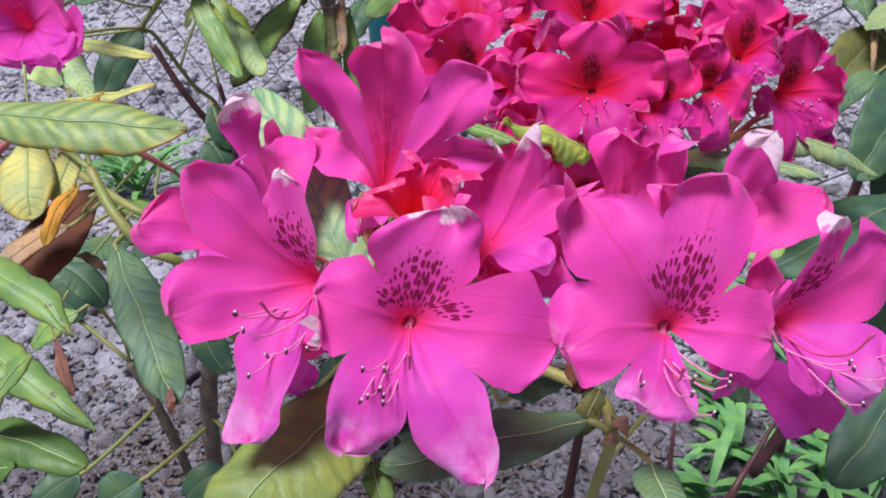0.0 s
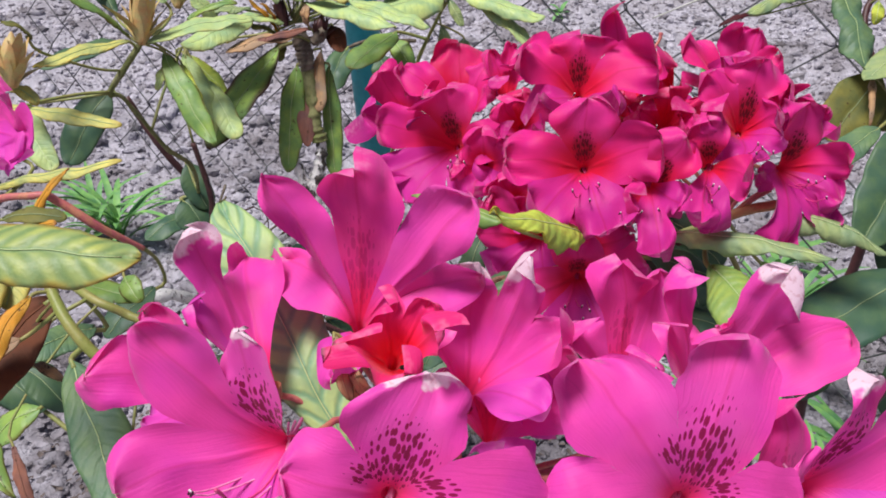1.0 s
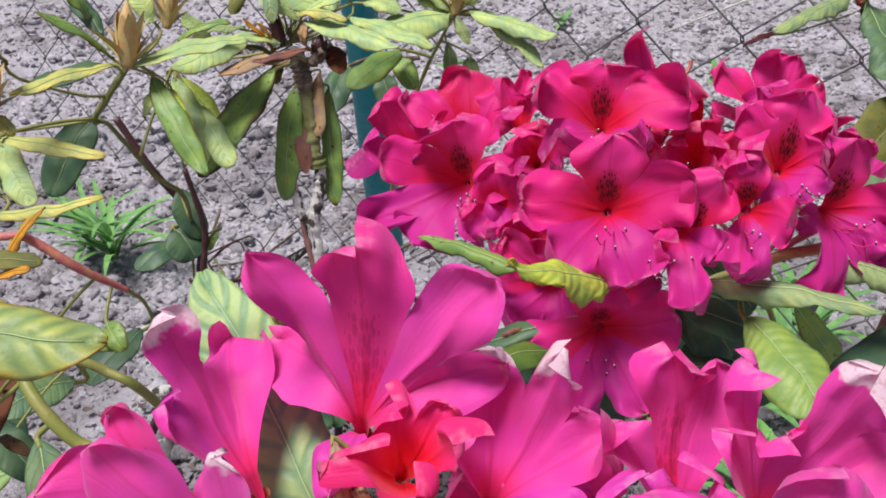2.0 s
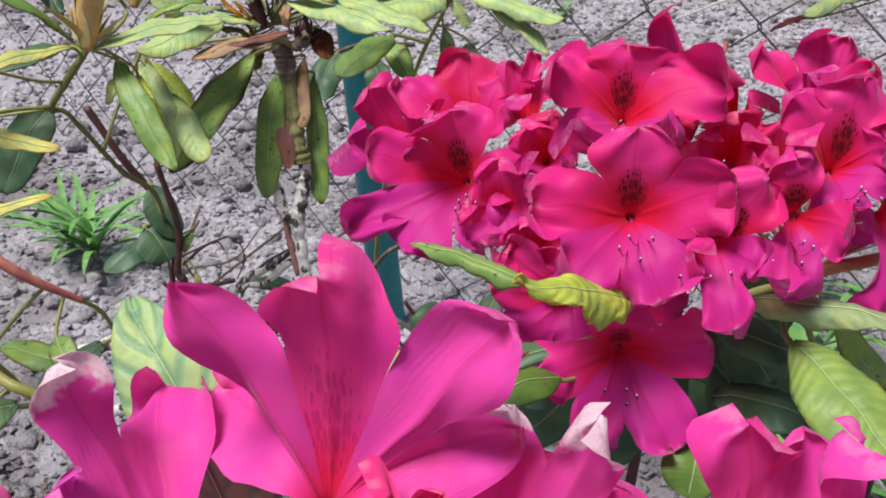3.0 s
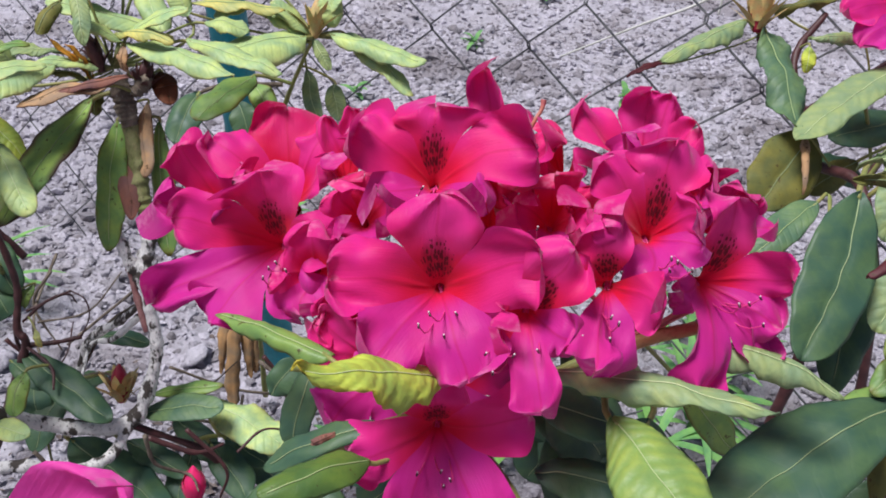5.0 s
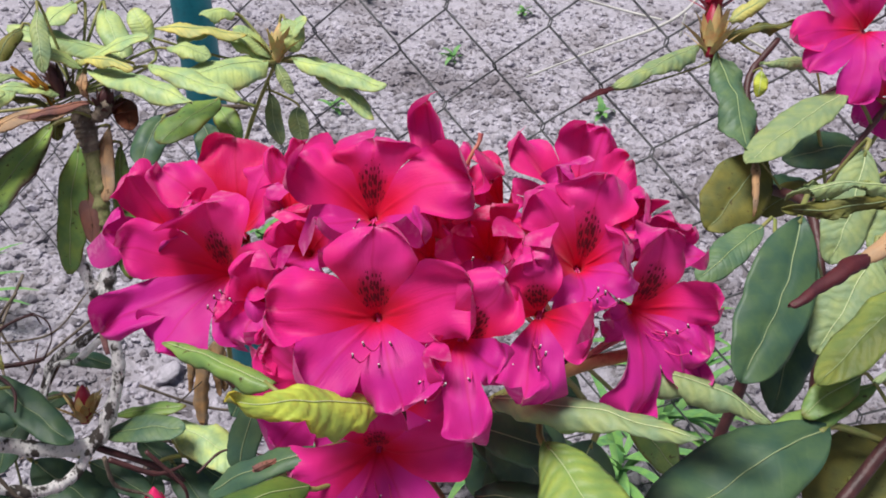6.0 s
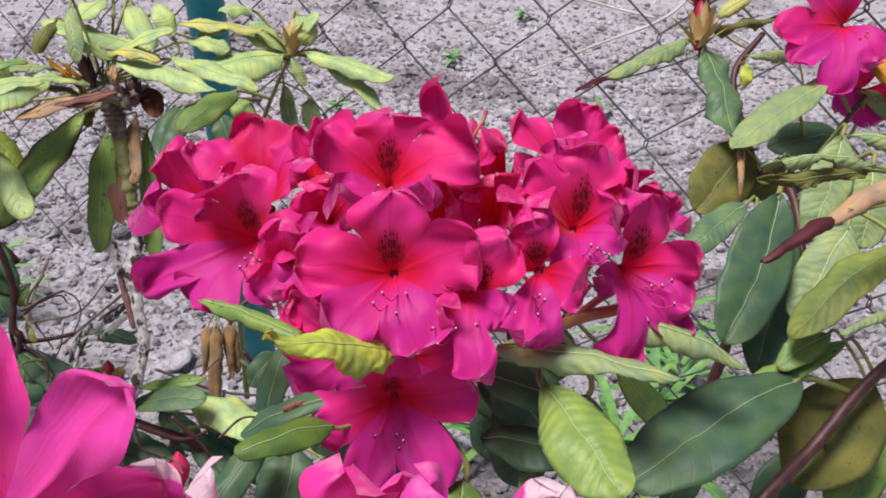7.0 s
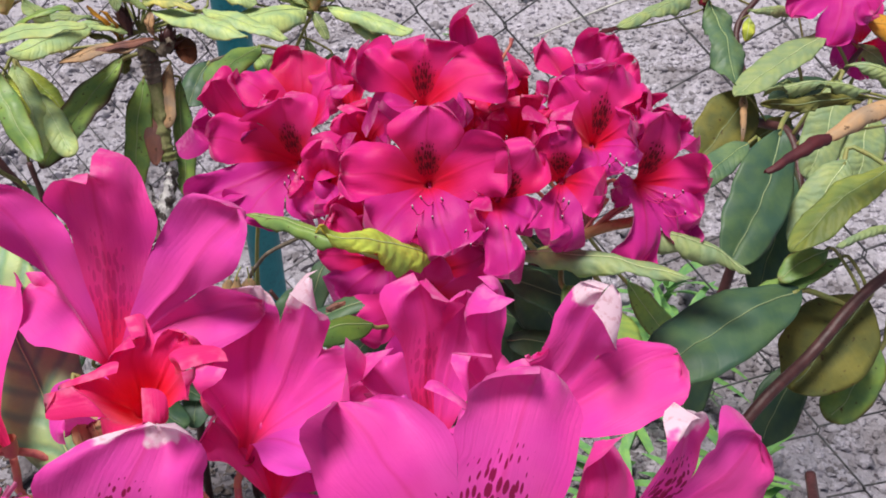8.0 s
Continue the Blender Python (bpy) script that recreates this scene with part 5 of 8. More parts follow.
branch([(0.4006, 0.8544, 0.5293), (0.3729, 0.8330, 0.5031), (0.3721, 0.8052, 0.4703), (0.3713, 0.7704, 0.4461), (0.3820, 0.7245, 0.4469), (0.3786, 0.6776, 0.3983), (0.3779, 0.6583, 0.3158)], [0.0023, 0.0027, 0.0036, 0.0039, 0.0033, 0.0032, 0.0033], TWIG, 'dark branching twig of the shrub', seed=75, knots=0.3, parts=[([(0.3721, 0.8052, 0.4703), (0.4219, 0.8294, 0.4851), (0.4588, 0.8358, 0.5062), (0.4618, 0.8199, 0.5198)], [0.0022, 0.0018, 0.0018, 0.0018], TWIG, 'side_twig'),
    ([(0.3820, 0.7245, 0.4469), (0.4320, 0.7738, 0.4668), (0.4698, 0.8049, 0.4923)], [0.0024, 0.0022, 0.0022], TWIG, 'side_twig')])
branch([(0.2856, 0.5815, 0.4318), (0.2806, 0.5785, 0.4026), (0.2737, 0.5803, 0.3602), (0.2702, 0.5863, 0.2825), (0.2866, 0.6083, 0.1520)], [0.0033, 0.0034, 0.0031, 0.0037, 0.0042], TWIG, 'dark red-brown rhododendron shoot', seed=76, knots=0.1)
bud((0.3367, 0.8252, 0.5236), (0.0957, 0.3505, 0.9317), 0.042, 0.022, "yellow-brown flower bud with a red tip", tip=SCALE_RED)
bud((0.3417, 0.8436, 0.5499), (0.0551, 0.2623, 0.9634), 0.03, 0.02, "crimson opening flower bud", mat=SCALE_RED)
leaf((0.4748, 0.8144, 0.5122), (0.5186, 0.8038, 0.5013), (-0.0777, -0.5563, 0.8274), 0.0266, 'amber', 'yellow-brown leaf below a flower', roll=1.0, seed=77, stalk=(0.4618, 0.8199, 0.5198))
leaf((0.4765, 0.8257, 0.4904), (0.5119, 0.8075, 0.4627), (-0.0777, -0.5563, 0.8274), 0.0182, 'pale', 'yellowish light green rhododendron leaf with rolled edges', seed=78, stalk=(0.4698, 0.8049, 0.4923))
leaf((0.1869, 0.4738, 0.4967), (0.2342, 0.4575, 0.4800), (0.0586, -0.1812, 0.9817), 0.0149, 'pale', 'pale green rhododendron leaf rolled into a tube', roll=1.8, wave=0.0006, seed=79)
leaf((0.1251, 0.4715, 0.4891), (0.1993, 0.4403, 0.4891), (0.0586, -0.1812, 0.9817), 0.0144, 'pale', 'pale green rhododendron leaf rolled into a tube', roll=1.7, wave=0.0009, seed=80)
leaf((0.1444, 0.4583, 0.4760), (0.1640, 0.4025, 0.4607), (-0.0840, -0.6273, 0.7743), 0.0255, 'mottled', 'hanging yellow-green mottled rhododendron leaf', roll=1.25, wave=0.0008, seed=81, stalk=(0.1514, 0.4924, 0.4821))
leaf((0.1201, 0.4740, 0.4374), (0.1615, 0.4606, 0.4316), (0.0460, -0.3174, 0.9472), 0.0239, 'dark', 'leathery dark green rhododendron leaf with a pale midrib', seed=82)
leaf((0.1163, 0.4755, 0.4727), (0.1520, 0.4748, 0.4574), (0.0324, -0.4473, 0.8938), 0.0204, 'dark', 'leathery dark green rhododendron leaf with a pale midrib', seed=83, stalk=(0.1500, 0.4928, 0.4812))
leaf((0.1218, 0.5109, 0.4549), (0.1673, 0.5018, 0.4252), (0.0169, -0.6347, 0.7726), 0.0335, 'dark', 'leathery dark green rhododendron leaf with a pale midrib', seed=84, stalk=(0.1221, 0.5163, 0.4465))
leaf((0.1458, 0.5530, 0.4545), (0.1778, 0.5360, 0.4284), (0.0169, -0.6347, 0.7726), 0.0330, 'dark', 'leathery dark green rhododendron leaf with a pale midrib', seed=85, stalk=(0.1480, 0.5210, 0.4574))
leaf((0.0532, 0.4635, 0.4567), (0.0126, 0.4387, 0.4650), (-0.0542, -0.3084, 0.9497), 0.0156, 'deep', 'plain mid-green leathery rhododendron leaf', roll=1.1, seed=86, stalk=(0.0928, 0.5081, 0.4479))
leaf((0.0560, 0.4779, 0.4634), (0.0104, 0.4824, 0.4397), (-0.0542, -0.3084, 0.9497), 0.0158, 'dark', 'leathery dark green rhododendron leaf with a pale midrib', seed=87, stalk=(0.0924, 0.5097, 0.4511))
leaf((0.0315, 0.5242, 0.4602), (0.0189, 0.5087, 0.4267), (-0.2932, -0.6620, 0.6898), 0.0171, 'dark', 'leathery dark green rhododendron leaf with a pale midrib', seed=88, stalk=(0.0690, 0.5532, 0.4589))
leaf((0.0201, 0.4961, 0.4245), (-0.0034, 0.4679, 0.4078), (-0.0737, -0.5131, 0.8551), 0.0185, 'dark', 'leathery dark green rhododendron leaf with a pale midrib', seed=89, stalk=(0.0947, 0.5062, 0.4348))
leaf((0.0323, 0.5096, 0.4095), (0.0236, 0.4850, 0.3813), (-0.0901, -0.6987, 0.7098), 0.0279, 'dark', 'leathery dark green rhododendron leaf with a pale midrib', seed=90, stalk=(0.0966, 0.5063, 0.4265))
leaf((0.0666, 0.5175, 0.4330), (0.0434, 0.5072, 0.4073), (-0.0901, -0.6987, 0.7098), 0.0254, 'dark', 'leathery dark green rhododendron leaf with a pale midrib', seed=91, stalk=(0.0942, 0.5093, 0.4408))
leaf((0.1297, 0.4932, 0.4663), (0.1518, 0.4846, 0.4323), (-0.0901, -0.6987, 0.7098), 0.0294, 'dark', 'leathery dark green rhododendron leaf with a pale midrib', seed=92, stalk=(0.1500, 0.4928, 0.4812))
leaf((0.1864, 0.5297, 0.4179), (0.1734, 0.5134, 0.3828), (-0.0901, -0.6987, 0.7098), 0.0330, 'dark', 'leathery dark green rhododendron leaf with a pale midrib', seed=93, stalk=(0.1615, 0.5229, 0.4650))
leaf((0.1338, 0.5079, 0.4294), (0.1495, 0.4883, 0.3946), (-0.0901, -0.6987, 0.7098), 0.0282, 'dark', 'leathery dark green rhododendron leaf with a pale midrib', seed=94, stalk=(0.1252, 0.5170, 0.4474))
leaf((0.1024, 0.5304, 0.4000), (0.0833, 0.5134, 0.3621), (-0.0901, -0.6987, 0.7098), 0.0330, 'dark', 'leathery dark green rhododendron leaf with a pale midrib', seed=95, stalk=(0.1024, 0.5124, 0.3982))
leaf((0.2075, 0.5525, 0.4233), (0.2411, 0.5482, 0.3782), (-0.0840, -0.6273, 0.7743), 0.0191, 'mid', 'plain mid-green leathery rhododendron leaf', seed=96, stalk=(0.1715, 0.5243, 0.4706))
leaf((0.1100, 0.4544, 0.4298), (0.1033, 0.4361, 0.4144), (-0.0840, -0.6273, 0.7743), 0.0224, 'deep', 'plain mid-green leathery rhododendron leaf', seed=97, stalk=(0.0956, 0.5061, 0.4306))
leaf((0.1441, 0.4701, 0.4242), (0.1464, 0.4467, 0.4009), (-0.0901, -0.6987, 0.7098), 0.0157, 'pale', 'yellowish light green rhododendron leaf with rolled edges', seed=98, stalk=(0.1252, 0.5170, 0.4474))
leaf((0.0805, 0.4666, 0.4914), (0.0300, 0.4313, 0.5211), (-0.0668, -0.4390, 0.8960), 0.0162, 'lime', 'lime-yellow curled leaf below the crimson truss', roll=1.9, wave=0.0014, seed=99, rib=RIB_PALE)
leaf((0.0396, 0.4828, 0.4915), (-0.0087, 0.5209, 0.4888), (-0.0542, -0.3084, 0.9497), 0.0138, 'mid', 'green leaf with edges rolled under', roll=1.5, seed=100, stalk=(0.0918, 0.5141, 0.4560))
branch([(0.1500, 0.4928, 0.4812), (0.1666, 0.4883, 0.4917), (0.1808, 0.4882, 0.4948), (0.2013, 0.4982, 0.4926)], [0.0026, 0.0028, 0.0028, 0.0024], TWIG_TAN, 'tan fleshy flower stalk', seed=101, knots=0.05, parts=[([(0.1606, 0.4895, 0.4882), (0.1675, 0.4884, 0.4966), (0.1745, 0.4853, 0.5055)], [0.0010, 0.0010, 0.0010], PEDICEL, 'pedicel'),
    ([(0.1632, 0.4897, 0.4892), (0.1714, 0.4886, 0.4979), (0.1787, 0.4849, 0.5056)], [0.0010, 0.0010, 0.0010], PEDICEL, 'pedicel'),
    ([(0.1572, 0.4909, 0.4857), (0.1647, 0.4928, 0.4957), (0.1701, 0.4919, 0.5063)], [0.0010, 0.0010, 0.0010], PEDICEL, 'pedicel')])
branch([(0.0902, 0.5329, 0.4687), (0.0939, 0.5064, 0.4395), (0.1060, 0.5264, 0.3486), (0.1079, 0.6223, 0.0274)], [0.0025, 0.0025, 0.0028, 0.0045], TWIG, 'shoot that carries the crimson truss', seed=102, knots=0.1, parts=[([(0.0942, 0.5093, 0.4408), (0.1316, 0.5183, 0.4495), (0.1715, 0.5243, 0.4706)], [0.0019, 0.0020, 0.0020], TWIG, 'side_shoot'),
    ([(0.0934, 0.5181, 0.4515), (0.0566, 0.5679, 0.4631), (0.0176, 0.5919, 0.4791)], [0.0020, 0.0021, 0.0021], TWIG, 'side_shoot')])
leaf((0.0314, 0.4687, 0.4619), (0.0401, 0.4698, 0.4661), (-0.0988, -0.8100, 0.5781), 0.0042, 'mauve', 'small withered purple-brown flower bract', roll=1.2, seed=103)
branch([(0.1196, 0.5334, 0.5607), (0.1223, 0.5338, 0.5665), (0.1252, 0.5356, 0.5707), (0.1261, 0.5371, 0.5740)], [0.0008, 0.0008, 0.0008, 0.0012], PEDICEL, 'red style remaining after the petals fell', seed=104, knots=0.05)

# ---- shrub with lichen-grey stems ----
leaf((-0.0930, 0.7896, 0.5277), (-0.0219, 0.7443, 0.5198), (-0.0445, -0.2931, 0.9551), 0.0185, 'light', 'yellowish light green rhododendron leaf with rolled edges', roll=1.05, wave=0.0007, seed=105, stalk=(-0.1036, 0.7884, 0.5126))
leaf((-0.0624, 0.8276, 0.5193), (0.0037, 0.7921, 0.5076), (-0.0445, -0.2931, 0.9551), 0.0181, 'light', 'yellowish light green rhododendron leaf with rolled edges', roll=1.05, wave=0.0007, seed=106, stalk=(-0.1036, 0.7884, 0.5126))
leaf((0.0154, 0.8714, 0.5094), (-0.0372, 0.8316, 0.5102), (-0.0445, -0.2931, 0.9551), 0.0406, 'light', 'yellowish light green rhododendron leaf with rolled edges', roll=1.05, wave=0.0007, seed=107, stalk=(0.0213, 0.8857, 0.5055))
leaf((-0.1000, 0.7930, 0.5327), (-0.0601, 0.7672, 0.5344), (-0.0445, -0.2931, 0.9551), 0.0099, 'cream', 'yellowish light green rhododendron leaf with rolled edges', roll=1.05, wave=0.0007, seed=108, stalk=(-0.1036, 0.7884, 0.5126))
leaf((-0.0728, 0.8104, 0.5278), (-0.1443, 0.8070, 0.5509), (-0.0445, -0.2931, 0.9551), 0.0193, 'light', 'yellowish light green rhododendron leaf with rolled edges', roll=1.05, wave=0.0007, seed=109, stalk=(-0.1036, 0.7884, 0.5126))
leaf((-0.0913, 0.8485, 0.5534), (-0.0747, 0.8106, 0.5278), (-0.0445, -0.2931, 0.9551), 0.0199, 'light', 'yellowish light green rhododendron leaf with rolled edges', roll=1.05, wave=0.0007, seed=110, stalk=(-0.1036, 0.7884, 0.5126))
leaf((-0.1327, 0.7675, 0.5213), (-0.1776, 0.7219, 0.5139), (-0.0445, -0.2931, 0.9551), 0.0252, 'light', 'yellowish light green rhododendron leaf with rolled edges', roll=1.05, wave=0.0007, seed=111, stalk=(-0.1036, 0.7884, 0.5126))
leaf((-0.1393, 0.8013, 0.5195), (-0.1774, 0.7942, 0.5204), (-0.0445, -0.2931, 0.9551), 0.0116, 'pale', 'yellowish light green rhododendron leaf with rolled edges', roll=1.05, wave=0.0007, seed=112, stalk=(-0.1036, 0.7884, 0.5126))
leaf((0.0337, 0.8804, 0.5085), (0.1016, 0.8449, 0.4971), (-0.0445, -0.2931, 0.9551), 0.0229, 'light', 'yellowish light green rhododendron leaf with rolled edges', roll=1.05, wave=0.0007, seed=113, stalk=(0.0213, 0.8857, 0.5055))
leaf((0.0420, 0.8777, 0.5050), (0.0935, 0.8446, 0.4735), (-0.0445, -0.2931, 0.9551), 0.0140, 'light', 'yellowish light green rhododendron leaf with rolled edges', roll=1.05, wave=0.0007, seed=114, stalk=(0.0213, 0.8857, 0.5055))
leaf((-0.0131, 0.8819, 0.5239), (0.0149, 0.8821, 0.5082), (-0.0445, -0.2931, 0.9551), 0.0160, 'light', 'yellowish light green rhododendron leaf with rolled edges', roll=1.05, wave=0.0007, seed=115, stalk=(0.0213, 0.8857, 0.5055))
leaf((-0.0648, 0.8803, 0.5326), (0.0021, 0.8710, 0.5277), (-0.0445, -0.2931, 0.9551), 0.0139, 'cream', 'yellowish light green rhododendron leaf with rolled edges', roll=1.05, wave=0.0007, seed=116, stalk=(0.0189, 0.8896, 0.5001))
leaf((-0.0530, 0.8525, 0.5253), (-0.0224, 0.8464, 0.5195), (-0.0445, -0.2931, 0.9551), 0.0162, 'light', 'yellowish light green rhododendron leaf with rolled edges', roll=1.05, wave=0.0007, seed=117, stalk=(-0.1036, 0.7884, 0.5126))
leaf((0.0282, 0.8951, 0.5352), (0.0376, 0.8832, 0.5146), (-0.0445, -0.2931, 0.9551), 0.0181, 'light', 'yellowish light green rhododendron leaf with rolled edges', roll=1.05, wave=0.0007, seed=118, stalk=(0.0213, 0.8857, 0.5055))
leaf((-0.1832, 0.7480, 0.5001), (-0.1573, 0.6959, 0.4538), (-0.0445, -0.2931, 0.9551), 0.0185, 'light', 'yellowish light green rhododendron leaf with rolled edges', roll=1.05, wave=0.0007, seed=119, stalk=(-0.2054, 0.7076, 0.4547))
leaf((-0.1675, 0.7356, 0.4838), (-0.1386, 0.6938, 0.4529), (-0.0445, -0.2931, 0.9551), 0.0205, 'light', 'yellowish light green rhododendron leaf with rolled edges', roll=0.8, wave=0.0007, seed=180, stalk=(-0.1835, 0.7533, 0.5036))
leaf((-0.1901, 0.7755, 0.4908), (-0.1552, 0.7500, 0.4616), (-0.0445, -0.2931, 0.9551), 0.0144, 'lime', 'yellowish light green rhododendron leaf with rolled edges', roll=1.05, wave=0.0007, seed=120, stalk=(-0.1914, 0.7656, 0.4210))
leaf((-0.0094, 0.9004, 0.5382), (-0.0321, 0.8812, 0.5404), (-0.0445, -0.2931, 0.9551), 0.0199, 'light', 'yellowish light green rhododendron leaf with rolled edges', roll=1.05, wave=0.0007, seed=121, stalk=(0.0213, 0.8857, 0.5055))
leaf((-0.1060, 0.8312, 0.5608), (-0.1192, 0.8051, 0.5520), (-0.0445, -0.2931, 0.9551), 0.0175, 'light', 'yellowish light green rhododendron leaf with rolled edges', roll=1.05, wave=0.0007, seed=122, stalk=(-0.1036, 0.7884, 0.5126))
leaf((-0.1181, 0.7897, 0.5660), (-0.1117, 0.7613, 0.5350), (-0.0831, -0.8015, 0.5922), 0.0124, 'pale', 'pale green leaf standing on edge', roll=0.7, seed=123, stalk=(-0.1036, 0.7884, 0.5126))
leaf((-0.1354, 0.8057, 0.5501), (-0.1458, 0.7871, 0.5344), (-0.0831, -0.8015, 0.5922), 0.0121, 'olive', 'dark olive curled rhododendron leaf', roll=1.2, seed=124, stalk=(-0.1036, 0.7884, 0.5126))
leaf((-0.1161, 0.7809, 0.5069), (-0.1349, 0.7746, 0.5342), (-0.0445, -0.2931, 0.9551), 0.0053, 'amber', 'dry brown shrivelled rhododendron leaf', roll=1.0, wave=0.0004, seed=125, stalk=(-0.1023, 0.7867, 0.5099))
leaf((-0.1150, 0.7820, 0.5091), (-0.1273, 0.7729, 0.5325), (-0.0445, -0.2931, 0.9551), 0.0046, 'amber', 'dry brown shrivelled rhododendron leaf', roll=1.0, wave=0.0004, seed=126, stalk=(-0.1030, 0.7876, 0.5112))
leaf((-0.1151, 0.7795, 0.5044), (-0.1382, 0.7651, 0.5157), (-0.0445, -0.2931, 0.9551), 0.0071, 'olive', 'dry brown shrivelled rhododendron leaf', roll=1.0, wave=0.0004, seed=127, stalk=(-0.1016, 0.7859, 0.5085))
leaf((-0.0869, 0.7746, 0.5112), (-0.1344, 0.7380, 0.5082), (-0.0445, -0.2931, 0.9551), 0.0076, 'mauve', 'dry brown shrivelled rhododendron leaf', roll=1.0, wave=0.0004, seed=128, stalk=(-0.0828, 0.7717, 0.5065))
leaf((-0.0990, 0.7637, 0.5088), (-0.1487, 0.7324, 0.5063), (-0.0445, -0.2931, 0.9551), 0.0127, 'dry', 'dry brown shrivelled rhododendron leaf', roll=1.0, wave=0.0004, seed=129, stalk=(-0.0886, 0.7726, 0.5007))
leaf((-0.0907, 0.7712, 0.5148), (-0.0892, 0.7688, 0.5320), (-0.0445, -0.2931, 0.9551), 0.0084, 'dry', 'dry brown shrivelled rhododendron leaf', roll=1.0, wave=0.0004, seed=130, stalk=(-0.0824, 0.7716, 0.5070))
leaf((-0.0842, 0.7853, 0.4901), (-0.0848, 0.7571, 0.4480), (-0.0445, -0.2931, 0.9551), 0.0111, 'dry', 'dry brown shrivelled rhododendron leaf', roll=1.0, wave=0.0004, seed=131, stalk=(-0.0957, 0.7767, 0.4909))
leaf((-0.0740, 0.7893, 0.5091), (-0.0670, 0.7694, 0.4944), (-0.0445, -0.2931, 0.9551), 0.0160, 'rust', 'dry brown shrivelled rhododendron leaf', roll=1.0, wave=0.0004, seed=132, stalk=(-0.0802, 0.7710, 0.5094))
leaf((-0.1160, 0.7752, 0.4957), (-0.1667, 0.7146, 0.4362), (-0.4154, -0.6144, 0.6707), 0.0326, 'spotted', 'drooping green leaf with a brown scorched edge', roll=0.4, seed=133, stalk=(-0.0975, 0.7809, 0.5003))
leaf((-0.1133, 0.7873, 0.4980), (-0.1191, 0.7801, 0.4833), (-0.0831, -0.8015, 0.5922), 0.0117, 'olive', 'plain mid-green leathery rhododendron leaf', seed=134, stalk=(-0.1008, 0.7850, 0.5072))
leaf((-0.1028, 0.7772, 0.4804), (-0.1121, 0.7465, 0.4025), (-0.0831, -0.8015, 0.5922), 0.0213, 'mid', 'plain mid-green leathery rhododendron leaf', seed=135, stalk=(-0.0956, 0.7743, 0.4837))
leaf((-0.0973, 0.7759, 0.4703), (-0.0956, 0.7482, 0.4232), (-0.0831, -0.8015, 0.5922), 0.0115, 'mauve', 'withered pinkish-brown hanging leaf', roll=1.2, seed=136, stalk=(-0.0945, 0.7678, 0.4760))
leaf((-0.0792, 0.7874, 0.4757), (-0.0761, 0.7502, 0.3941), (-0.0831, -0.8015, 0.5922), 0.0173, 'mid', 'plain mid-green leathery rhododendron leaf', roll=0.8, seed=137, stalk=(-0.0956, 0.7734, 0.4812))
leaf((-0.0278, 0.9106, 0.4680), (-0.0678, 0.8600, 0.4509), (-0.0445, -0.2931, 0.9551), 0.0320, 'mid', 'plain mid-green leathery rhododendron leaf', seed=138, stalk=(0.0013, 0.9162, 0.4593))
leaf((-0.0748, 0.9279, 0.4489), (-0.0911, 0.8913, 0.4197), (-0.0831, -0.8015, 0.5922), 0.0297, 'dark', 'leathery dark green rhododendron leaf with a pale midrib', seed=139, stalk=(-0.0762, 0.9292, 0.4478))
leaf((-0.0301, 0.9271, 0.4558), (-0.0145, 0.9029, 0.4346), (-0.0831, -0.8015, 0.5922), 0.0199, 'mid', 'plain mid-green leathery rhododendron leaf', seed=140, stalk=(-0.0370, 0.9451, 0.4507))
leaf((-0.0466, 0.9414, 0.4368), (-0.0380, 0.9274, 0.4122), (-0.0831, -0.8015, 0.5922), 0.0234, 'dark', 'leathery dark green rhododendron leaf with a pale midrib', seed=141, stalk=(-0.0444, 0.9425, 0.4516))
leaf((0.0145, 0.8893, 0.4788), (0.0221, 0.8611, 0.4484), (-0.0831, -0.8015, 0.5922), 0.0120, 'pale', 'yellowish light green rhododendron leaf with rolled edges', seed=142, stalk=(0.0129, 0.8989, 0.4871))
leaf((0.0348, 0.9018, 0.4633), (0.0387, 0.8791, 0.4425), (-0.0831, -0.8015, 0.5922), 0.0150, 'pale', 'yellowish light green rhododendron leaf with rolled edges', seed=143, stalk=(0.0093, 0.9046, 0.4782))
leaf((0.0211, 0.8800, 0.5053), (0.0318, 0.8682, 0.4851), (-0.0831, -0.8015, 0.5922), 0.0101, 'pale', 'yellowish light green rhododendron leaf with rolled edges', seed=144, stalk=(0.0213, 0.8857, 0.5055))
bud((0.0215, 0.8804, 0.5061), (0.1145, 0.3653, 0.9238), 0.03, 0.017, "pale yellow-green leaf bud")
bud((-0.1088, 0.7826, 0.5115), (-0.3451, 0.3734, 0.8611), 0.026, 0.013, "dark reddish-brown dead bud", mat=TWIG)
bud((-0.0830, 0.7741, 0.5002), (0.1125, 0.2527, 0.9610), 0.022, 0.015, "dark reddish-brown dead bud", mat=TWIG)
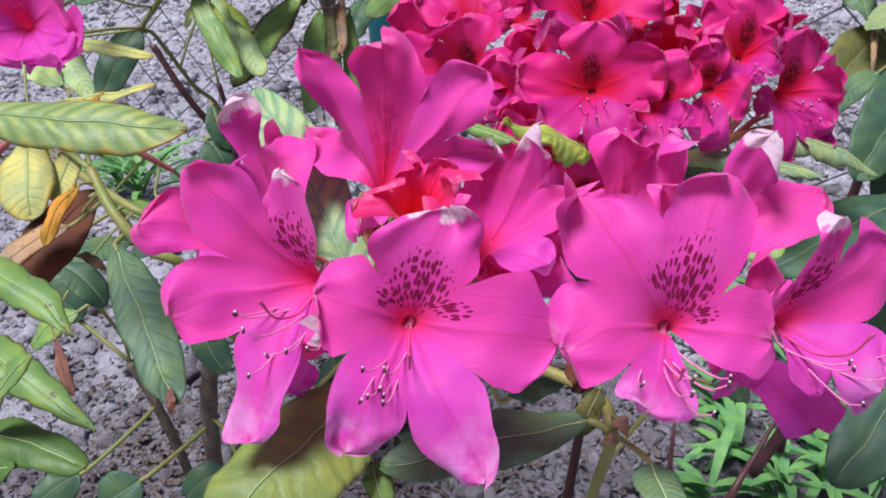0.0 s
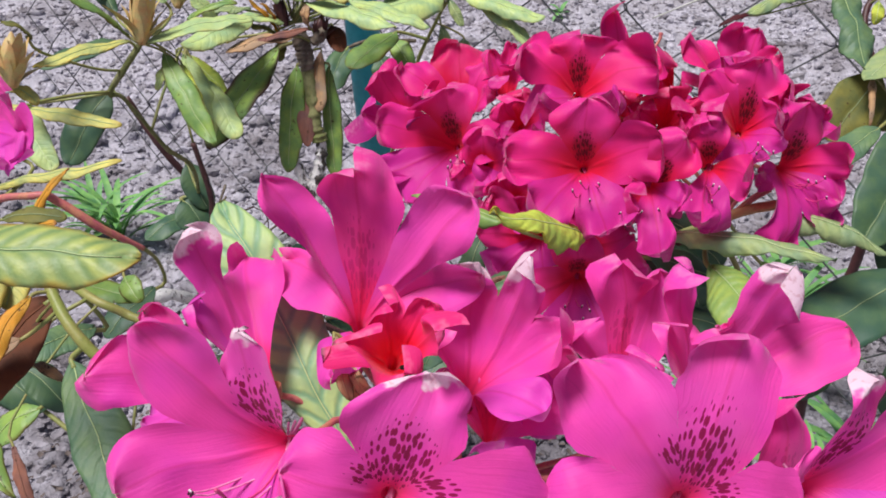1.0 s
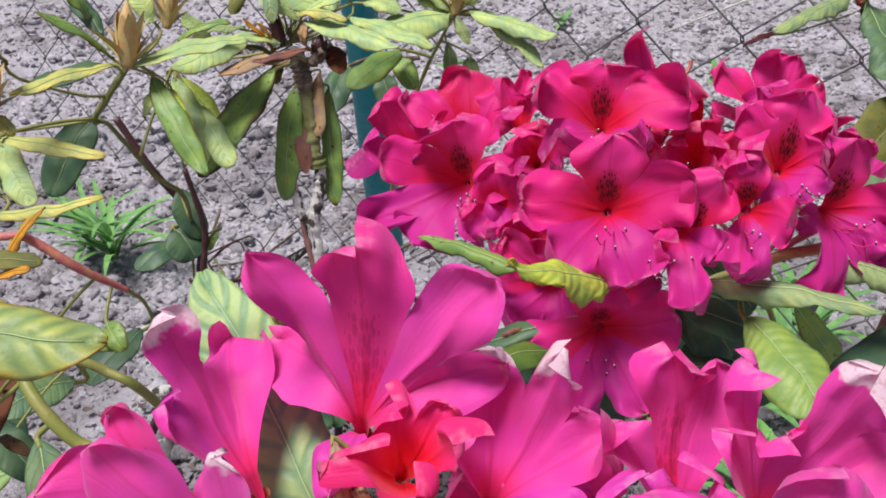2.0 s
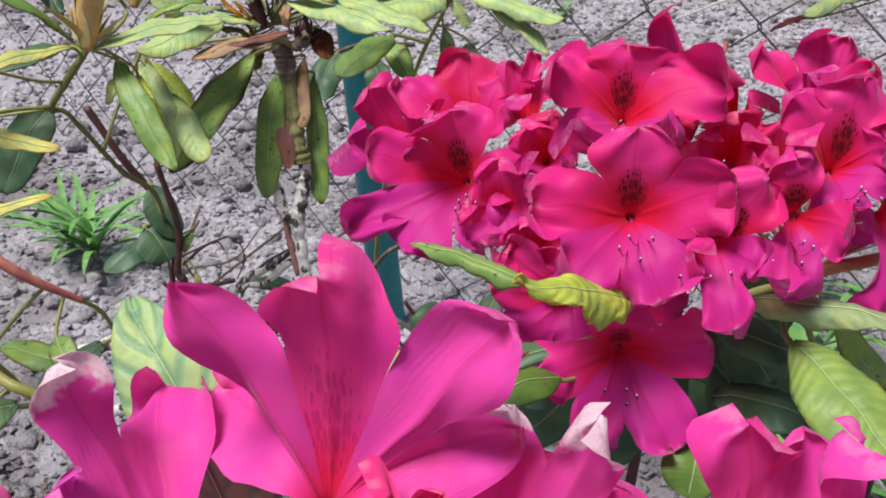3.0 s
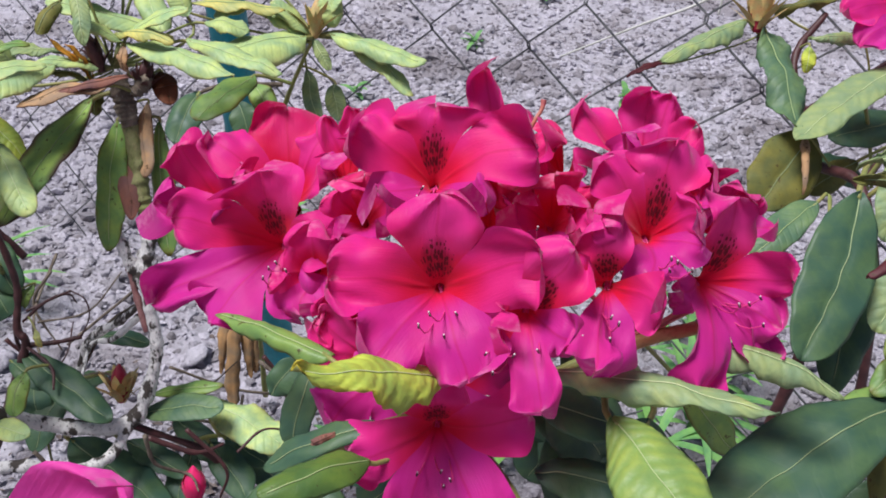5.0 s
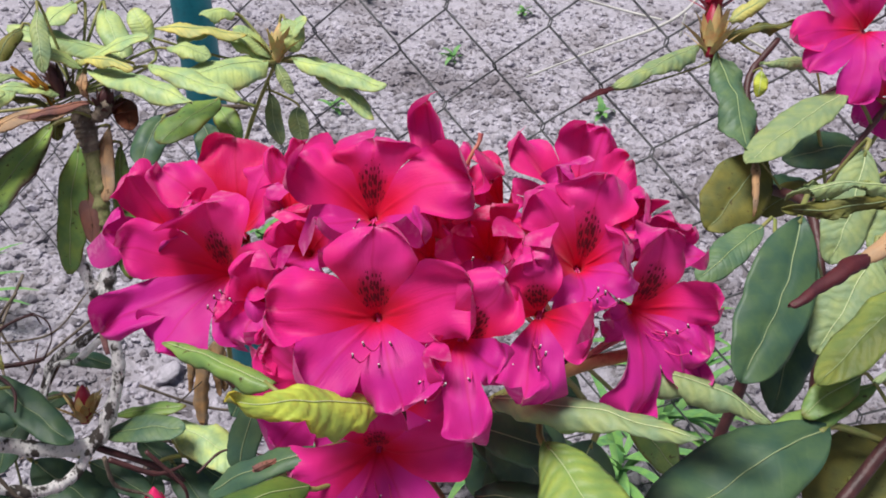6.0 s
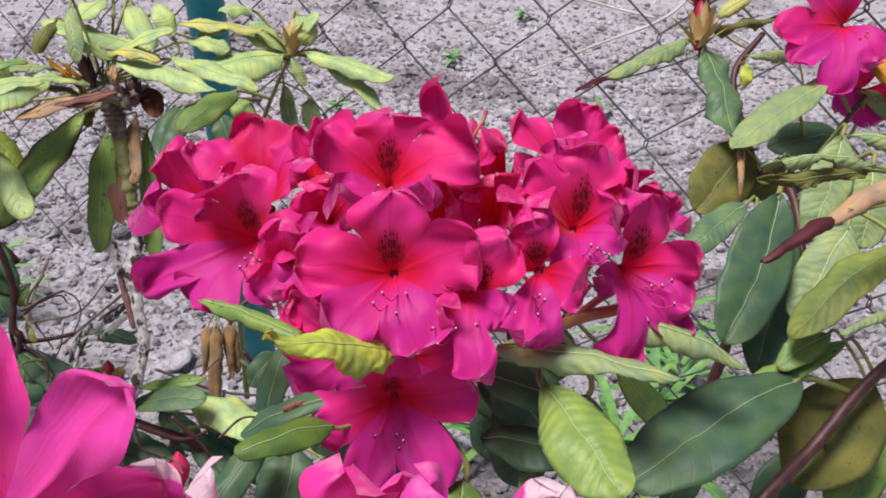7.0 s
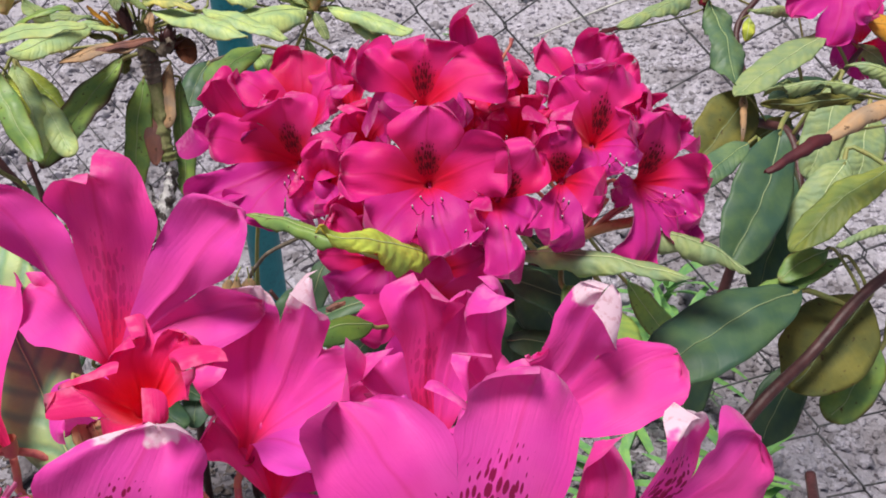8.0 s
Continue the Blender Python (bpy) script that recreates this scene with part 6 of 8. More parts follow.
branch([(-0.1024, 0.7867, 0.5088), (-0.0966, 0.7792, 0.4980), (-0.0952, 0.7734, 0.4809), (-0.0918, 0.7665, 0.4601), (-0.0895, 0.7595, 0.4390), (-0.0855, 0.7544, 0.4217), (-0.0875, 0.7526, 0.4051), (-0.0928, 0.7476, 0.3844), (-0.0906, 0.7418, 0.3590), (-0.0886, 0.7356, 0.3310), (-0.0963, 0.7283, 0.3033), (-0.1097, 0.7230, 0.2806), (-0.1422, 0.7235, 0.2756), (-0.1759, 0.7167, 0.2886), (-0.2081, 0.6917, 0.3211), (-0.2515, 0.6889, 0.3075)], [0.0029, 0.0047, 0.0030, 0.0030, 0.0030, 0.0045, 0.0045, 0.0057, 0.0038, 0.0043, 0.0047, 0.0059, 0.0055, 0.0050, 0.0047, 0.0047], BARK_PALE, 'gnarled lichen-grey rhododendron stem', seed=145, knots=0.4, parts=[([(-0.1116, 0.7217, 0.2780), (-0.1210, 0.7005, 0.2683), (-0.1400, 0.6823, 0.2732), (-0.1732, 0.6707, 0.2880), (-0.2237, 0.6695, 0.2762)], [0.0039, 0.0038, 0.0041, 0.0040, 0.0040], BARK_PALE, 'side_branch'),
    ([(-0.0921, 0.7456, 0.3654), (-0.1182, 0.7601, 0.3384), (-0.1440, 0.7733, 0.3156), (-0.1597, 0.7778, 0.2783)], [0.0023, 0.0028, 0.0033, 0.0034], BARK_PALE, 'side_branch'),
    ([(-0.1005, 0.7834, 0.5072), (-0.0973, 0.7773, 0.4986), (-0.0951, 0.7740, 0.4883), (-0.0939, 0.7713, 0.4793)], [0.0047, 0.0073, 0.0069, 0.0051], BARK, 'knobby_head'),
    ([(-0.0946, 0.7724, 0.4812), (-0.0916, 0.7655, 0.4605), (-0.0893, 0.7586, 0.4394), (-0.0860, 0.7550, 0.4247)], [0.0052, 0.0050, 0.0051, 0.0054], BARK_GREEN, 'mossy_bark'),
    ([(-0.1116, 0.7558, 0.4200), (-0.1076, 0.7538, 0.4084), (-0.1009, 0.7491, 0.3902), (-0.0950, 0.7459, 0.3788)], [0.0030, 0.0041, 0.0042, 0.0034], BARK_PALE, 'dead_stump'),
    ([(-0.1031, 0.7520, 0.3888), (-0.0996, 0.7453, 0.3706), (-0.0946, 0.7374, 0.3438)], [0.0023, 0.0023, 0.0019], TWIG_ROSE, 'side_branch'),
    ([(-0.0886, 0.7726, 0.5007), (-0.0828, 0.7717, 0.5065), (-0.0785, 0.7704, 0.5113)], [0.0036, 0.0046, 0.0032], BARK, 'bud_stump'),
    ([(-0.1130, 0.7234, 0.2787), (-0.0517, 0.7370, 0.2217), (-0.0506, 0.8132, 0.0439)], [0.0024, 0.0029, 0.0041], TWIG, 'root_branch')])
branch([(-0.1914, 0.7656, 0.4210), (-0.1820, 0.7613, 0.3717), (-0.1856, 0.7558, 0.3390), (-0.1819, 0.7538, 0.3253), (-0.2019, 0.7598, 0.2792), (-0.2777, 0.8194, 0.1202)], [0.0022, 0.0023, 0.0027, 0.0031, 0.0033, 0.0043], TWIG, 'dark bare twig near the soil', seed=146, knots=0.3, parts=[([(-0.1819, 0.7538, 0.3253), (-0.1619, 0.7573, 0.3250), (-0.1456, 0.7619, 0.3260)], [0.0020, 0.0016, 0.0016], TWIG, 'side_twig'),
    ([(-0.1817, 0.7572, 0.3426), (-0.1658, 0.7622, 0.3549), (-0.1481, 0.7643, 0.3622)], [0.0010, 0.0010, 0.0008], TWIG, 'side_twig'),
    ([(-0.1481, 0.7643, 0.3622), (-0.1385, 0.7607, 0.3572), (-0.1357, 0.7549, 0.3469), (-0.1411, 0.7490, 0.3347)], [0.0006, 0.0005, 0.0005, 0.0005], TWIG, 'side_twig'),
    ([(-0.1819, 0.7538, 0.3253), (-0.1597, 0.7324, 0.3212), (-0.1549, 0.7166, 0.3137)], [0.0012, 0.0012, 0.0008], TWIG, 'side_twig')])
leaf((-0.1040, 0.7282, 0.2809), (-0.0440, 0.7171, 0.2928), (-0.0445, -0.2931, 0.9551), 0.0212, 'blue', 'low dark blue-green rhododendron leaf', seed=147, stalk=(-0.1075, 0.7233, 0.2837))
leaf((-0.1850, 0.7558, 0.3179), (-0.1178, 0.7030, 0.2950), (-0.0445, -0.2931, 0.9551), 0.0256, 'dark', 'low dark blue-green rhododendron leaf', seed=148, stalk=(-0.1839, 0.7535, 0.3187))
leaf((-0.1497, 0.7915, 0.3060), (-0.1036, 0.7766, 0.3079), (-0.0445, -0.2931, 0.9551), 0.0167, 'dark', 'low dark blue-green rhododendron leaf', seed=149, stalk=(-0.1462, 0.7794, 0.3025))
leaf((-0.1600, 0.7411, 0.2518), (-0.0860, 0.6951, 0.2217), (-0.0445, -0.2931, 0.9551), 0.0382, 'dark', 'low dark blue-green rhododendron leaf', seed=150, stalk=(-0.1504, 0.7228, 0.2772))
leaf((-0.1219, 0.7449, 0.2446), (-0.0749, 0.7213, 0.2304), (-0.0445, -0.2931, 0.9551), 0.0214, 'dark', 'low dark blue-green rhododendron leaf', seed=151, stalk=(-0.1264, 0.7232, 0.2752))
leaf((-0.0567, 0.7551, 0.2119), (-0.0780, 0.7611, 0.2191), (-0.0445, -0.2931, 0.9551), 0.0130, 'dark', 'low dark blue-green rhododendron leaf', seed=152, stalk=(-0.0495, 0.7412, 0.2111))
leaf((-0.0629, 0.7469, 0.2382), (-0.0330, 0.7093, 0.2157), (-0.0445, -0.2931, 0.9551), 0.0273, 'dark', 'low dark blue-green rhododendron leaf', seed=153, stalk=(-0.0658, 0.7472, 0.2438))
leaf((-0.0534, 0.7560, 0.2356), (-0.0224, 0.7354, 0.2241), (-0.0445, -0.2931, 0.9551), 0.0169, 'dark', 'low dark blue-green rhododendron leaf', seed=154, stalk=(-0.0512, 0.7664, 0.2388))
leaf((-0.0765, 0.7452, 0.2323), (-0.0852, 0.7111, 0.2092), (-0.0445, -0.2931, 0.9551), 0.0232, 'dark', 'low dark blue-green rhododendron leaf', seed=155)
leaf((-0.1920, 0.7870, 0.2895), (-0.1856, 0.7548, 0.2515), (-0.0445, -0.2931, 0.9551), 0.0250, 'dark', 'low dark blue-green rhododendron leaf', seed=156, stalk=(-0.1859, 0.7877, 0.2831))
leaf((-0.2122, 0.7815, 0.3611), (-0.1930, 0.7686, 0.3405), (-0.0445, -0.2931, 0.9551), 0.0357, 'dark', 'low dark blue-green rhododendron leaf', seed=157, stalk=(-0.1990, 0.7863, 0.3632))
leaf((-0.2074, 0.7959, 0.3892), (-0.1887, 0.7757, 0.3546), (-0.0445, -0.2931, 0.9551), 0.0238, 'dark', 'low dark blue-green rhododendron leaf', seed=158, stalk=(-0.1964, 0.7782, 0.3709))
leaf((-0.1011, 0.7511, 0.2818), (-0.0474, 0.7408, 0.2939), (-0.0445, -0.2931, 0.9551), 0.0122, 'mid', 'plain mid-green leathery rhododendron leaf', roll=1.0, seed=159, stalk=(-0.1032, 0.7246, 0.2896))
leaf((-0.0606, 0.7442, 0.2765), (-0.0040, 0.7087, 0.2628), (-0.0445, -0.2931, 0.9551), 0.0318, 'light', 'yellowish light green rhododendron leaf with rolled edges', roll=0.7, wave=0.0016, seed=160, stalk=(-0.0542, 0.7425, 0.2484))
leaf((-0.0571, 0.7543, 0.2531), (-0.0631, 0.7431, 0.2739), (-0.0445, -0.2931, 0.9551), 0.0141, 'lime', 'yellowish light green rhododendron leaf with rolled edges', roll=1.2, seed=161)
leaf((-0.1734, 0.7235, 0.3234), (-0.1780, 0.7017, 0.3028), (-0.0831, -0.8015, 0.5922), 0.0165, 'mid', 'plain mid-green leathery rhododendron leaf', seed=162, stalk=(-0.1609, 0.7339, 0.3216))
leaf((-0.1948, 0.7006, 0.2975), (-0.1655, 0.6866, 0.2980), (-0.0445, -0.2931, 0.9551), 0.0162, 'light', 'plain mid-green leathery rhododendron leaf', seed=163, stalk=(-0.1889, 0.7065, 0.3031))
leaf((-0.1698, 0.7450, 0.3430), (-0.1651, 0.7386, 0.3319), (-0.0831, -0.8015, 0.5922), 0.0061, 'cream', 'tiny yellowing leaf on a twig', seed=164, stalk=(-0.1777, 0.7585, 0.3458))
leaf((-0.1733, 0.7683, 0.3651), (-0.1795, 0.7616, 0.3512), (-0.0831, -0.8015, 0.5922), 0.0078, 'mid', 'plain mid-green leathery rhododendron leaf', seed=165, stalk=(-0.1819, 0.7604, 0.3651))
leaf((-0.0110, 0.7100, 0.3070), (0.0087, 0.7191, 0.3278), (-0.0831, -0.8015, 0.5922), 0.0230, 'dark', 'leathery dark green rhododendron leaf with a pale midrib', seed=166)
bud((-0.1279, 0.7671, 0.2640), (0.0071, 0.2842, 0.9587), 0.03, 0.022, "red and amber young shoot bud", tip=SCALE_RED)
bud((-0.0608, 0.6651, 0.2557), (0.0071, 0.2842, 0.9587), 0.026, 0.022, "bright pink closed flower bud", mat=MAT_PINK, tight=True)
branch([(-0.0765, 0.7452, 0.2323), (-0.0721, 0.7487, 0.2398), (-0.0607, 0.7453, 0.2462), (-0.0496, 0.7403, 0.2497)], [0.0017, 0.0017, 0.0017, 0.0012], TWIG_GREEN, 'green stalk of low leaves', seed=167, knots=0.05)
branch([(-0.0773, 0.7462, 0.2342), (-0.0850, 0.7516, 0.1999), (-0.0942, 0.7918, 0.1025), (-0.1038, 0.8644, -0.0840)], [0.0034, 0.0035, 0.0038, 0.0046], TWIG, 'dark twig low on the shrub', seed=168, knots=0.2)
leaf((-0.0733, 0.9788, 0.1990), (-0.0800, 0.9602, 0.1103), (-0.0831, -0.8015, 0.5922), 0.0139, 'tan', 'brown dead leaf hanging rolled up', roll=2.4, wave=0.0003, seed=169, stalk=(-0.0691, 0.9880, 0.2063))
leaf((-0.0616, 0.9859, 0.1929), (-0.0611, 0.9723, 0.1357), (-0.0831, -0.8015, 0.5922), 0.0101, 'tan', 'brown dead leaf hanging rolled up', roll=2.4, wave=0.0003, seed=170, stalk=(-0.0625, 0.9875, 0.2064))
leaf((-0.0836, 0.9913, 0.1890), (-0.0924, 0.9804, 0.1354), (-0.0831, -0.8015, 0.5922), 0.0085, 'tan', 'brown dead leaf hanging rolled up', roll=2.4, wave=0.0003, seed=171, stalk=(-0.0753, 0.9885, 0.2062))
leaf((-0.0561, 0.9881, 0.1874), (-0.0564, 0.9782, 0.1369), (-0.0831, -0.8015, 0.5922), 0.0068, 'tan', 'brown dead leaf hanging rolled up', roll=2.4, wave=0.0003, seed=172, stalk=(-0.0575, 0.9871, 0.2065))
branch([(-0.1078, 1.1093, 0.0559), (-0.0645, 1.0205, 0.1752), (-0.0515, 1.0092, 0.1993), (-0.0357, 0.9963, 0.2208), (0.0072, 1.0199, 0.2306)], [0.0026, 0.0023, 0.0023, 0.0022, 0.0023], BARK, 'bare grey twig with dead leaves', seed=173, knots=0.2)
branch([(-0.1411, 0.9893, 0.2522), (-0.1981, 1.0210, 0.1940), (-0.2600, 1.0512, 0.1321)], [0.0014, 0.0014, 0.0015], BARK, 'thin bare twig near the ground', seed=174, knots=0.3)
branch([(-0.0407, 0.9762, 0.1390), (-0.0169, 0.9929, 0.0678), (-0.0009, 0.9903, 0.0231)], [0.0017, 0.0018, 0.0018], BARK, 'thin bare twig near the ground', seed=175, knots=0.3)
branch([(-0.1530, 1.0304, 0.1130), (-0.0886, 1.0543, 0.0630), (-0.0165, 1.0856, 0.0285)], [0.0015, 0.0016, 0.0017], BARK, 'thin bare twig near the ground', seed=176, knots=0.3)
branch([(-0.0409, 0.8983, 0.2064), (-0.0074, 0.8424, 0.2145), (-0.0078, 0.8357, 0.2018)], [0.0020, 0.0019, 0.0019], BARK, 'thin bare twig near the ground', seed=177, knots=0.3)
branch([(0.0524, 0.6431, 0.2783), (0.0725, 0.6925, 0.2681), (0.0836, 0.7505, 0.2725)], [0.0014, 0.0016, 0.0017], BARK, 'thin bare twig near the ground', seed=178, knots=0.3)
branch([(0.0345, 0.6464, 0.2812), (0.0491, 0.6657, 0.2775), (0.0719, 0.6816, 0.2474)], [0.0011, 0.0011, 0.0012], BARK, 'thin bare twig near the ground', seed=179, knots=0.3)

# ---- yellowing shoots beside the pink truss ----
branch([(-0.1946, 0.6976, 0.5301), (-0.2104, 0.6869, 0.5100), (-0.2237, 0.6883, 0.4915), (-0.2173, 0.6957, 0.4843), (-0.1996, 0.7159, 0.4384), (-0.1894, 0.7508, 0.3982), (-0.2230, 0.8533, 0.2722), (-0.2833, 1.0035, -0.0795)], [0.0019, 0.0023, 0.0020, 0.0016, 0.0017, 0.0018, 0.0011, 0.0014], BARK_GREEN, 'dark twig with a pale bud', seed=180, knots=0.3)
bud((-0.1982, 0.6944, 0.5240), (0.0376, 0.3898, 0.9201), 0.044, 0.021, "pale yellow-brown flower bud")
bud((-0.2534, 0.6046, 0.5253), (0.0376, 0.3898, 0.9201), 0.034, 0.02, "pale yellow-brown flower bud")
bud((-0.1830, 0.7462, 0.5358), (0.1166, 0.3865, 0.9149), 0.034, 0.016, "pale yellow-brown flower bud")
leaf((-0.1935, 0.6950, 0.5253), (-0.1232, 0.7219, 0.5344), (0.0053, -0.2808, 0.9597), 0.0156, 'light', 'yellowing rhododendron leaf on a shoot', seed=181, stalk=(-0.1972, 0.6957, 0.5267))
leaf((-0.2041, 0.6859, 0.5292), (-0.2475, 0.6298, 0.5298), (0.0053, -0.2808, 0.9597), 0.0138, 'cream', 'yellowing rhododendron leaf on a shoot', seed=182, stalk=(-0.2013, 0.6925, 0.5216))
leaf((-0.2073, 0.6979, 0.5302), (-0.2407, 0.6730, 0.5672), (0.0053, -0.2808, 0.9597), 0.0164, 'mid', 'plain mid-green leathery rhododendron leaf', seed=183, stalk=(-0.1986, 0.6947, 0.5250))
leaf((-0.2185, 0.7157, 0.5209), (-0.2699, 0.6880, 0.5107), (0.0053, -0.2808, 0.9597), 0.0195, 'dark', 'plain mid-green leathery rhododendron leaf', seed=184, stalk=(-0.2013, 0.6925, 0.5216))
leaf((-0.1878, 0.7113, 0.5136), (-0.1473, 0.6602, 0.4628), (-0.0085, -0.7962, 0.6050), 0.0164, 'mid', 'plain mid-green leathery rhododendron leaf', seed=185, stalk=(-0.1959, 0.6967, 0.5284))
leaf((-0.1761, 0.7073, 0.5065), (-0.1615, 0.6945, 0.4834), (-0.0085, -0.7962, 0.6050), 0.0071, 'lime', 'yellowing rhododendron leaf on a shoot', seed=186, stalk=(-0.1959, 0.6967, 0.5284))
leaf((-0.1832, 0.7074, 0.5066), (-0.1935, 0.6981, 0.4893), (-0.0085, -0.7962, 0.6050), 0.0079, 'light', 'yellowing rhododendron leaf on a shoot', seed=187, stalk=(-0.1986, 0.6947, 0.5250))
leaf((-0.2279, 0.6988, 0.4897), (-0.2590, 0.6737, 0.4431), (-0.0085, -0.7962, 0.6050), 0.0285, 'dark', 'plain mid-green leathery rhododendron leaf', seed=188, stalk=(-0.2218, 0.6914, 0.4895))
leaf((-0.2955, 0.6565, 0.4941), (-0.1998, 0.6300, 0.4897), (0.0053, -0.2808, 0.9597), 0.0124, 'cream', 'yellowing rhododendron leaf on a shoot', roll=1.0, seed=189, stalk=(-0.2237, 0.6883, 0.4915))
leaf((-0.2728, 0.5840, 0.4664), (-0.1811, 0.5628, 0.4923), (0.0053, -0.2808, 0.9597), 0.0113, 'cream', 'yellowing rhododendron leaf on a shoot', roll=1.0, seed=190, stalk=(-0.2734, 0.5590, 0.4624))
leaf((-0.2627, 0.6348, 0.4970), (-0.2373, 0.5981, 0.4722), (-0.0085, -0.7962, 0.6050), 0.0198, 'light', 'yellowing rhododendron leaf on a shoot', seed=191, stalk=(-0.2233, 0.6879, 0.4926))
leaf((-0.2268, 0.5295, 0.4720), (-0.2044, 0.5436, 0.4983), (0.0053, -0.2808, 0.9597), 0.0075, 'amber', 'withered yellow-brown rhododendron leaf', roll=1.4, seed=192, stalk=(-0.2263, 0.5453, 0.4806))
leaf((-0.2563, 0.6018, 0.4785), (-0.2804, 0.6090, 0.4910), (0.0053, -0.2808, 0.9597), 0.0209, 'light', 'yellowing rhododendron leaf on a shoot', seed=193, stalk=(-0.2639, 0.5554, 0.4698))
leaf((-0.2496, 0.6385, 0.5457), (-0.2593, 0.6241, 0.5607), (0.0053, -0.2808, 0.9597), 0.0151, 'olive', 'withered yellow-brown rhododendron leaf', seed=194, stalk=(-0.2116, 0.6865, 0.5084))
leaf((-0.2613, 0.6142, 0.5218), (-0.2410, 0.6089, 0.5126), (0.0053, -0.2808, 0.9597), 0.0103, 'cream', 'yellowing rhododendron leaf on a shoot', seed=195, stalk=(-0.2594, 0.5538, 0.4724))
leaf((-0.2338, 0.5121, 0.4817), (-0.1977, 0.5121, 0.4827), (0.0053, -0.2808, 0.9597), 0.0120, 'olive', 'withered yellow-brown rhododendron leaf', seed=196, stalk=(-0.2132, 0.5009, 0.4618))
leaf((-0.2250, 0.5069, 0.4724), (-0.1998, 0.5013, 0.4836), (0.0053, -0.2808, 0.9597), 0.0077, 'amber', 'withered yellow-brown rhododendron leaf', seed=197, stalk=(-0.2132, 0.5009, 0.4618))
leaf((-0.2152, 0.8257, 0.3262), (-0.2524, 0.7881, 0.3190), (0.0053, -0.2808, 0.9597), 0.0276, 'dark', 'plain mid-green leathery rhododendron leaf', seed=198, stalk=(-0.2117, 0.8227, 0.3216))
leaf((-0.2367, 0.7512, 0.5436), (-0.2571, 0.7431, 0.5699), (0.0053, -0.2808, 0.9597), 0.0161, 'mid', 'plain mid-green leathery rhododendron leaf', seed=199, stalk=(-0.1946, 0.6976, 0.5301))
leaf((-0.1919, 0.7484, 0.5395), (-0.2077, 0.7624, 0.5647), (-0.0085, -0.7962, 0.6050), 0.0163, 'light', 'yellowing rhododendron leaf on a shoot', seed=200, stalk=(-0.1946, 0.6976, 0.5301))
leaf((-0.1758, 0.7422, 0.5286), (-0.1389, 0.7474, 0.5389), (0.0053, -0.2808, 0.9597), 0.0122, 'mid', 'plain mid-green leathery rhododendron leaf', seed=201, stalk=(-0.1946, 0.6976, 0.5301))
leaf((-0.1834, 0.5391, 0.4281), (-0.1706, 0.5233, 0.4205), (-0.0085, -0.7962, 0.6050), 0.0131, 'mid', 'plain mid-green leathery rhododendron leaf', seed=202, stalk=(-0.1843, 0.5606, 0.4404))
leaf((-0.2288, 0.7452, 0.5328), (-0.2560, 0.7775, 0.5496), (0.0053, -0.2808, 0.9597), 0.0166, 'dark', 'plain mid-green leathery rhododendron leaf', seed=203, stalk=(-0.1946, 0.6976, 0.5301))
branch([(-0.1777, 0.5646, 0.4333), (-0.1977, 0.5536, 0.4543), (-0.2181, 0.5523, 0.4722), (-0.2283, 0.5454, 0.4803), (-0.2734, 0.5590, 0.4624), (-0.3465, 0.5917, 0.3745), (-0.5563, 0.7879, 0.0407)], [0.0017, 0.0026, 0.0026, 0.0022, 0.0023, 0.0030, 0.0051], PEDICEL, 'pinkish-red young rhododendron shoot', seed=204, knots=0.08)
branch([(-0.2132, 0.5009, 0.4618), (-0.1755, 0.4650, 0.4597), (-0.1573, 0.4606, 0.4520), (-0.1392, 0.4623, 0.4347), (-0.1279, 0.5363, 0.3202)], [0.0024, 0.0023, 0.0023, 0.0023, 0.0029], TWIG_GREEN, 'green young rhododendron shoot', seed=205, knots=0.08)
leaf((-0.1948, 0.5078, 0.4124), (-0.2232, 0.4751, 0.4145), (0.0053, -0.2808, 0.9597), 0.0247, 'blue', 'low green rhododendron leaf beside the pink truss', seed=206, stalk=(-0.2067, 0.4945, 0.4615))
leaf((-0.2147, 0.4620, 0.3907), (-0.2421, 0.4524, 0.3726), (0.0053, -0.2808, 0.9597), 0.0180, 'mid', 'low green rhododendron leaf beside the pink truss', seed=208, stalk=(-0.1995, 0.4838, 0.3379))
leaf((-0.1862, 0.5957, 0.3858), (-0.2133, 0.5638, 0.3685), (0.0053, -0.2808, 0.9597), 0.0220, 'dark', 'low green rhododendron leaf beside the pink truss', seed=209, stalk=(-0.1777, 0.5646, 0.4333))
leaf((-0.2461, 0.5334, 0.3955), (-0.2359, 0.5060, 0.3664), (0.0053, -0.2808, 0.9597), 0.0200, 'dark', 'low green rhododendron leaf beside the pink truss', seed=210, stalk=(-0.2906, 0.5624, 0.4474))
leaf((-0.2153, 0.5457, 0.4187), (-0.1771, 0.5318, 0.4150), (0.0053, -0.2808, 0.9597), 0.0147, 'mid', 'low green rhododendron leaf beside the pink truss', seed=211, stalk=(-0.1910, 0.5566, 0.4475))

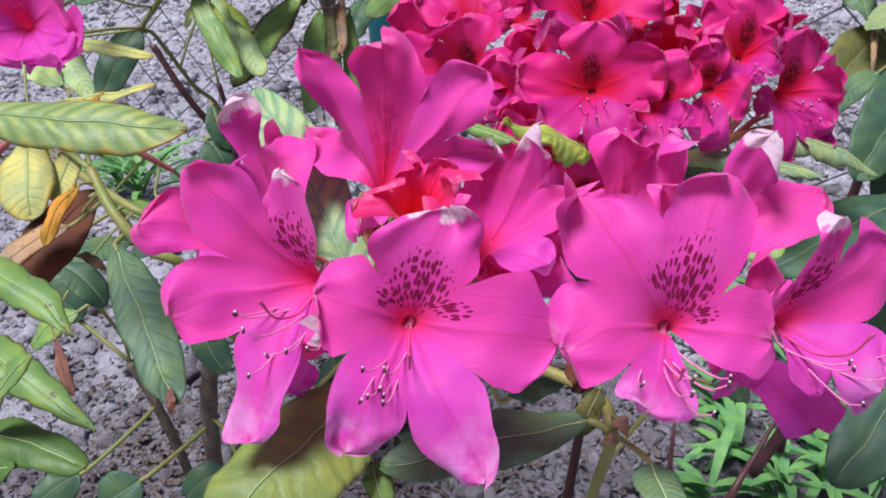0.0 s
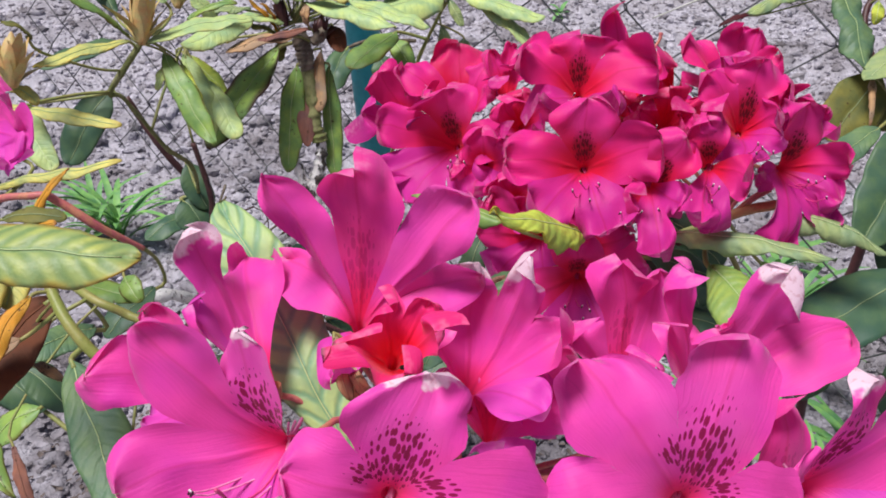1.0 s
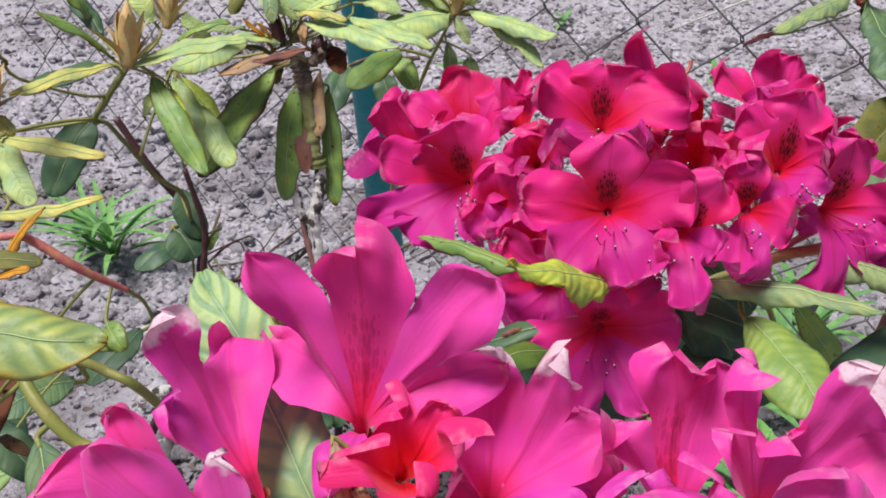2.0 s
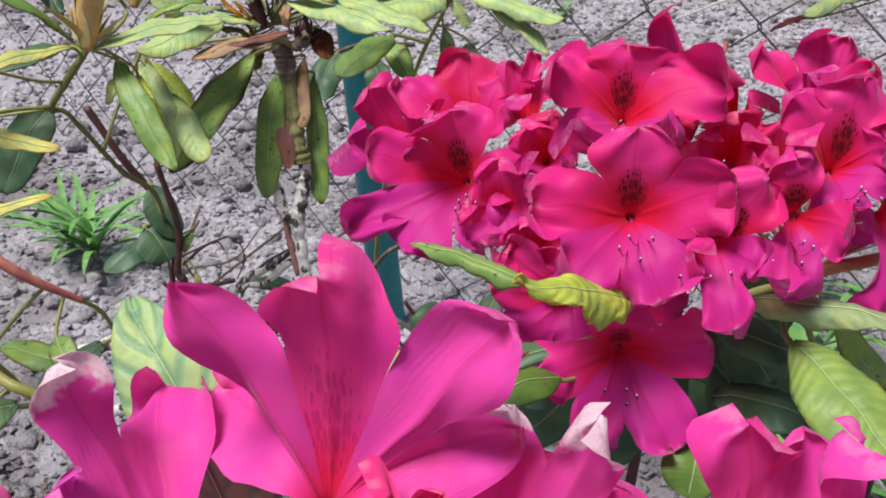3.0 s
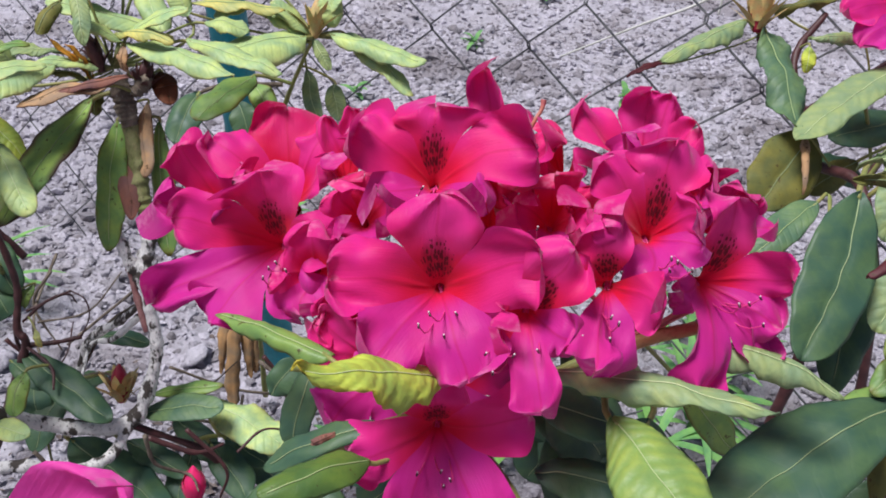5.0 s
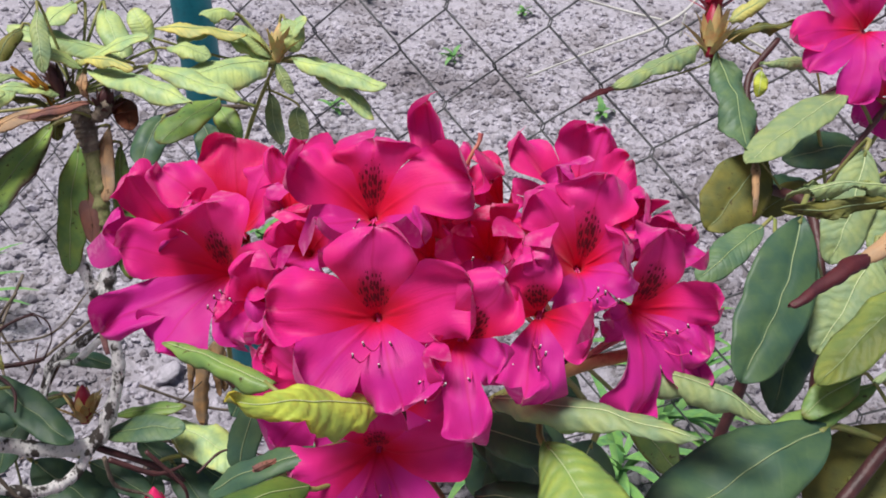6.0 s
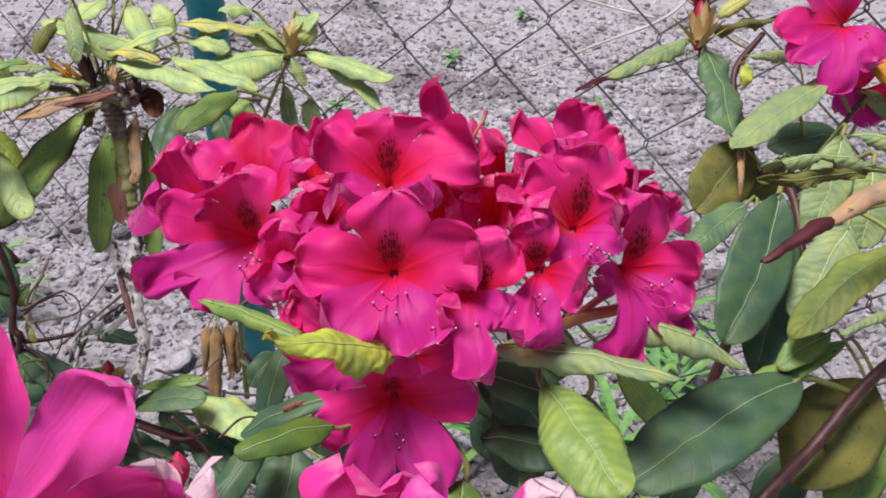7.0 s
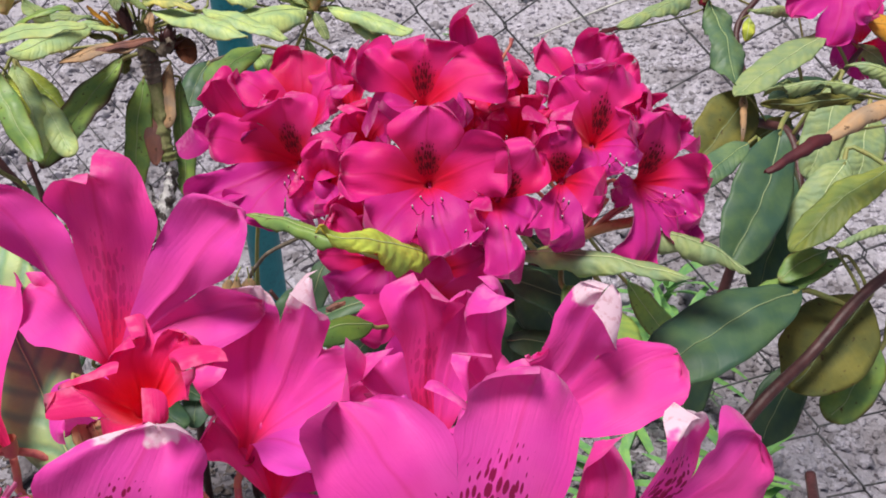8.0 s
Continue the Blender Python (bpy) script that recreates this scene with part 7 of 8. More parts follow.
# ---- leaves round the pink truss ----
leaf((-0.1768, 0.3242, 0.5716), (-0.0913, 0.3109, 0.5685), (0.0000, -0.4555, 0.8903), 0.0212, 'striped', 'yellow-green rhododendron leaf with dark green veins', roll=1.25, wave=0.0006, seed=212, stalk=(-0.1914, 0.3282, 0.5685))
leaf((-0.1996, 0.4158, 0.5201), (-0.1894, 0.3787, 0.4960), (0.0000, -0.6753, 0.7376), 0.0275, 'cream', 'pale yellowing rhododendron leaf', seed=213, stalk=(-0.1610, 0.3906, 0.5165))
leaf((-0.1761, 0.4135, 0.5162), (-0.1820, 0.3920, 0.4990), (0.0000, -0.6753, 0.7376), 0.0155, 'cream', 'pale yellowing rhododendron leaf', seed=214, stalk=(-0.1610, 0.3906, 0.5165))
leaf((-0.1628, 0.3777, 0.5142), (-0.1732, 0.3552, 0.4952), (0.0000, -0.6753, 0.7376), 0.0085, 'amber', 'yellow withered rhododendron leaf', seed=215, stalk=(-0.1565, 0.3840, 0.5126))
leaf((-0.1694, 0.3733, 0.4966), (-0.1979, 0.3490, 0.4846), (0.0000, -0.4929, 0.8701), 0.0125, 'dry', 'dry brown shrivelled rhododendron leaf', seed=216, stalk=(-0.1519, 0.3775, 0.5086))
leaf((-0.1622, 0.3944, 0.5031), (-0.2023, 0.3622, 0.4673), (0.0000, -0.5883, 0.8086), 0.0287, 'rust', 'dark brown underside of a withered leaf', seed=217, stalk=(-0.1599, 0.3890, 0.5155))
leaf((-0.1722, 0.2933, 0.5281), (-0.1248, 0.2624, 0.5146), (0.0000, -0.2588, 0.9659), 0.0147, 'mid', 'plain mid-green leathery rhododendron leaf', roll=1.35, seed=218, stalk=(-0.1833, 0.2989, 0.5199))
leaf((-0.1672, 0.2700, 0.5077), (-0.1135, 0.2380, 0.4923), (0.0000, -0.2588, 0.9659), 0.0142, 'mid', 'plain mid-green leathery rhododendron leaf', roll=1.35, seed=219, stalk=(-0.1735, 0.2705, 0.4974))
leaf((-0.1621, 0.2460, 0.4861), (-0.1138, 0.2250, 0.4897), (0.0000, -0.2588, 0.9659), 0.0164, 'deep', 'plain mid-green leathery rhododendron leaf', roll=1.0, seed=220, stalk=(-0.1685, 0.2535, 0.4850))
leaf((-0.1496, 0.2388, 0.4936), (-0.1264, 0.2340, 0.5253), (-0.3030, -0.4473, 0.8415), 0.0083, 'mid', 'plain mid-green leathery rhododendron leaf', seed=221, stalk=(-0.1685, 0.2535, 0.4850))
leaf((-0.1621, 0.2350, 0.4670), (-0.1376, 0.2248, 0.4893), (0.0000, -0.3928, 0.9196), 0.0112, 'deep', 'plain mid-green leathery rhododendron leaf', seed=222, stalk=(-0.1715, 0.2524, 0.4725))
leaf((-0.1460, 0.3645, 0.4913), (-0.1077, 0.2975, 0.4553), (0.1010, -0.5853, 0.8045), 0.0221, 'blue', 'drooping green leaf with a reddish tip', seed=223, stalk=(-0.1398, 0.3666, 0.4974))
leaf((-0.1110, 0.3023, 0.4596), (-0.1080, 0.2937, 0.4526), (0.1010, -0.5853, 0.8045), 0.0041, 'mauve', 'reddish withered tip of a leaf', seed=224, stalk=(-0.1193, 0.3635, 0.4835))
leaf((-0.2023, 0.4287, 0.4425), (-0.1783, 0.4182, 0.4243), (0.0000, -0.2588, 0.9659), 0.0180, 'dark', 'low dark blue-green rhododendron leaf', seed=225, stalk=(-0.1755, 0.4650, 0.4597))
leaf((-0.2053, 0.4092, 0.4087), (-0.1969, 0.3941, 0.3827), (0.0000, -0.7823, 0.6229), 0.0060, 'mauve', 'withered pinkish-brown hanging leaf', roll=1.2, seed=226, stalk=(-0.1695, 0.4616, 0.4584))
leaf((-0.1739, 0.3885, 0.4729), (-0.1604, 0.3844, 0.4659), (0.0000, -0.2588, 0.9659), 0.0059, 'dry', 'dry brown shrivelled rhododendron leaf', seed=227, stalk=(-0.1542, 0.3807, 0.5106))
leaf((-0.2607, 0.5090, 0.3816), (-0.2283, 0.4982, 0.3629), (0.0000, -0.7823, 0.6229), 0.0288, 'dark', 'low dark blue-green rhododendron leaf', seed=230, stalk=(-0.1995, 0.4838, 0.3379))
# three low leaves added to darken the soil where it lies in shade
leaf((-0.1763, 0.4088, 0.3081), (-0.1994, 0.4006, 0.2938), (0.0000, -0.7823, 0.6229), 0.0264, 'dark', 'low dark blue-green rhododendron leaf', seed=241, stalk=(-0.1458, 0.4557, 0.3106))
leaf((-0.1268, 0.4121, 0.3138), (-0.1499, 0.4039, 0.2995), (0.0000, -0.7823, 0.6229), 0.0231, 'dark', 'low dark blue-green rhododendron leaf', seed=242, stalk=(-0.1450, 0.4546, 0.3185))
leaf((-0.2165, 0.4179, 0.3039), (-0.2390, 0.4006, 0.2938), (0.0000, -0.7823, 0.6229), 0.0233, 'dark', 'low dark blue-green rhododendron leaf', seed=243, stalk=(-0.1853, 0.4768, 0.3081))
leaf((-0.1459, 0.4650, 0.3854), (-0.1268, 0.4402, 0.3624), (0.0000, -0.7823, 0.6229), 0.0200, 'dark', 'low dark blue-green rhododendron leaf', seed=244, stalk=(-0.1343, 0.4564, 0.3857))
leaf((-0.0233, 0.2782, 0.5118), (-0.0702, 0.3440, 0.5719), (-0.0508, -0.7093, 0.7030), 0.0260, 'banded', 'pale green rhododendron leaf with blue-green veins', roll=0.3, seed=245, stalk=(-0.0173, 0.2823, 0.5170))
leaf((-0.0229, 0.2542, 0.5002), (-0.0647, 0.1926, 0.4936), (0.0000, -0.2588, 0.9659), 0.0381, 'moss', 'yellow-green rhododendron leaf with dark green veins', roll=0.5, seed=246, stalk=(-0.0132, 0.2824, 0.5134))
leaf((0.0469, 0.2362, 0.4991), (-0.0187, 0.2253, 0.4903), (0.0000, -0.1893, 0.9819), 0.0222, 'blue', 'grey-green rhododendron leaf below the flowers', roll=0.5, seed=247, stalk=(0.0533, 0.2306, 0.4995))
leaf((0.0615, 0.2106, 0.5048), (0.0641, 0.1862, 0.5026), (0.0000, -0.3928, 0.9196), 0.0123, 'blue', 'grey-green rhododendron leaf below the flowers', seed=248, stalk=(0.0542, 0.2302, 0.4987))
leaf((0.1747, 0.2731, 0.4931), (0.1333, 0.2369, 0.4703), (-0.1990, -0.5765, 0.7925), 0.0238, 'dark', 'leathery dark green rhododendron leaf with a pale midrib', seed=249, stalk=(0.1781, 0.2772, 0.4939))
leaf((0.0484, 0.2493, 0.5017), (0.0402, 0.2500, 0.5129), (0.0000, -0.5883, 0.8086), 0.0113, 'rust', 'dark brown withered rhododendron leaf', seed=250, stalk=(0.0507, 0.2512, 0.4986))
leaf((0.0517, 0.2469, 0.5036), (0.0439, 0.2379, 0.4920), (0.0000, -0.7823, 0.6229), 0.0093, 'olive', 'olive bract on the shoot', seed=251, stalk=(0.0529, 0.2470, 0.4991))
leaf((0.0555, 0.2344, 0.5021), (0.0587, 0.2302, 0.4987), (0.0000, -0.7823, 0.6229), 0.0047, 'dry', 'dry brown shrivelled rhododendron leaf', roll=1.5, seed=252, stalk=(0.0542, 0.2363, 0.4993))
leaf((0.0555, 0.2317, 0.4974), (0.0497, 0.2293, 0.4971), (0.0000, -0.7823, 0.6229), 0.0040, 'dry', 'dry brown shrivelled rhododendron leaf', roll=1.5, seed=253, stalk=(0.0541, 0.2344, 0.4971))
leaf((-0.0166, 0.2532, 0.4786), (-0.0048, 0.2453, 0.4648), (0.0000, -0.2588, 0.9659), 0.0139, 'dark', 'leathery dark green rhododendron leaf with a pale midrib', seed=254, stalk=(0.0004, 0.2818, 0.5044))
leaf((-0.0231, 0.2332, 0.4839), (-0.0169, 0.2185, 0.4784), (0.0000, -0.7823, 0.6229), 0.0110, 'mid', 'plain mid-green leathery rhododendron leaf', seed=255, stalk=(-0.0054, 0.2821, 0.5080))
leaf((-0.0484, 0.2849, 0.4734), (-0.0311, 0.2903, 0.4828), (0.0000, -0.2588, 0.9659), 0.0130, 'dark', 'leathery dark green rhododendron leaf with a pale midrib', seed=256, stalk=(-0.0154, 0.2824, 0.5152))
leaf((0.0251, 0.2838, 0.4715), (0.0467, 0.2881, 0.4790), (0.0000, -0.2588, 0.9659), 0.0173, 'dark', 'leathery dark green rhododendron leaf with a pale midrib', seed=257, stalk=(0.0182, 0.2765, 0.4975))
leaf((0.1086, 0.3018, 0.4628), (0.1245, 0.2996, 0.4588), (0.0000, -0.2588, 0.9659), 0.0160, 'dark', 'leathery dark green rhododendron leaf with a pale midrib', seed=258, stalk=(0.0522, 0.2476, 0.4489))
leaf((-0.0272, 0.2814, 0.5574), (-0.0217, 0.2695, 0.5429), (0.0000, -0.7823, 0.6229), 0.0056, 'dry', 'dry papery tan bract', roll=0.8, seed=259, stalk=(-0.0202, 0.2812, 0.5511))
leaf((-0.0242, 0.2768, 0.5534), (-0.0176, 0.2694, 0.5425), (0.0000, -0.7823, 0.6229), 0.0034, 'dry', 'dry papery tan bract', roll=1.2, seed=260, stalk=(-0.0202, 0.2812, 0.5511))
branch([(-0.0202, 0.2812, 0.5511), (-0.0219, 0.2772, 0.5402), (-0.0189, 0.2822, 0.5187), (0.0116, 0.2813, 0.4972)], [0.0011, 0.0013, 0.0014, 0.0017], TWIG_TAN, 'dried tan flower stalk', seed=261, knots=0.3)
branch([(0.0116, 0.2813, 0.4972), (0.0492, 0.2532, 0.4986), (0.0542, 0.2340, 0.4953), (0.0522, 0.2476, 0.4489), (0.0348, 0.3041, 0.2267), (0.0365, 0.3906, -0.2235)], [0.0021, 0.0021, 0.0020, 0.0020, 0.0030, 0.0053], TWIG_GREEN, 'shoot that carries the pink truss', seed=262, knots=0.1)
branch([(0.1849, 0.3941, 0.3827), (0.1669, 0.3791, 0.3567), (0.1459, 0.3596, 0.3229), (0.1318, 0.3739, 0.1477)], [0.0005, 0.0015, 0.0024, 0.0032], TWIG, 'dark red-brown rhododendron shoot', seed=263, knots=0.1)
branch([(0.1373, 0.4336, 0.3510), (0.1324, 0.4121, 0.3138), (0.1408, 0.4190, 0.2257)], [0.0005, 0.0017, 0.0025], TWIG, 'dark red-brown rhododendron shoot', seed=264, knots=0.1)
branch([(-0.1610, 0.3906, 0.5165), (-0.1472, 0.3720, 0.5044), (-0.1321, 0.3639, 0.4902), (-0.1159, 0.3674, 0.4763), (-0.1092, 0.4092, 0.4087)], [0.0023, 0.0025, 0.0025, 0.0023, 0.0027], TWIG_GREEN, 'green young rhododendron shoot', seed=265, knots=0.08)
branch([(-0.1995, 0.4838, 0.3379), (-0.1801, 0.4776, 0.2872), (-0.1781, 0.5098, 0.1830)], [0.0032, 0.0033, 0.0038], BARK, 'dark bare stem near the ground', seed=266, knots=0.2)
branch([(-0.1334, 0.4567, 0.3910), (-0.1441, 0.4537, 0.3259), (-0.1537, 0.4734, 0.2199)], [0.0053, 0.0052, 0.0055], BARK, 'dark bare stem near the ground', seed=267, knots=0.2)
branch([(-0.2931, 0.9256, 0.4033), (-0.2643, 0.9189, 0.3516), (-0.2365, 0.9263, 0.3045)], [0.0034, 0.0035, 0.0036], TWIG, 'dark bare twig near the soil', seed=268, knots=0.2)

# ---- weeds and straw ----
strappy_weed((0.4259, 1.0256, 0.0000), 18, 0.140, "bright green leafy weed growing on the soil", 3, width=0.012)
strappy_weed((0.4954, 1.1983, 0.0000), 16, 0.130, "bright green leafy weed growing on the soil", 4, width=0.012)
strappy_weed((0.3670, 0.9665, -0.0000), 16, 0.130, "bright green leafy weed growing on the soil", 5, width=0.012)
strappy_weed((0.4881, 1.1041, 0.0000), 14, 0.120, "bright green leafy weed growing on the soil", 6, width=0.010)
strappy_weed((0.3110, 0.7555, -0.0000), 15, 0.095, "bright green leafy weed growing on the soil", 7, width=0.011)
strappy_weed((0.3952, 0.7912, 0.0000), 15, 0.103, "bright green leafy weed growing on the soil", 8, width=0.011)
strappy_weed((0.2651, 0.6902, 0.0000), 15, 0.095, "bright green leafy weed growing on the soil", 9, width=0.011)
strappy_weed((0.4590, 0.8291, 0.0000), 15, 0.095, "bright green leafy weed growing on the soil", 10, width=0.011)
strappy_weed((0.3439, 0.7059, 0.0000), 15, 0.103, "bright green leafy weed growing on the soil", 11, width=0.011)
strappy_weed((0.4583, 0.7469, 0.0000), 15, 0.095, "bright green leafy weed growing on the soil", 12, width=0.011)
strappy_weed((0.3180, 0.8291, 0.0000), 15, 0.079, "bright green leafy weed growing on the soil", 13, width=0.011)
strappy_weed((0.4015, 0.7385, 0.0000), 15, 0.095, "bright green leafy weed growing on the soil", 14, width=0.011)
strappy_weed((-0.4860, 1.3600, 0.0000), 26, 0.150, "upright bright green weed with narrow blades", 15, width=0.011, steep=50)
strappy_weed((-0.5300, 1.3900, 0.0000), 18, 0.130, "bright green leafy weed growing on the soil", 16, width=0.010, steep=45)
strappy_weed((0.2190, 0.9985, 0.0000), 12, 0.100, "bright green leafy weed growing on the soil", 17, width=0.010)
strappy_weed((0.0243, 1.0136, 0.0000), 8, 0.070, "bright green leafy weed growing on the soil", 18, width=0.010)
strappy_weed((0.6613, 3.1736, 0.0000), 9, 0.05, "tiny green seedling on the soil", 40, width=0.014)
strappy_weed((0.3721, 2.6532, 0.0000), 9, 0.05, "tiny green seedling on the soil", 41, width=0.014)
strappy_weed((0.6649, 2.1979, 0.0000), 9, 0.05, "tiny green seedling on the soil", 42, width=0.014)
strappy_weed((0.1569, 3.4222, 0.0000), 9, 0.05, "tiny green seedling on the soil", 43, width=0.014)
strappy_weed((0.0511, 2.2607, 0.0000), 9, 0.05, "tiny green seedling on the soil", 44, width=0.014)
strappy_weed((-0.0712, 1.5924, 0.0000), 9, 0.05, "tiny green seedling on the soil", 45, width=0.014)
branch([(0.2662, 1.1390, 0.4147), (0.3348, 1.0968, 0.4584), (0.3825, 1.0806, 0.4820), (0.4086, 1.0757, 0.5005), (0.4325, 1.0851, 0.5245)], [0.0009, 0.0012, 0.0015, 0.0015, 0.0015], STRAW, 'pale dry straw stalk', seed=269, knots=0.05)
branch([(0.3123, 1.1217, 0.5023), (0.3537, 1.1119, 0.4925), (0.3885, 1.0834, 0.4889)], [0.0012, 0.0012, 0.0012], STRAW, 'pale dry straw stalk', seed=270, knots=0.05)
branch([(0.4085, 1.0744, 0.4979), (0.4056, 1.0742, 0.4746)], [0.0012, 0.0012], STRAW, 'pale dry straw stalk', seed=271, knots=0.05)
branch([(0.4724, 1.0885, 0.4738), (0.5018, 1.0772, 0.4584)], [0.0012, 0.0012], STRAW, 'pale dry straw stalk', seed=272, knots=0.05)

# ---- wood behind and beside the leaves ----
branch([(0.0213, 0.8857, 0.5055), (0.0106, 0.9025, 0.4815), (-0.0096, 0.9337, 0.4293), (-0.0329, 0.9808, 0.3423), (-0.0563, 1.0409, 0.1940), (-0.0626, 1.0898, 0.0276)], [0.0013, 0.0015, 0.0019, 0.0021, 0.0024, 0.0033], TWIG_GREEN, 'brown stem behind the crimson truss', seed=273, knots=0.2)
branch([(-0.0098, 0.9543, 0.4468), (-0.0542, 0.9389, 0.4522), (-0.0803, 0.9273, 0.4468)], [0.0019, 0.0018, 0.0014], BARK, 'brown side twig of the shrub', seed=274, knots=0.2)
branch([(-0.1920, 0.3305, 0.5725), (-0.1847, 0.3032, 0.5252), (-0.1763, 0.2782, 0.5019), (-0.1701, 0.2522, 0.4769), (-0.2098, 0.2793, 0.3838), (-0.3546, 0.3838, -0.0353)], [0.0017, 0.0017, 0.0018, 0.0018, 0.0022, 0.0042], TWIG_GREEN, 'green shoot of the neighbouring branch', seed=275, knots=0.1)
branch([(0.3674, 0.5433, 0.5530), (0.3436, 0.5241, 0.5431), (0.3461, 0.5180, 0.5095), (0.3721, 0.5204, 0.4648), (0.4157, 0.5361, 0.4391)], [0.0023, 0.0022, 0.0022, 0.0026, 0.0028], TWIG, 'dark red-brown rhododendron shoot', seed=276, knots=0.1)
branch([(0.1850, 0.2989, 0.4977), (0.1793, 0.2771, 0.4900), (0.2208, 0.3059, 0.3898), (0.2939, 0.3649, 0.1321)], [0.0017, 0.0017, 0.0020, 0.0029], TWIG, 'dark red-brown rhododendron shoot', seed=277, knots=0.1)
branch([(0.3408, 0.8287, 0.5204), (0.3548, 0.8309, 0.4946), (0.3720, 0.8188, 0.4750), (0.3750, 0.8087, 0.4667)], [0.0026, 0.0027, 0.0027, 0.0027], TWIG, 'dark twig below a bud', seed=278, knots=0.2)
leaf((0.3086, 0.5206, 0.3838), (0.2824, 0.5007, 0.3387), (-0.0840, -0.6273, 0.7743), 0.0281, 'dark', 'leathery dark green rhododendron leaf with a pale midrib', seed=279, stalk=(0.2944, 0.4822, 0.4235))
leaf((0.2678, 0.5615, 0.3663), (0.2532, 0.5572, 0.3100), (-0.0840, -0.6273, 0.7743), 0.0239, 'dark', 'leathery dark green rhododendron leaf with a pale midrib', seed=280, stalk=(0.2742, 0.5800, 0.3650))
leaf((0.0856, 0.5732, 0.3671), (0.0490, 0.5624, 0.3399), (-0.0831, -0.8015, 0.5922), 0.0330, 'dark', 'leathery dark green rhododendron leaf with a pale midrib', seed=281)
leaf((0.1457, 0.5734, 0.3789), (0.1749, 0.5582, 0.3555), (-0.0831, -0.8015, 0.5922), 0.0330, 'dark', 'leathery dark green rhododendron leaf with a pale midrib', seed=282)
leaf((0.1620, 0.5909, 0.3719), (0.1394, 0.5768, 0.3412), (-0.0831, -0.8015, 0.5922), 0.0343, 'dark', 'leathery dark green rhododendron leaf with a pale midrib', seed=283)
leaf((0.1282, 0.5834, 0.3944), (0.1665, 0.5702, 0.3766), (-0.0831, -0.8015, 0.5922), 0.0330, 'dark', 'leathery dark green rhododendron leaf with a pale midrib', seed=284)
leaf((0.1745, 0.5897, 0.3722), (0.1955, 0.5732, 0.3450), (-0.0831, -0.8015, 0.5922), 0.0281, 'dark', 'leathery dark green rhododendron leaf with a pale midrib', seed=285)
leaf((0.0170, 0.8823, 0.5090), (-0.0087, 0.8854, 0.5313), (-0.0445, -0.2931, 0.9551), 0.0170, 'light', 'yellowish light green rhododendron leaf with rolled edges', roll=0.8, seed=286, stalk=(0.0213, 0.8857, 0.5055))
leaf((0.0187, 0.8941, 0.5101), (0.0449, 0.8936, 0.5355), (-0.0445, -0.2931, 0.9551), 0.0182, 'light', 'yellowish light green rhododendron leaf with rolled edges', roll=0.8, seed=287, stalk=(0.0205, 0.8871, 0.5036))
leaf((-0.0655, 0.8555, 0.5285), (-0.0768, 0.8676, 0.5493), (-0.0445, -0.2931, 0.9551), 0.0172, 'light', 'yellowish light green rhododendron leaf with rolled edges', roll=0.8, seed=288, stalk=(-0.1036, 0.7884, 0.5126))
leaf((0.0059, 0.8933, 0.5061), (-0.0209, 0.8818, 0.5008), (-0.0445, -0.2931, 0.9551), 0.0127, 'pale', 'yellowish light green rhododendron leaf with rolled edges', roll=0.8, seed=289, stalk=(0.0181, 0.8908, 0.4985))
leaf((-0.0934, 0.8027, 0.5308), (-0.0548, 0.7960, 0.5469), (-0.0445, -0.2931, 0.9551), 0.0157, 'light', 'yellowish light green rhododendron leaf with rolled edges', roll=0.8, seed=290, stalk=(-0.1036, 0.7884, 0.5126))
leaf((-0.0965, 0.7905, 0.5286), (-0.1242, 0.7788, 0.5443), (-0.0445, -0.2931, 0.9551), 0.0144, 'light', 'yellowish light green rhododendron leaf with rolled edges', roll=0.8, seed=291, stalk=(-0.1036, 0.7884, 0.5126))
leaf((-0.0264, 0.8961, 0.5267), (-0.0488, 0.8741, 0.5238), (-0.0445, -0.2931, 0.9551), 0.0169, 'light', 'yellowish light green rhododendron leaf with rolled edges', roll=0.8, seed=292, stalk=(0.0189, 0.8896, 0.5001))
leaf((0.0440, 0.8998, 0.5042), (0.0650, 0.8878, 0.4855), (-0.0445, -0.2931, 0.9551), 0.0156, 'light', 'yellowish light green rhododendron leaf with rolled edges', roll=0.8, seed=293, stalk=(0.0213, 0.8857, 0.5055))
leaf((-0.1095, 0.7840, 0.5140), (-0.1456, 0.7693, 0.5223), (-0.0445, -0.2931, 0.9551), 0.0144, 'light', 'yellowish light green rhododendron leaf with rolled edges', roll=0.8, seed=294, stalk=(-0.1036, 0.7884, 0.5126))
leaf((-0.1634, 0.7872, 0.5098), (-0.1799, 0.7805, 0.5371), (-0.0445, -0.2931, 0.9551), 0.0187, 'light', 'yellowish light green rhododendron leaf with rolled edges', roll=0.8, seed=295, stalk=(-0.1036, 0.7884, 0.5126))
leaf((-0.1938, 0.7539, 0.3124), (-0.1673, 0.7340, 0.3014), (-0.0445, -0.2931, 0.9551), 0.0173, 'dark', 'low dark blue-green rhododendron leaf', seed=296, stalk=(-0.1884, 0.7531, 0.3080))
leaf((-0.1716, 0.7753, 0.2714), (-0.1866, 0.7393, 0.2434), (-0.0445, -0.2931, 0.9551), 0.0248, 'dark', 'low dark blue-green rhododendron leaf', seed=297, stalk=(-0.1597, 0.7778, 0.2783))
leaf((-0.1486, 0.8122, 0.2596), (-0.1737, 0.7899, 0.2555), (-0.0445, -0.2931, 0.9551), 0.0193, 'dark', 'low dark blue-green rhododendron leaf', seed=298, stalk=(-0.1597, 0.7778, 0.2783))
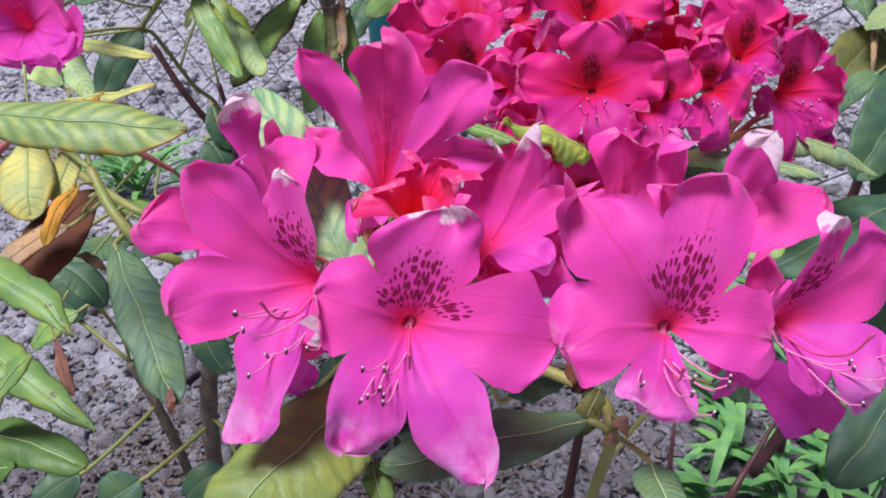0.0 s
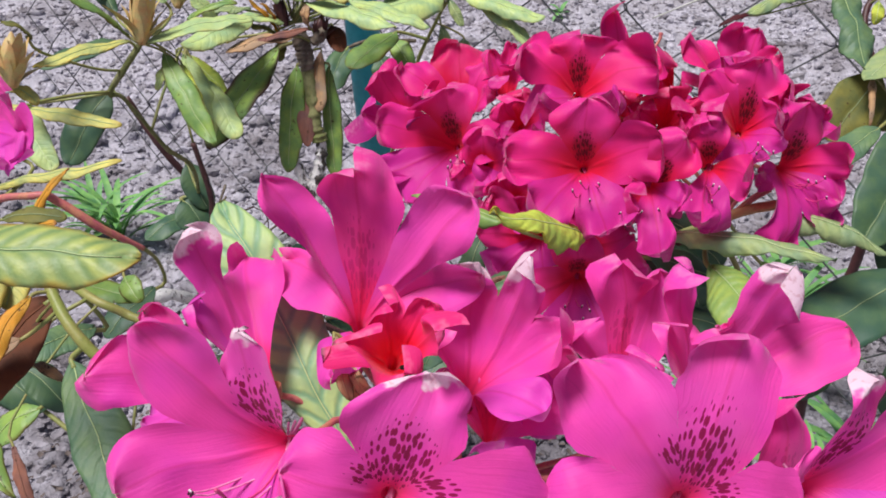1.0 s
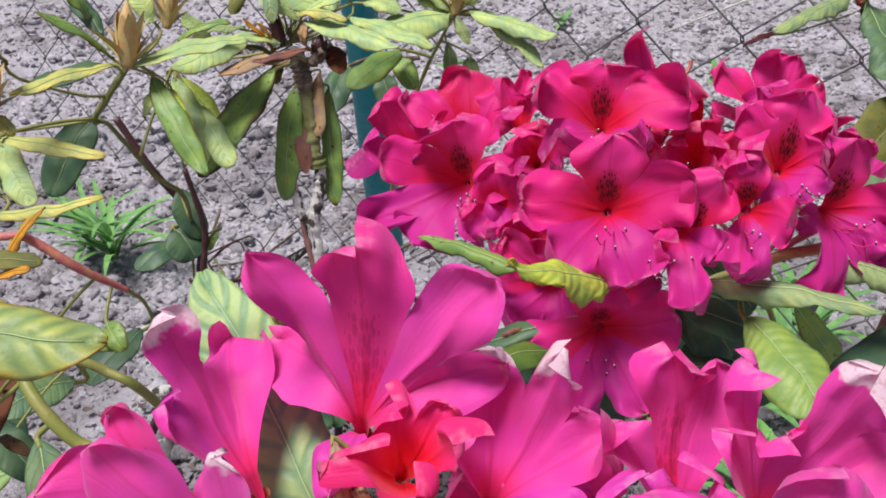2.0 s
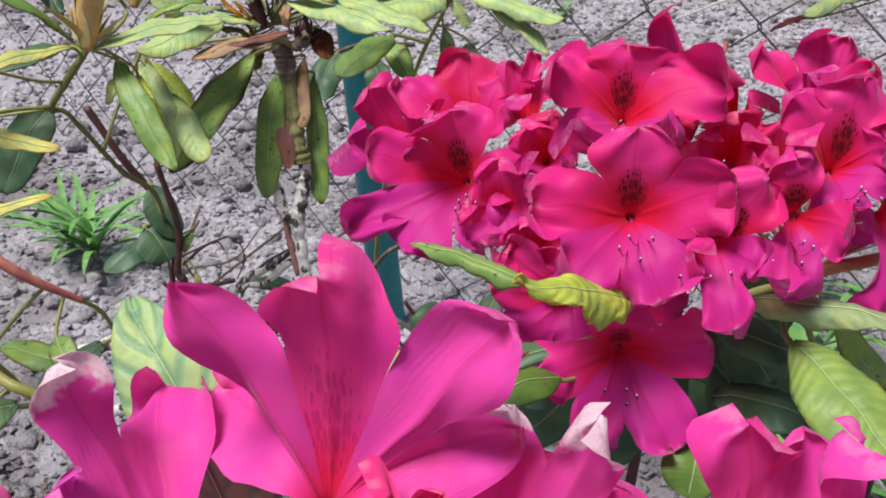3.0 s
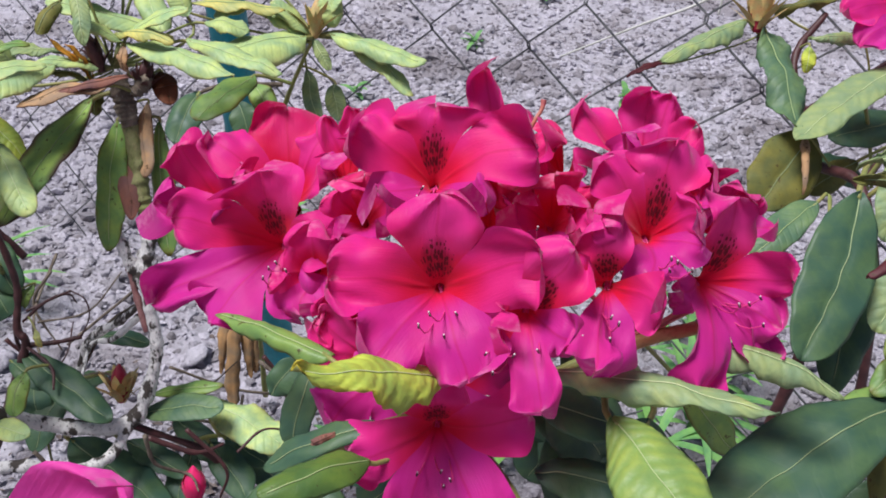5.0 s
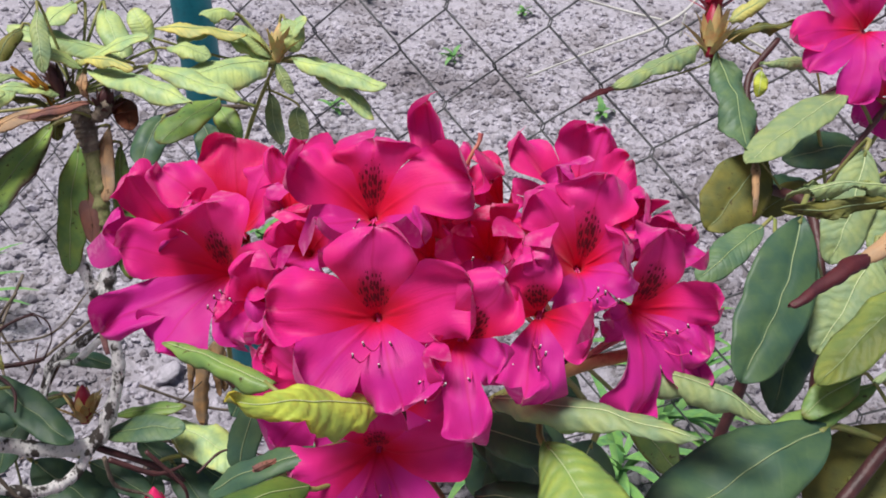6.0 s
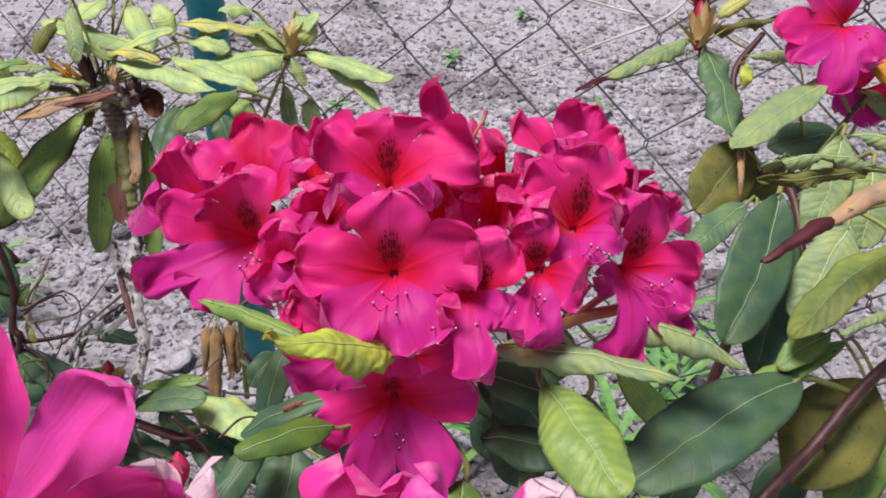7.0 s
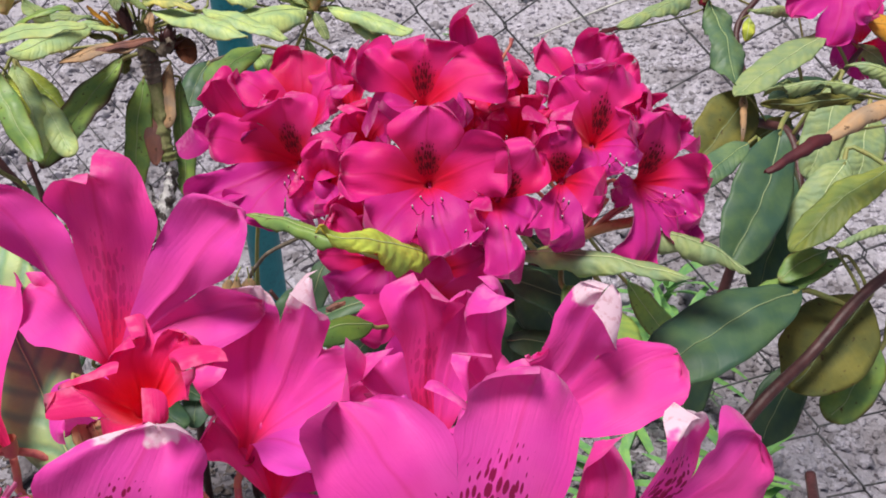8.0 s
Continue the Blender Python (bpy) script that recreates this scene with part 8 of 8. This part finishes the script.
leaf((-0.0964, 0.7909, 0.2292), (-0.0629, 0.7597, 0.2194), (-0.0445, -0.2931, 0.9551), 0.0219, 'dark', 'low dark blue-green rhododendron leaf', seed=299, stalk=(-0.0838, 0.7737, 0.2419))
leaf((-0.1189, 0.7647, 0.2183), (-0.1361, 0.7308, 0.1940), (-0.0445, -0.2931, 0.9551), 0.0298, 'dark', 'low dark blue-green rhododendron leaf', seed=300, stalk=(-0.0836, 0.7487, 0.2093))
leaf((-0.0396, 0.7734, 0.2067), (-0.0035, 0.7382, 0.1900), (-0.0445, -0.2931, 0.9551), 0.0263, 'dark', 'low dark blue-green rhododendron leaf', seed=301, stalk=(-0.0225, 0.7707, 0.2197))
leaf((0.0195, 0.6701, 0.2802), (-0.0017, 0.6429, 0.2678), (-0.0445, -0.2931, 0.9551), 0.0220, 'dark', 'low dark blue-green rhododendron leaf', seed=302, stalk=(0.0413, 0.6563, 0.2810))
leaf((-0.1615, 0.6984, 0.2566), (-0.1814, 0.6742, 0.2501), (-0.0445, -0.2931, 0.9551), 0.0227, 'dark', 'low dark blue-green rhododendron leaf', seed=303, stalk=(-0.1422, 0.6811, 0.2742))
branch([(-0.1597, 0.7778, 0.2783), (-0.1315, 0.7773, 0.3256), (-0.0927, 0.7483, 0.3639)], [0.0011, 0.0011, 0.0010], BARK, 'thin bare twig near the ground', seed=304, knots=0.3)
branch([(-0.2054, 0.9141, 0.3126), (-0.2085, 0.8469, 0.2924), (-0.1838, 0.7823, 0.2823)], [0.0012, 0.0012, 0.0011], BARK, 'thin bare twig near the ground', seed=305, knots=0.3)
branch([(-0.0838, 0.7737, 0.2419), (-0.0410, 0.7658, 0.2351), (-0.0049, 0.7781, 0.2008)], [0.0011, 0.0011, 0.0012], BARK, 'thin bare twig near the ground', seed=306, knots=0.3)
branch([(-0.0442, 0.8027, 0.2398), (-0.0455, 0.7622, 0.2274), (-0.0395, 0.7301, 0.2107)], [0.0012, 0.0011, 0.0011], BARK, 'thin bare twig near the ground', seed=307, knots=0.3)

# ---- tangle of bare twigs ----
branch([(-0.1997, 0.8120, 0.3182), (-0.1735, 0.8261, 0.3239), (-0.1687, 0.8329, 0.3120)], [0.0010, 0.0007, 0.0005], TWIG, 'thin dark bare twig in the tangle below the shrub', seed=800, knots=0.35)
branch([(-0.1908, 0.7903, 0.3646), (-0.1975, 0.7802, 0.3186), (-0.1933, 0.7804, 0.2941)], [0.0020, 0.0016, 0.0011], TWIG, 'thin dark bare twig in the tangle below the shrub', seed=801, knots=0.35)
branch([(-0.1011, 0.7499, 0.3483), (-0.1224, 0.7549, 0.3278), (-0.1414, 0.7646, 0.3169), (-0.1429, 0.7318, 0.3062)], [0.0028, 0.0022, 0.0015, 0.0009], BARK_PALE, 'lichen-flecked bare twig low in the shrub', seed=802, knots=0.35)
branch([(-0.1983, 0.8250, 0.3000), (-0.1624, 0.8361, 0.3021), (-0.1382, 0.8590, 0.3242)], [0.0010, 0.0008, 0.0005], BARK, 'thin dark bare twig in the tangle below the shrub', seed=803, knots=0.35)
branch([(-0.0878, 0.6780, 0.3007), (-0.0596, 0.6805, 0.2850), (-0.0428, 0.6911, 0.2824)], [0.0020, 0.0016, 0.0011], TWIG, 'thin dark bare twig in the tangle below the shrub', seed=804, knots=0.35)
branch([(-0.0503, 0.7506, 0.2732), (-0.0315, 0.7527, 0.2551), (-0.0033, 0.7579, 0.2443)], [0.0009, 0.0007, 0.0005], BARK, 'thin dark bare twig in the tangle below the shrub', seed=805, knots=0.35)
branch([(-0.0186, 0.7465, 0.3144), (-0.0041, 0.7457, 0.2898), (0.0025, 0.7433, 0.2608)], [0.0018, 0.0014, 0.0010], TWIG, 'thin dark bare twig in the tangle below the shrub', seed=806, knots=0.35)
branch([(-0.0853, 0.6626, 0.3149), (-0.0813, 0.6633, 0.2914), (-0.0622, 0.6676, 0.2772), (-0.0524, 0.6433, 0.2847)], [0.0016, 0.0012, 0.0009, 0.0005], BARK, 'thin dark bare twig in the tangle below the shrub', seed=807, knots=0.35)
branch([(-0.2079, 0.7862, 0.3107), (-0.1880, 0.7827, 0.2822), (-0.1972, 0.7774, 0.2448)], [0.0014, 0.0011, 0.0008], TWIG, 'thin dark bare twig in the tangle below the shrub', seed=808, knots=0.35)
branch([(-0.1783, 0.7825, 0.2664), (-0.1475, 0.7956, 0.2713), (-0.1250, 0.7953, 0.2492)], [0.0012, 0.0009, 0.0006], BARK, 'thin dark bare twig in the tangle below the shrub', seed=809, knots=0.35)
branch([(-0.0979, 0.7896, 0.2521), (-0.0737, 0.7993, 0.2492), (-0.0482, 0.8174, 0.2625)], [0.0010, 0.0008, 0.0005], BARK, 'thin dark bare twig in the tangle below the shrub', seed=810, knots=0.35)
branch([(-0.0592, 0.6620, 0.3189), (-0.0369, 0.6578, 0.2894), (-0.0428, 0.6591, 0.2649)], [0.0014, 0.0011, 0.0008], TWIG, 'thin dark bare twig in the tangle below the shrub', seed=811, knots=0.35)
branch([(-0.1544, 0.6640, 0.3046), (-0.1375, 0.6635, 0.2811), (-0.1048, 0.6681, 0.2702)], [0.0014, 0.0011, 0.0008], BARK, 'thin dark bare twig in the tangle below the shrub', seed=812, knots=0.35)
branch([(-0.2123, 0.7835, 0.2620), (-0.1774, 0.8023, 0.2784), (-0.1717, 0.8262, 0.2988)], [0.0010, 0.0007, 0.0005], TWIG, 'thin dark bare twig in the tangle below the shrub', seed=813, knots=0.35)
branch([(-0.0306, 0.6686, 0.2938), (-0.0133, 0.6835, 0.2994), (0.0118, 0.6891, 0.2888)], [0.0010, 0.0008, 0.0006], TWIG, 'thin dark bare twig in the tangle below the shrub', seed=814, knots=0.35)
branch([(-0.1935, 0.8607, 0.3255), (-0.2117, 0.8600, 0.2951), (-0.1937, 0.8514, 0.2564)], [0.0013, 0.0010, 0.0007], BARK, 'thin dark bare twig in the tangle below the shrub', seed=815, knots=0.35)
